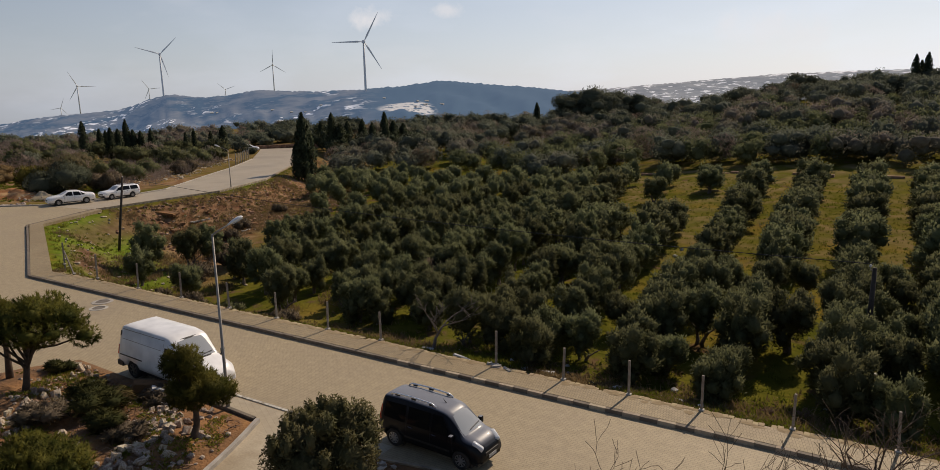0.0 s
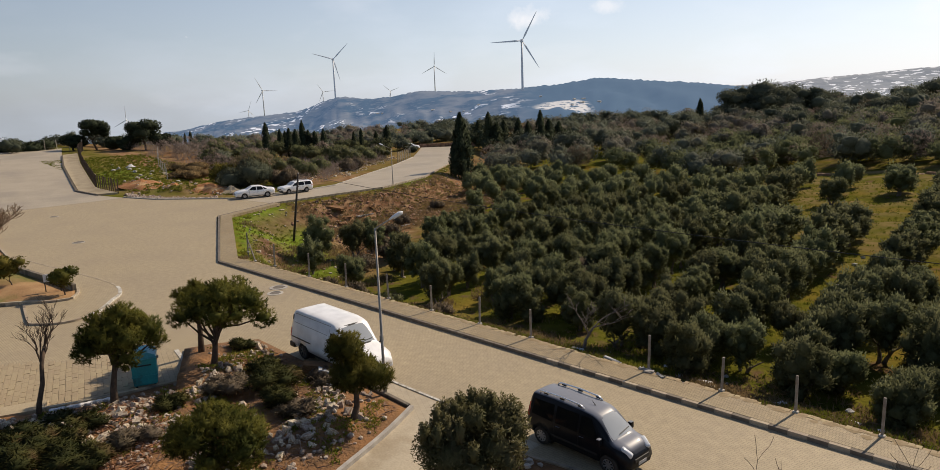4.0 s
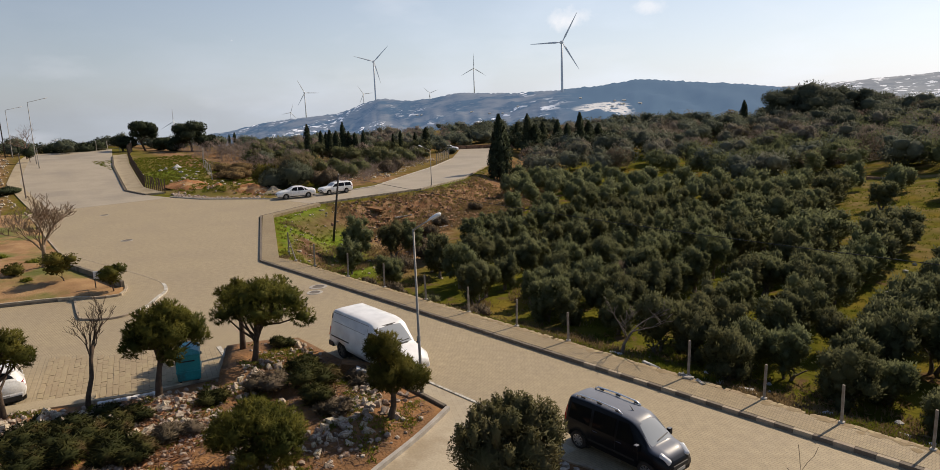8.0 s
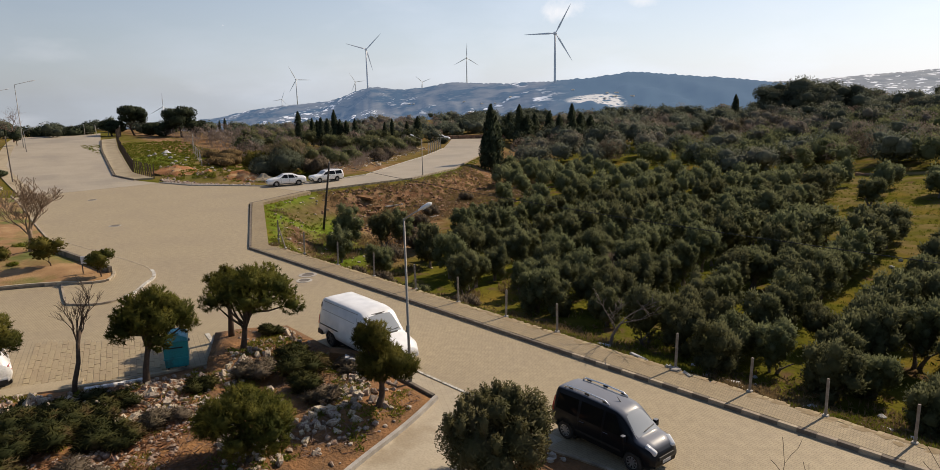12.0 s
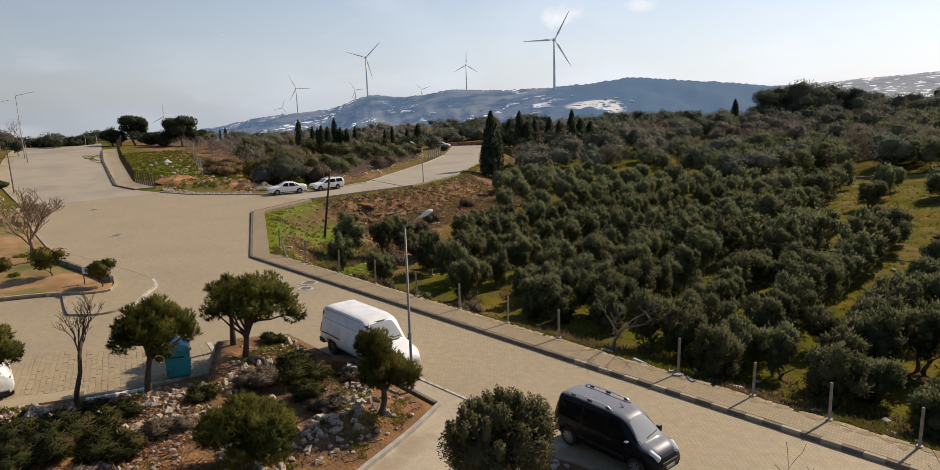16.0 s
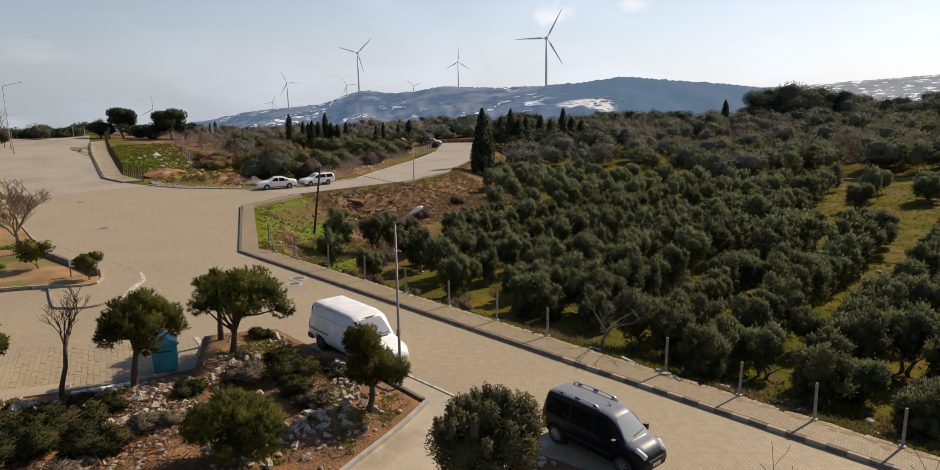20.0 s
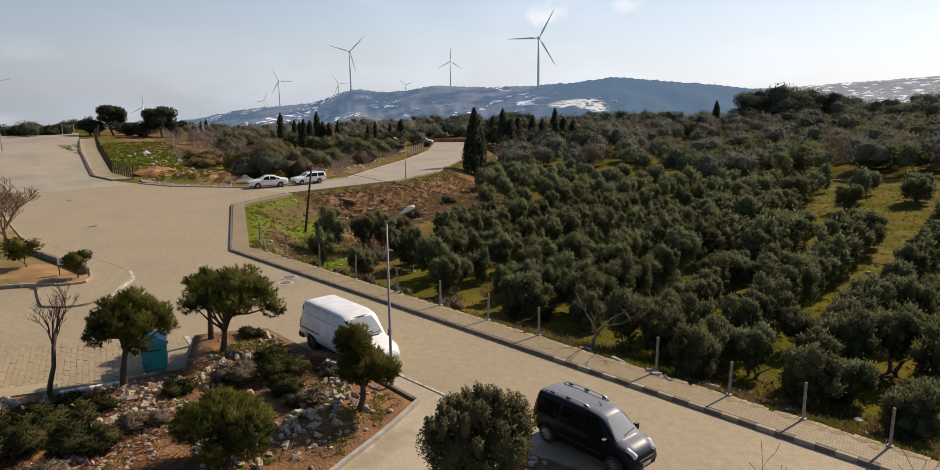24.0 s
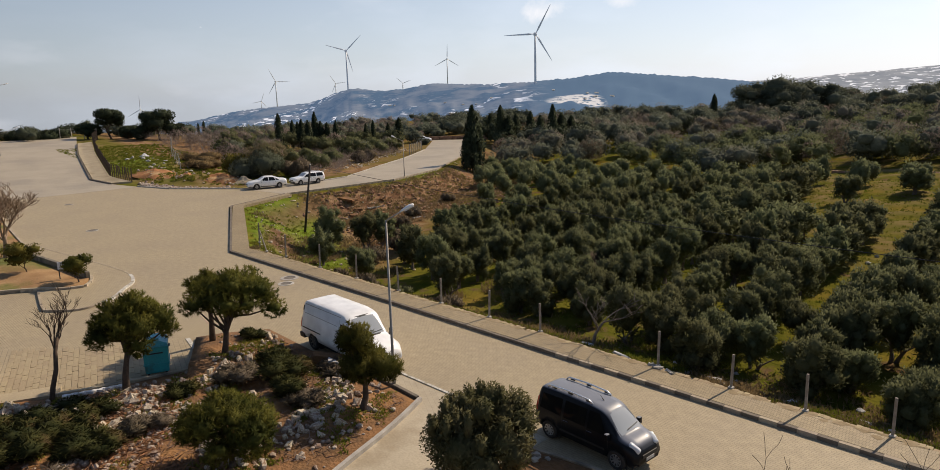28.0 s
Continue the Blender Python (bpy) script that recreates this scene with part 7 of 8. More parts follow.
heap_stones = [(cx + rng.normal(0, 2.2), cy + rng.normal(0, 1.2)) for cx, cy in ((-107.0, 38.2), (-94.5, 42.2), (-98.5, 39.6), (-90.2, 43.6)) for k in range(30)]
rubble("heap_stones", [(x, y, ground_at(x, y) + rng.uniform(0.0, 0.5)) for x, y in heap_stones], 0.16, "pale stones lying on heaps of soil", M_ROCK)
field = [(x, y, ground_at(x, y)) for x, y in zip(rng.uniform(-122, -92, 1100), rng.uniform(56, 92, 1100)) if x < -86 - (y - 56) * 0.72]
rubble("field_rubble", field, 0.17, "pale stones and rubble scattered over the brown field")


def tufts(name, places, long, wide, material, label, blades=9):
    c = np.repeat(np.array(places), blades, 0)
    c = c + rng.normal(0, long * 0.45, c.shape) * np.array([1, 1, 0])
    c[:, 2] += long * 0.3
    v, f = leaf_mesh(rng, c, np.tile([0, 0, 1.0], (len(c), 1)), long, wide, 0.45)
    return tagged(data_part(name, v.tolist(), f.tolist(), material), label, "plants", kind="stuff")


grass = []
while len(grass) < 4200:
    if rng.uniform() < 0.45:
        x, y = rng.uniform(-52, 10), 23.8 + abs(rng.normal(0, 1.6))
    else:
        x, y = rng.uniform(-92, -45), rng.uniform(25, 88)
    e = float(edge_distance(x, y))
    if 0.05 < e < 7 and noise.noise((x * .15, y * .15, 2.0)) > -0.25:
        grass.append((x, y, ground_at(x, y)))
tufts("verge_grass", grass, 0.26, 0.06, M_GRASS, "bright green grass tufts along the footway and bank")
weeds = []
while len(weeds) < 3000:
    x, y = rng.uniform(-92, 8), rng.uniform(25, 88)
    e = float(edge_distance(x, y))
    if 0.6 < e < 15 and noise.noise((x * .12, y * .12, 7.0)) > (-0.3 if x < -56 and y > 42 else 0.05) and (x < -30 or e < 3):
        weeds.append((x, y, ground_at(x, y)))
tufts("dry_weeds", weeds, 0.45, 0.045, M_DRY_WEED, "dry brown weeds and brambles on the bank", 14)
lane = []
while len(lane) < 6000:
    x, y = rng.uniform(-30, 8), rng.uniform(26, 88)
    lane.append((x, y, ground_at(x, y)))
tufts("grove_grass", lane, 0.17, 0.05, M_GRASS, "grass between the olive rows", 6)

# leafless brown scrub on the rough ground
def scrub_twigs(name, places, high, label, count=26, material=M_TWIG):
    c = np.repeat(np.array(places), count, 0)
    size = np.repeat(rng.uniform(0.6, 1.35, len(places)), count)
    out = rng.normal(0, 1, (len(c), 3)) * np.array([1, 1, 0]) * 0.34
    up = rng.uniform(0.1, 1.0, len(c))
    c = c + np.stack([out[:, 0] * high * size * (0.4 + up), out[:, 1] * high * size * (0.4 + up), up * high * size * 0.8], 1)
    v, f = leaf_mesh(rng, c, out * 0.9 + np.array([0, 0, 1.0]), high * 0.42, 0.035, 0.25)
    return tagged(data_part(name, v.tolist(), f.tolist(), material), label, "scrub", kind="stuff")


wild = []
while len(wild) < 150:
    x, y = rng.uniform(-165, -100), rng.uniform(42, 92)
    if y > (46 + (-x - 110) * 0.18 if x < -108 else 55) and x < -90 - (y - 48) * 0.55 and noise.noise((x * .08, y * .08, 4.0)) > -0.2:
        wild.append((x, y, ground_at(x, y)))
scrub_twigs("wild_scrub", wild, 2.1, "grey-brown leafless scrub on rough ground", 80, M_PINK)
sparse = [(x, y, ground_at(x, y)) for x, y in zip(rng.uniform(-118, -87, 320), rng.uniform(53, 88, 320)) if x < -87 - (y - 56) * 0.72]
scrub_twigs("field_scrub", sparse, 1.6, "pale leafless scrub on the stony field", 60, M_PINK)
clumps = []
while len(clumps) < 2600:
    x, y = rng.uniform(-150, -86), rng.uniform(35, 54)
    if y > 35.2 + max(0, x + 100) * 0.6:
        clumps.append((x, y, ground_at(x, y)))
tufts("rough_grass", clumps, 0.3, 0.08, M_GRASS, "rank green grass on the rough mound", 18)
# brambles by the cars
for x, y, w, h, seed, mat, label in [(-93.2, 47.6, 8.5, 4.6, 1, M_DARK_WOOD, "dense dark green thicket behind parked cars"), (-90.6, 52, 4.6, 2.6, 2, M_SCRUB, "dark thicket beside the road"), (-97.0, 47.4, 6.5, 4.2, 3, M_YELLOW_GREEN, "dense olive-green thicket on rough ground"), (-95.6, 49.6, 8.5, 5.8, 4, M_THICKET, "tall tangled evergreen thicket on rough ground"),
                                     (-112, 47.5, 7, 1.5, 6, M_DRY_WEED, "pale brown leafless scrub"), (-101, 72, 5, 2.0, 7, M_SCRUB, "brown scrub near the far fence"), (-24.9, 36.5, 3.0, 2.6, 13, M_SCRUB, "reddish leafless bush in the grove"), (-120, 51, 8, 1.7, 8, M_DRY_WEED, "pale brown leafless scrub"), (-121, 15.2, 6, 1.2, 14, M_CYPRESS, "low dark hedge beside the climbing road")]:
    shrub(x, y, ground_at(x, y), w, h, 130 + seed, label, mat, "thicket", 5000, 0.34, 0.085, False, 0.75)

for k, (x, y, w, h, mat, label) in enumerate([(-47.0, 34.0, 2.4, 1.7, M_SCRUB, "brown leafless bush on the bank"), (-45.0, 36.2, 2.0, 1.4, M_YELLOW_GREEN, "yellow-green bush on the bank"), (-49.4, 38.2, 2.2, 1.4, M_SCRUB, "brown leafless bush on the bank"), (-52.6, 40.6, 2.0, 1.3, M_SCRUB, "brown leafless bush on the bank"),
                                               (-47.6, 40.4, 2.4, 1.8, M_OLIVE, "grey-green bush on the bank"), (-58.0, 46.0, 2.2, 1.2, M_SCRUB, "brown leafless bush on the bank"), (-61.5, 50.5, 2.4, 1.3, M_SCRUB, "brown leafless bush on the bank"), (-44.4, 28.6, 1.8, 1.2, M_SCRUB, "brown leafless bush on the bank"),
                                               (-39.5, 27.8, 2.0, 1.3, M_SCRUB, "brown leafless bush on the bank"), (-35.0, 27.2, 1.8, 1.2, M_OLIVE, "grey-green bush on the bank"), (-30.0, 27.0, 2.0, 1.1, M_SCRUB, "brown leafless bush on the bank"), (-66.0, 60.0, 2.2, 1.2, M_SCRUB, "brown leafless bush on the bank")]):
    shrub(x, y, ground_at(x, y), w, h, 160 + k, label, mat, "bank_bush", 1500, 0.26, 0.05, False)

# ---------------------------------------------------------------- fences
def wire_fence(name, line, step, high, label, material=M_RUST, wires=4, lift=0.0):
    t = thing(name, Matrix.Identity(4), label, "fence")
    bm = bmesh.new()
    box(bm, (0, 0, high / 2), (0.12, 0.12, high + 0.3), bevel=0.015)
    me = mesh_of(bm, "post", material)
    spots = along(line, step)
    for x, y, turn in spots:
        o = new("post", me)
        o.parent = t
        o.matrix_basis = pose(x, y, land_at(x, y) + lift, rng.uniform(-3, 3), rng.uniform(-3, 3), math.degrees(turn))
    for k in range(wires):
        bm = bmesh.new()
        tube(bm, [(x, y, land_at(x, y) + lift + high * (0.25 + 0.7 * k / max(1, wires - 1))) for x, y, turn in spots], 0.02, 4)
        part("wire", bm, material, t)
    return t


wire_fence("roadside_fence", [(-104.2, 33.8), (-111, 33.2), (-141.5, 40.2), (-158, 44.6), (-170, 49)], 0.7, 1.8, "rusty close-set fence beside the climbing road", M_BARK, 1)
wire_fence("mesh_fence", [(-103.2, 84.4), (-109.8, 93.4)], 1.7, 1.9, "pale mesh fence beside the far road", M_STEEL, 7)
wire_fence("crest_fence", [(-170, 49), (-185, 44), (-198, 38)], 4.5, 2.2, "concrete-post fence on the crest", M_CONCRETE, 2)
wire_fence("field_fence", [(-112, 44), (-128, 49), (-146, 56)], 4.0, 1.7, "sparse wire fence on the rough ground", M_CONCRETE, 2)

# ---------------------------------------------------------------- cypresses, woods
cypress_forms = []
for form in range(3):
    r2 = np.random.default_rng(150 + form)
    n = 1500
    u = r2.uniform(0, 1, n) ** 0.8
    prof = np.interp(u, [0, 0.08, 0.3, 0.6, 0.82, 0.93, 1.0], [0.5, 0.85, 1.0, 0.92, 0.62, 0.3, 0.05])
    a = r2.uniform(0, math.tau, n)
    bulge = 1 + 0.25 * np.sin(a * 3 + u * 14 + form) * r2.uniform(0.3, 1, n)
    rr = prof * r2.uniform(0.7, 1.12, n) * bulge
    c = np.stack([np.cos(a) * rr, np.sin(a) * rr, 0.5 + u * 9.5], 1)
    d = np.stack([np.cos(a) * .35, np.sin(a) * .35, np.full(n, 1.0)], 1)
    cores = [core(r2, (0, 0, 0.5 + 9.5 * h, w, w, 1.9), 0.82, 0.15) for h, w in ((0.14, 0.8), (0.32, 0.9), (0.5, 0.88), (0.66, 0.74), (0.8, 0.5))]
    bm = bmesh.new()
    tube(bm, [(0, 0, -0.4), (0, 0, 2.0), (0, 0, 8.0)], [0.18, 0.15, 0.04], 6)
    cypress_forms.append((plain_mesh("crown", [leaf_mesh(r2, c, d, 0.5, 0.16, 0.25, d * np.array([1, 1, 0.2]))] + cores, M_CYPRESS), mesh_of(bm, "trunk", M_BARK)))


def polar(azimuth, distance):
    return math.sin(radians(azimuth)) * distance, math.cos(radians(azimuth)) * distance


def cypress(azimuth, distance, tip, slim=1.0, k=0):
    """A cypress at a bearing, tall enough that its tip shows at the elevation given."""
    x, y = polar(azimuth, distance)
    z = ground_at(x, y)
    high = (EYE[2] + math.tan(radians(tip)) * distance - z) / 10.0
    t = thing("cypress", pose(x, y, z, 0, 0, k * 77) @ Matrix.Diagonal((high * slim * (1.35 if k else 1.0), high * slim * (1.35 if k else 1.0), high, 1)), "tall slender dark-green cypress", "tree", "cypresses")
    for nm, me in (("crown", cypress_forms[k % 3][0]), ("trunk", cypress_forms[k % 3][1])):
        o = new(nm, me)
        o.parent = t


for k, (a, d, tip, slim) in enumerate([(-45.5, 114, -1.0, 1.1), (-43.15, 150, -1.05, 0.8), (-38.9, 150, -1.05, 0.8), (-41.9, 152, -1.75, 1.0), (-40.7, 156, -1.6, 0.95), (-39.9, 152, -1.9, 1.0), (-44.0, 158, -1.7, 1.1), (-61.06, 146, -1.2, 0.8), (-58.25, 150, -1.15, 0.7), (-46.0, 113, -3.3, 1.15), (-45.05, 115, -2.2, 0.95), (-42.5, 150, -1.9, 1.5), (-38.2, 152, -1.8, 1.3), (-37.4, 155, -2.0, 1.4), (-60.0, 150, -1.75, 0.8),
                                       (-59.3, 148, -1.7, 0.9), (-59.6, 152, -1.9, 0.95), (-58.8, 146, -1.8, 0.9), (-57.8, 150, -1.9, 1.0), (-57.3, 150, -2.0, 0.9), (-56.6, 150, -1.85, 0.8), (-53.6, 160, -1.95, 0.7), (-54.2, 160, -2.2, 0.8), (-51.5, 160, -1.8, 1.1), (-52.4, 162, -2.2, 0.9),
                                       (0.4, 188, 2.3, 0.8), (1.1, 188, 2.4, 0.8), (0.75, 190, 1.9, 1.0), (-26.4, 178, -0.55, 0.9), (-67.0, 180, -1.7, 0.7), (-67.6, 190, -2.0, 0.7), (-81.0, 185, -1.7, 0.7), (-66.6, 192, -1.55, 0.8)]):
    cypress(a, d, tip, slim, k)


def wood_tree(rng, x, y, wide, high, pieces, leaves=130, size=0.75, low=0.12, twiggy=False):
    z = ground_at(x, y)
    lobes = [(a + x, b + y, c + z, d, e, g) for a, b, c, d, e, g in crown_lobes(rng, wide, high * low, high, 5, 0.8)]
    p, n = lobes_cloud(rng, lobes, leaves)
    pieces.append(leaf_mesh(rng, p, n * .6 + np.array([0, 0, .4]), size, size * (0.12 if twiggy else 0.42), 0.6, n))
    if not twiggy:
        pieces += [core(rng, lo, 0.62, 0.35) for lo in lobes]


def wood(name, count, region, label, material, wide=(4, 7), high=(3.5, 6), seed=1, leaves=600, size=0.36, twiggy=False):
    rng = np.random.default_rng(seed)
    pieces, made, tries = [], 0, 0
    while made < count and tries < count * 60:
        tries += 1
        spot = region(rng)
        if spot is None:
            continue
        x, y = spot
        wood_tree(rng, x, y, rng.uniform(*wide), rng.uniform(*high), pieces, leaves, size, twiggy=twiggy)
        made += 1
    o = new(name, plain_mesh(name, pieces, material))
    return tagged(o, label, "trees", kind="stuff")


def hill_spot(rng):
    a, d = rng.uniform(-44, 12), rng.uniform(100, 215)
    x, y = polar(a, d)
    edge = 93 - max(0, -30 - x) * 0.12
    return (x, y) if y > edge and edge_distance(x, y) > 4 else None


def clearing(x, y):
    return noise.noise((x * 0.03, y * 0.03, 4.0))


wood("hill_olives", 300, lambda r: (lambda s: s if s and s[1] < 150 and s[0] > -60 and clearing(*s) > -0.3 else None)(hill_spot(r)), "grey-green trees on the far hillside", M_OLIVE, (3.5, 5.5), (3, 4.6), 201, 520, 0.3)
wood("hill_wood", 330, lambda r: (lambda s: s if s and clearing(*s) > -0.42 else None)(hill_spot(r)), "mixed olive-green wood on the hillside", M_WOOD, (4.5, 8), (3.4, 5.6), 202)
wood("hill_evergreens", 190, lambda r: (lambda s: s if s and s[1] > 110 and noise.noise((s[0] * .05, s[1] * .05, 9.0)) > 0.05 else None)(hill_spot(r)), "dark evergreen trees on the hillside", M_DARK_WOOD, (4, 7.5), (3.5, 6), 208)
wood("hill_bare_trees", 55, lambda r: (lambda s: s if s and noise.noise((s[0] * .05, s[1] * .05, 15.0)) > -0.05 else None)(hill_spot(r)), "pale pinkish-brown leafless trees on the hillside", M_PINK, (4.5, 7.5), (3.5, 5.5), 209, 1100, 0.4, True)
wood("hill_scrub", 36, lambda r: (lambda s: s if s and s[0] < -10 and clearing(*s) < 0.25 else None)(hill_spot(r)), "leafless brown trees among the wood", M_SCRUB, (4, 6.5), (3, 5), 203, 800, 0.5, True)


def between_spot(rng):
    a, d = rng.uniform(-66, -44.5), rng.uniform(132, 215)
    if a < -58 and d < 150 and rng.uniform() < 0.7:
        return None
    x, y = polar(a, d)
    # left of the far road, and behind the rough ground
    road_x = float(np.interp(y, [40, 56, 76, 96, 119, 138], [-84, -87, -100, -112, -126, -138]))
    return (x, y) if x < road_x - 5 or y > 150 else None


wood("roadside_wood", 42, between_spot, "olive-green trees behind the far road", M_WOOD, (3.5, 6), (2.2, 3.5), 204)
wood("scrub_trees", 34, lambda r: (lambda s: s if s[1] > 50 + (-s[0] - 110) * 0.2 else None)(polar(r.uniform(-71, -61), r.uniform(122, 168))), "pale leafless small trees on the rough ground", M_PINK, (3, 5), (2.4, 4.0), 211, 500, 0.5, True)
wood("field_olives", 9, lambda r: (lambda s: s if s[0] < -90 - (s[1] - 56) * 0.72 else None)((r.uniform(-122, -93), r.uniform(58, 92))), "grey-green olive trees on the stony field", M_OLIVE, (3.2, 4.6), (2.8, 3.8), 214, 900, 0.28)
wood("roadside_bare_trees", 34, between_spot, "pale brown leafless trees behind the far road", M_PINK, (3.5, 6), (2.2, 3.6), 210, 700, 0.5, True)
wood("ridge_wood", 110, lambda r: (lambda s: s if s[0] < -112 else None)(polar(r.uniform(-64, -45), r.uniform(172, 226))), "mixed low wood on the rise beyond the far road", M_WOOD, (4, 7), (2.2, 3.8), 212)
wood("road_end_wood", 60, lambda r: polar(r.uniform(-48, -41), r.uniform(182, 218)), "dark trees beyond the far road", M_DARK_WOOD, (4, 7), (2.8, 4.4), 207)
wood("conifer_belt", 34, lambda r: polar(r.uniform(-44.4, -35.5), r.uniform(146, 166)), "dark evergreen belt at the upper edge of the grove", M_CYPRESS, (3.5, 6), (4.0, 6.2), 213)
wood("roadside_olives", 62, lambda r: (lambda s: s if s and math.hypot(*s) < 165 and math.hypot(s[0] + 122, s[1] - 104) > 6.5 else None)(between_spot(r)), "open grey-green olive trees behind the fence", M_OLIVE, (3.2, 5), (2.6, 3.6), 205, 300, 0.38)


def left_spot(rng):
    a, d = rng.uniform(-92, -64), rng.uniform(178, 225)
    x, y = polar(a, d)
    return (x, y) if not (12 < y - (-x - 150) * 0.25 - 20 < 24 and x > -186) else None


wood("crest_wood", 46, left_spot, "low dark trees along the crest", M_DARK_WOOD, (4, 7), (2.2, 3.6), 206)


def big_pine(azimuth, distance, tip, wide, seed, low=0.3, label="broad dark umbrella pine on the skyline", material=M_CYPRESS):
    rng = np.random.default_rng(seed)
    x, y = polar(azimuth, distance)
    z = ground_at(x, y)
    high = EYE[2] + math.tan(radians(tip)) * distance - z
    t = thing("umbrella_pine", pose(x, y, z), label, "tree", "skyline pines")
    lobes = crown_lobes(rng, wide, high * low, high, 10, 0.6)
    p, d = lobes_cloud(rng, lobes, 3200)
    o = new("crown", plain_mesh("crown", [leaf_mesh(rng, p, d * .6 + np.array([0, 0, .4]), 0.42, 0.17, 0.6, d)] + [core(rng, lo, 0.74, 0.3) for lo in lobes], material))
    o.parent = t
    bm = bmesh.new()
    limb_tree(bm, rng, (0, 0, -0.3), high * 0.9, 0.3, 0.6, 2, 1, 6)
    part("trunk", bm, M_BARK, t, "", True)
    return t


for k, (a, d, tip, w) in enumerate([(-22.1, 176, 0.72, 13), (-24.0, 174, 0.25, 10), (-20.2, 178, 0.5, 12), (-18.4, 180, 0.15, 10), (-21.2, 172, 0.3, 11), (-6.6, 186, 1.25, 9), (-8.2, 184, 0.5, 9), (-5.2, 186, 0.7, 8), (-2.3, 188, 1.2, 7), (-0.6, 186, 0.9, 8), (1.5, 186, 1.3, 8), (-14.0, 150, -1.0, 7), (-3.6, 184, 0.6, 9), (3.2, 184, 1.2, 9), (-10.6, 182, 0.1, 9)]):
    big_pine(a, d, tip, w, 220 + k, 0.15, "broad dark evergreen tree on the hill", M_DARK_WOOD)
for k, (a, d, tip, w, low) in enumerate([(-73.0, 178, -0.42, 6.8, 0.38), (-74.5, 180, -1.3, 6, 0.2), (-71.9, 176, -1.75, 4.5, 0.1), (-69.8, 170, -0.68, 7.2, 0.4), (-70.9, 172, -1.75, 5, 0.1), (-68.8, 170, -1.6, 5, 0.2), (-77.0, 190, -1.9, 8, 0.2), (-78.5, 192, -2.0, 8, 0.2)]):
    big_pine(a, d, tip, w, 250 + k, low, material=M_CYPRESS)
t = bare_tree(-166.0, 27.6, 3.2, 7.6, 0.16, 36, "leafless pale tree near the crest", 0.75, 4, 4, 0.3, size=1.25)
t = thing("topiary_tree", pose(-157.2, 26.5, 2.9), "small tree clipped into a dark ball", "tree")
r3 = np.random.default_rng(300)
p, d = lobes_cloud(r3, [(0, 0, 2.1, 1.1, 1.1, 1.0)], 700)
o = new("crown", plain_mesh("crown", [leaf_mesh(r3, p, d, .25, .12, .5, d), core(r3, (0, 0, 2.1, 1.1, 1.1, 1.0), .85, .08)], M_CYPRESS))
o.parent = t
bm = bmesh.new()
tube(bm, [(0, 0, -.2), (0, 0, 1.4)], [.08, .06], 6)
part("trunk", bm, M_BARK, t)

# walls of dry stone and pale sheds at the grove's far edge
bm = bmesh.new()
for k in range(26):
    x = -46 + k * 2.4
    if k % 4 in (1, 2):
        continue
    box(bm, (x, 93.5 + 0.6 * math.sin(k), ground_at(x, 93.5) - 0.05), (2.3, 0.6, 0.5 + 0.2 * math.sin(k * 2.1)), Matrix.Rotation(0.1 * math.sin(k), 4, "Z"), 0.05)
tagged(part("dry_stone_wall", bm, M_RED_STONE), "low grey dry-stone wall at the far edge of the grove", "wall", kind="structure")


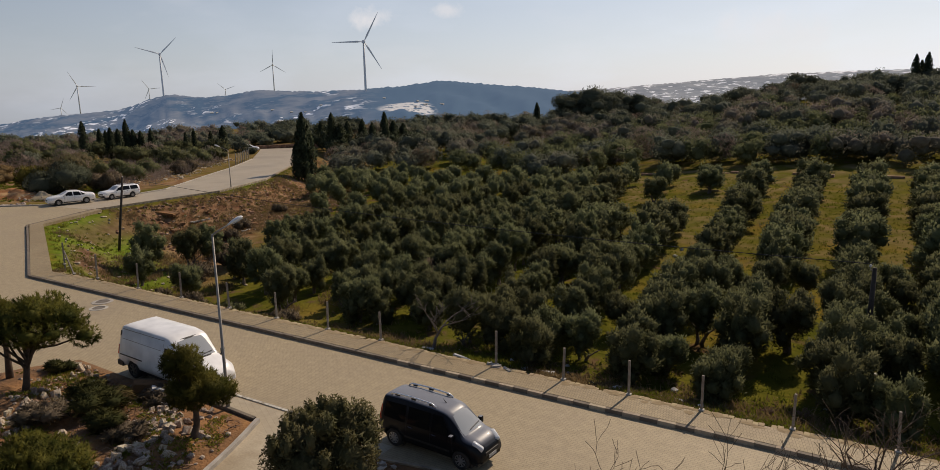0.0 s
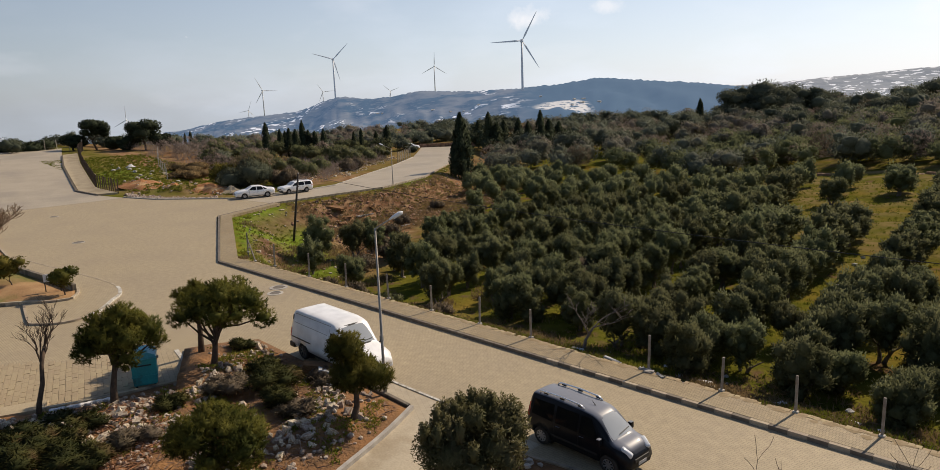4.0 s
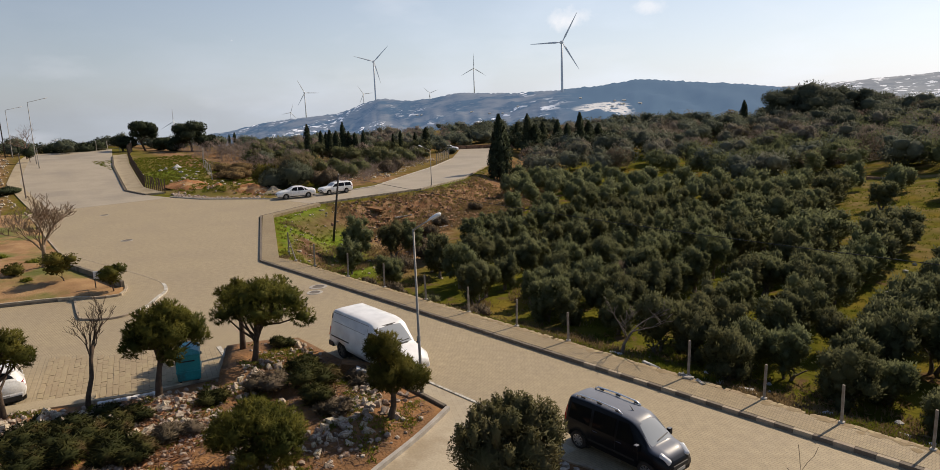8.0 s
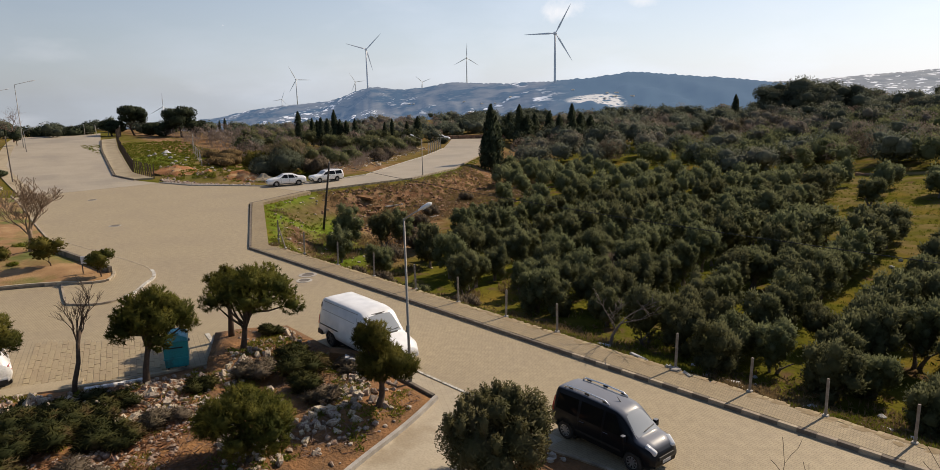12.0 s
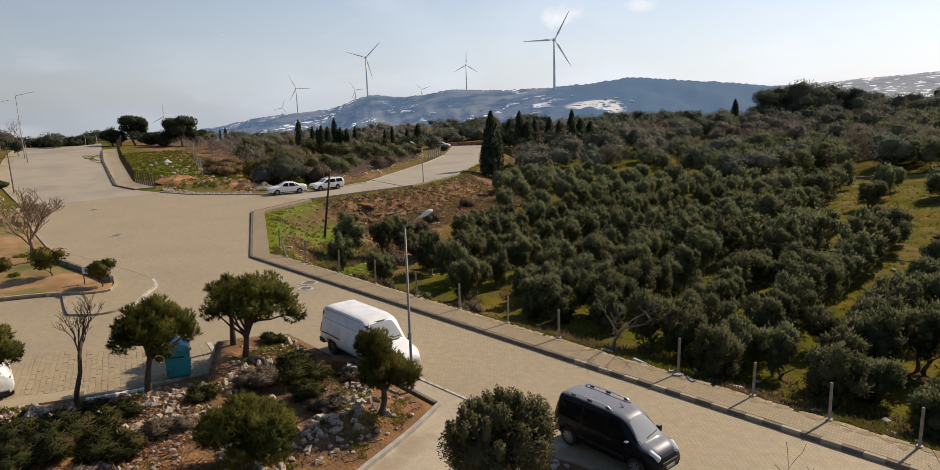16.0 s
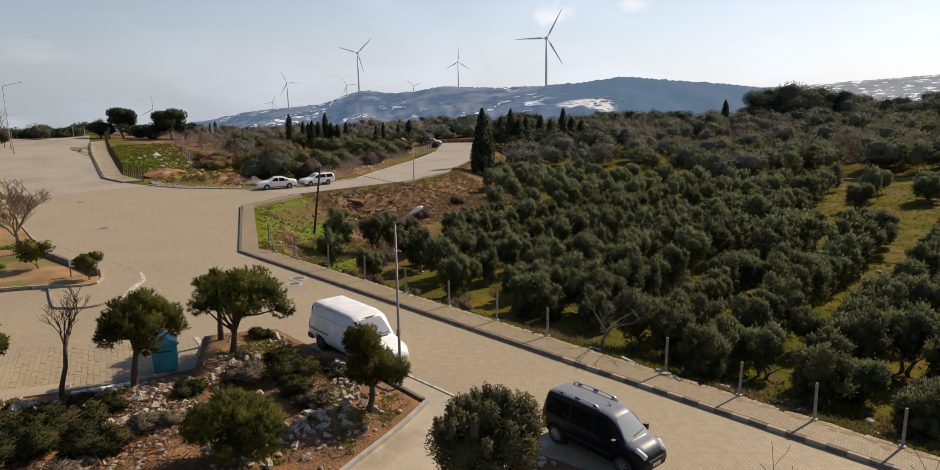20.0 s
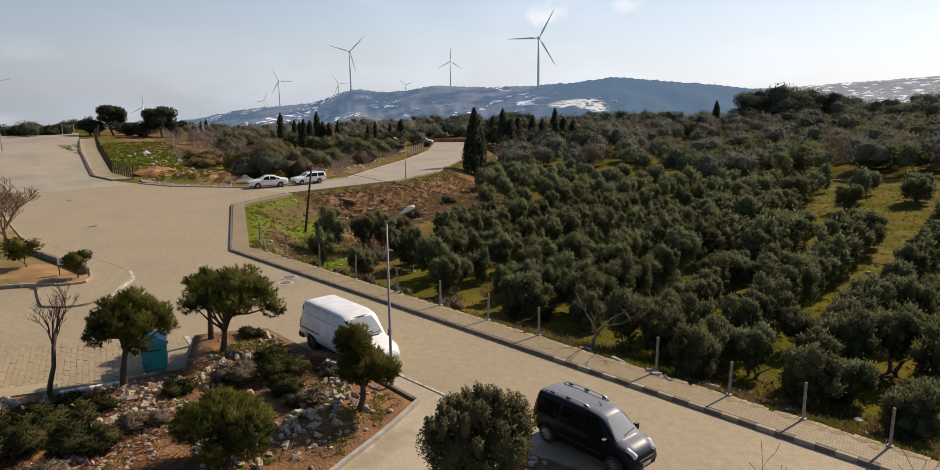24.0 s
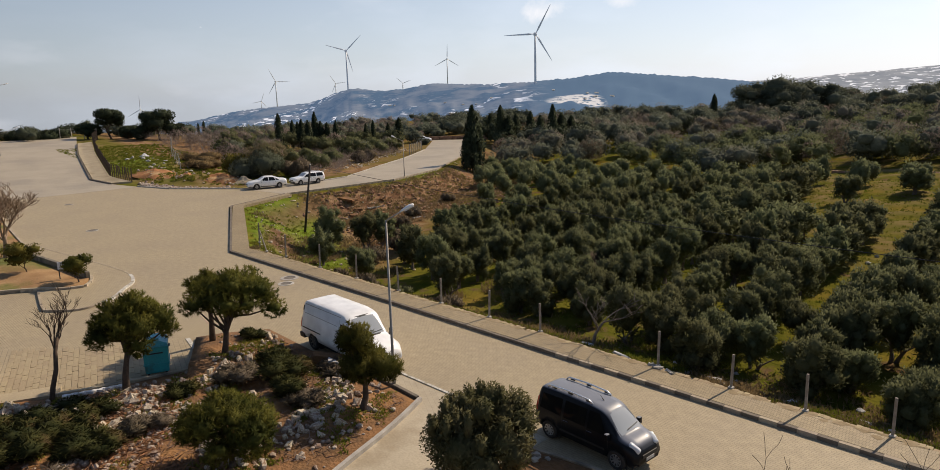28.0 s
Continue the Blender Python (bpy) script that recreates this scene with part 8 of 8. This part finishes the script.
# ---------------------------------------------------------------- mountains and wind turbines, far off
def mountain_material(name, base, other, snow, snow_at, haze_glow, haze_strength, size, quarry=None, wooded=None):
    m = bpy.data.materials.new(name)
    m.use_nodes = True
    n, l = m.node_tree.nodes, m.node_tree.links
    shader = n["Principled BSDF"]
    coord = n.new("ShaderNodeTexCoord")
    mapping = n.new("ShaderNodeMapping")
    mapping.inputs["Scale"].default_value = (1, 1, 5.0)
    l.new(coord.outputs["Object"], mapping.inputs["Vector"])

    def grain(scale, detail, lo, hi, vector):
        g, r = n.new("ShaderNodeTexNoise"), n.new("ShaderNodeMapRange")
        g.inputs["Scale"].default_value, g.inputs["Detail"].default_value = scale, detail
        r.inputs["From Min"].default_value, r.inputs["From Max"].default_value = lo, hi
        l.new(vector, g.inputs["Vector"])
        l.new(g.outputs["Fac"], r.inputs["Value"])
        return r.outputs["Result"]

    def mix(fac, a, b):
        x = n.new("ShaderNodeMix")
        x.data_type = "RGBA"
        l.new(fac, x.inputs["Factor"])
        for key, v in (("A", a), ("B", b)):
            if isinstance(v, tuple):
                x.inputs[key].default_value = (*v, 1)
            else:
                l.new(v, x.inputs[key])
        return x.outputs["Result"]

    ground_colour = mix(grain(0.011 * size, 9, 0.44, 0.58, mapping.outputs["Vector"]), base, other)
    ground_colour = mix(grain(0.05 * size, 8, 0.52, 0.62, mapping.outputs["Vector"]), ground_colour, tuple(0.35 * a + 0.65 * b for a, b in zip(base, other)))
    # snow and bare fields lie in thin strips along the slope
    field = grain(0.045 * size, 10, 0.57, 0.59, mapping.outputs["Vector"])
    area = grain(0.006 * size, 4, snow_at, snow_at + 0.06, coord.outputs["Object"])
    both = n.new("ShaderNodeMath")
    both.operation = "MULTIPLY"
    l.new(field, both.inputs[0])
    l.new(area, both.inputs[1])
    spread_of_snow = both.outputs[0]
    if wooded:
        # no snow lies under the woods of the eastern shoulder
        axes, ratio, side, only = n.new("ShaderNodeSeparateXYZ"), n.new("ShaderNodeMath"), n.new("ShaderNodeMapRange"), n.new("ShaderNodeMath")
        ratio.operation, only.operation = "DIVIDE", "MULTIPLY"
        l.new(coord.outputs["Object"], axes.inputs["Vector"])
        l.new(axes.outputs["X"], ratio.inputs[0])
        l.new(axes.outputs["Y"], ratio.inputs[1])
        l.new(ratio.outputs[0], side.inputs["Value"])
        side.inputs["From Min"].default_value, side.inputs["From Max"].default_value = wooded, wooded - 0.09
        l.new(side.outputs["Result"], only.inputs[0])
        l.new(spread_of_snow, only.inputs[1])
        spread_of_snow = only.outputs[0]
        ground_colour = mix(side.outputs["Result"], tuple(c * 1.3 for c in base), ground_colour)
    colour = mix(spread_of_snow, ground_colour, snow)
    if quarry:
        away, near = n.new("ShaderNodeVectorMath"), n.new("ShaderNodeMapRange")
        away.operation = "DISTANCE"
        away.inputs[1].default_value = quarry
        l.new(coord.outputs["Object"], away.inputs[0])
        l.new(away.outputs["Value"], near.inputs["Value"])
        near.inputs["From Min"].default_value, near.inputs["From Max"].default_value = 50.0, 36.0
        spot = n.new("ShaderNodeMath")
        spot.operation = "MULTIPLY"
        l.new(near.outputs["Result"], spot.inputs[0])
        l.new(grain(0.09, 10, 0.42, 0.5, mapping.outputs["Vector"]), spot.inputs[1])
        colour = mix(spot.outputs[0], colour, (0.62, 0.58, 0.5))
    l.new(colour, shader.inputs["Base Color"])
    shader.inputs["Roughness"].default_value = 0.95
    shader.inputs["Specular IOR Level"].default_value = 0.1
    # blue emission on the slopes stands in for the haze of distance
    shader.inputs["Emission Color"].default_value = (*haze_glow, 1)
    shader.inputs["Emission Strength"].default_value = haze_strength
    return m


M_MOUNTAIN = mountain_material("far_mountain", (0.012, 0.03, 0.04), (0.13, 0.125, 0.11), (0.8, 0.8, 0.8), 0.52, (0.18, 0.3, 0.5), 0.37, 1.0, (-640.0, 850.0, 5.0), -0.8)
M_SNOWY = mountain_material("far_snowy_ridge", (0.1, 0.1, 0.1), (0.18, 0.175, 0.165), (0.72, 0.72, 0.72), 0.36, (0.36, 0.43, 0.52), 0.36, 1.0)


def ridge(name, profile, near, far, foot, label, material, rough, seed):
    """A range of hills: crest bearings, elevations and distances, with slopes towards and away from the viewer."""
    az = np.arange(profile[0][0], profile[-1][0] + 0.01, 0.18)
    el = np.interp(az, [p[0] for p in profile], [p[1] for p in profile])
    dist = np.interp(az, [p[0] for p in profile], [p[2] for p in profile])
    rows = 26
    verts, faces = [], []
    for j in range(rows):
        f = j / (rows - 5)
        for a, e, d in zip(az, el, dist):
            r = d - near * (1 - min(f, 1)) + max(0, f - 1) * far
            crest = EYE[2] + math.tan(radians(e)) * d
            x, y = polar(a, r)
            s = min(f, 1.0)
            z = foot + (crest - foot) * (0.15 * s + 0.85 * s ** 1.35) if f <= 1 else crest - (f - 1) * 160
            bump = noise.noise((x * 0.012, y * 0.012, seed)) + 0.5 * noise.noise((x * 0.04, y * 0.04, seed))
            z += bump * rough * (math.sin(min(s, 1) * math.pi) * 1.0 + 0.12)
            if s >= 0.97:
                z += noise.noise((x * 0.15, y * 0.15, seed + 5)) * rough * 0.16
            verts.append((x, y, z))
    n = len(az)
    for j in range(rows - 1):
        for k in range(n - 1):
            faces.append((j * n + k, j * n + k + 1, (j + 1) * n + k + 1, (j + 1) * n + k))
    o = data_part(name, verts, faces, material, smooth=True)
    return tagged(o, label, "mountain", kind="structure")


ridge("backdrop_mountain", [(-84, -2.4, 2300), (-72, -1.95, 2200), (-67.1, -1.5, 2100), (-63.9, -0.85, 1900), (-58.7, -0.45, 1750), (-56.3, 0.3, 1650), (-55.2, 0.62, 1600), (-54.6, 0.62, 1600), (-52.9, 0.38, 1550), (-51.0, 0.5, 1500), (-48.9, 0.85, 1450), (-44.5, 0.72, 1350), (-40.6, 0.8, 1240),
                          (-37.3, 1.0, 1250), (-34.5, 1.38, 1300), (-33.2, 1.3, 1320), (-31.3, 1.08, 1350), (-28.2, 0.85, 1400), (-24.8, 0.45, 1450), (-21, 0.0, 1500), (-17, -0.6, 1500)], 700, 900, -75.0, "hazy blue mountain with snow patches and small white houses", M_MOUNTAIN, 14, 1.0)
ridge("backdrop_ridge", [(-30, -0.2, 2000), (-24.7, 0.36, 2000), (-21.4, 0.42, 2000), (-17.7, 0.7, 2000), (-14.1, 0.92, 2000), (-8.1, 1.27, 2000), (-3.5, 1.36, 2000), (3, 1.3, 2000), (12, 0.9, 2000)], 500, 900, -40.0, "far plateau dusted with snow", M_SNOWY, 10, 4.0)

# the low wall where the far road bends away, and a bush and a white car beside it
bm = bmesh.new()
end_wall = [(-127.0, 110.0), (-124.0, 112.3), (-120.0, 115.2), (-114.0, 118.2), (-106.0, 120.5)]
for (ax, ay), (bx, by) in zip(end_wall, end_wall[1:]):
    box(bm, ((ax + bx) / 2, (ay + by) / 2, ground_at((ax + bx) / 2, (ay + by) / 2) + 0.25), (math.hypot(bx - ax, by - ay) + 0.1, 0.4, 1.3), Matrix.Rotation(math.atan2(by - ay, bx - ax), 4, "Z"), 0.05)
tagged(part("road_end_wall", bm, M_RED_STONE), "low dark wall where the far road bends away", "wall", kind="structure")
shrub(-119.6, 102.2, ground_at(-119.6, 102.2), 3.0, 1.5, 147, "dark bush at the road's bend", M_DARK_WOOD, "roadside_bush", 900, 0.3, 0.12, False)
passenger_car("hatchback", pose(-125.6, 107.0, ground_at(-125.6, 107.0), 0, 0, 42.0), "white hatchback parked beyond the bend of the far road",
              [(-2.02, .42, .84, 1.02, .70, .78, .56), (-1.95, .30, .90, 1.16, .80, .85, .60), (-1.6, .26, .92, 1.36, .82, .865, .57), (-1.2, .25, .92, 1.43, .83, .87, .56), (-0.3, .24, .91, 1.46, .83, .87, .58), (0.2, .24, .91, 1.42, .83, .87, .57),
               (1.0, .24, .90, 1.04, .83, .865, .68), (1.5, .25, .86, .97, .82, .85, .62), (1.9, .30, .74, .84, .74, .78, .52), (2.02, .38, .6, .68, .62, .66, .45)],
              (-1.28, 1.3), [("windscreen", 0.28, 0.98, 0.53, 0.66), ("rear_window", -1.92, -1.5, 0.55, 0.48)],
              [[(0.76, .95), (-0.12, .95), (-0.12, 1.34), (0.2, 1.34)], [(-0.2, .95), (-1.0, .97), (-0.9, 1.30), (-0.2, 1.34)]], (.68, .90))

# pale houses low on the mountain
rng = np.random.default_rng(400)
mountain_ob = bpy.data.objects["backdrop_mountain"]
mv = np.array([v.co[:] for v in mountain_ob.data.vertices])
mv_az, mv_el = np.degrees(np.arctan2(mv[:, 0], mv[:, 1])), np.degrees(np.arctan2(mv[:, 2] - EYE[2], np.hypot(mv[:, 0], mv[:, 1])))
for k in range(22):
    a = rng.choice([-50.5, -47.5, -44.5, -37.0, -36.6, -53.0]) + rng.normal(0, 1.1)
    el = rng.uniform(-0.85, 0.0)
    spot = mv[int(np.argmin((mv_az - a) ** 2 + (mv_el - el) ** 2))]
    t = thing("farmhouse", pose(*spot, 0, 0, rng.uniform(0, 90)) @ Matrix.Diagonal((0.6, 0.6, 0.6, 1)), "small pale house low on the mountain", "house", "far houses")
    w = rng.uniform(5, 11)
    bm = bmesh.new()
    box(bm, (0, 0, -1.5), (w, 6, 7))
    part("wall", bm, M_STUCCO, t)
    bm = bmesh.new()
    vs = [bm.verts.new(p) for p in ((-w / 2 - .3, -3.3, 2.0), (w / 2 + .3, -3.3, 2.0), (w / 2 + .3, 3.3, 2.0), (-w / 2 - .3, 3.3, 2.0), (-w / 2, 0, 3.2), (w / 2, 0, 3.2))]
    for q in ((0, 1, 5, 4), (2, 3, 4, 5), (1, 2, 5), (3, 0, 4), (3, 2, 1, 0)):
        bm.faces.new([vs[i] for i in q])
    part("roof", bm, M_STUCCO, t)


def wind_turbine(azimuth, distance, hub_el, base_el, blade, turn, spin, label="white three-bladed wind turbine on the ridge"):
    x, y = polar(azimuth, distance)
    hub = EYE[2] + math.tan(radians(hub_el)) * distance
    base = EYE[2] + math.tan(radians(base_el)) * distance
    t = thing("wind_turbine", pose(x, y, base, 0, 0, -azimuth + turn), label, "wind turbine", "wind turbines")
    h = hub - base
    bm = bmesh.new()
    tube(bm, [(0, 0, -90), (0, 0, h * .5), (0, 0, h)], [blade * .044, blade * .036, blade * .027], 14)
    part("tower", bm, M_TURBINE, t, "", True)
    bm = bmesh.new()
    box(bm, (0, blade * .03, h + blade * .01), (blade * .085, blade * .24, blade * .085), bevel=blade * .02)
    part("nacelle", bm, M_TURBINE, t)
    bm = bmesh.new()
    tube(bm, [(0, -blade * .08, h), (0, -blade * .13, h), (0, -blade * .16, h)], [blade * .045, blade * .04, blade * .01], 12)
    hub_part = part("rotor_hub", bm, M_TURBINE, t)
    for k in range(3):
        a = radians(spin + 120 * k)
        bm = bmesh.new()
        rows = []
        for f, w, th in ((0.03, .03, .024), (0.12, .034, .025), (0.22, .058, .016), (0.5, .042, .011), (0.8, .026, .007), (1.0, .01, .004)):
            c = Vector((math.sin(a) * f * blade, -blade * .11, h + math.cos(a) * f * blade))
            s = Vector((math.cos(a), 0, -math.sin(a))) * w * blade * .5
            d = Vector((0, 1, 0)) * th * blade
            rows.append([bm.verts.new(c + s), bm.verts.new(c + d), bm.verts.new(c - s), bm.verts.new(c - d)])
        for p, q in zip(rows, rows[1:]):
            for i in range(4):
                bm.faces.new((p[i], p[(i + 1) % 4], q[(i + 1) % 4], q[i]))
        bm.faces.new(rows[-1])
        bm.faces.new(rows[0][::-1])
        bmesh.ops.recalc_face_normals(bm, faces=bm.faces[:])
        part("blade", bm, M_TURBINE, hub_part)
    return t


for a, d, hub, base, blade, turn, spin in [(-40.27, 1225, 4.48, 0.72, 54, 8, 28), (-55.42, 1600, 3.55, 0.5, 48, 10, 45), (-47.39, 2500, 2.76, 0.7, 50, 5, 2), (-61.01, 2480, 1.29, -0.6, 50, 10, 92), (-56.39, 3300, 1.05, 0.0, 48, 10, 85), (-51.02, 3600, 0.94, 0.0, 46, 5, 70), (-70.87, 2600, -0.55, -2.0, 46, 0, 0), (-62.2, 3300, -0.2, -1.4, 42, 10, 20)]:
    wind_turbine(a, d, hub, base, blade, turn, spin)

# ---------------------------------------------------------------- single pavers
rng = np.random.default_rng(500)
bm = bmesh.new()
box(bm, (0, 0, 0), (0.185, 0.26, 0.08), bevel=0.008)
edge_paver = mesh_of(bm, "paver", M_PAVER)
for k in range(300):
    if rng.uniform() < 0.06:
        continue
    o = new("paver", edge_paver)
    o.parent = pavement
    o.matrix_basis = pose(-46.0 + k * 0.2, 23.66 + rng.uniform(-0.03, 0.07), 0.113 + rng.uniform(-0.012, 0.012), rng.uniform(-3, 3), rng.uniform(-2, 2), rng.uniform(-4, 4))
bm = bmesh.new()
box(bm, (0, 0, 0), (0.588, 0.224, 0.08), bevel=0.007)
bay_paver = mesh_of(bm, "paver", M_BAY_PAVER)
for row in range(13):
    for col in range(23):
        u, v = 0.3 + row * 0.6 + (0.3 if col % 2 else 0.0), -2.2 + col * 0.235
        x, y = -29.5 - 0.961 * u + 0.276 * v, 6.0 + 0.276 * u + 0.961 * v
        if x < np.interp(y, [1.0, 3.4, 4.6, 5.8, 6.7, 11.0], [-32.5, -31.7, -31.3, -30.7, -29.8, -28.7]) and x > np.interp(y, [-1.0, 4.5, 7.9, 9.6, 12.0], [-41.2, -38.5, -35.1, -34.0, -32.4]):
            o = new("paver", bay_paver)
            o.parent = bay
            o.matrix_basis = pose(x + rng.uniform(-0.012, 0.012), y + rng.uniform(-0.006, 0.006), -0.018 + rng.uniform(-0.006, 0.006), rng.uniform(-1.2, 1.2), rng.uniform(-0.8, 0.8), -16.0 + rng.uniform(-1.2, 1.2))
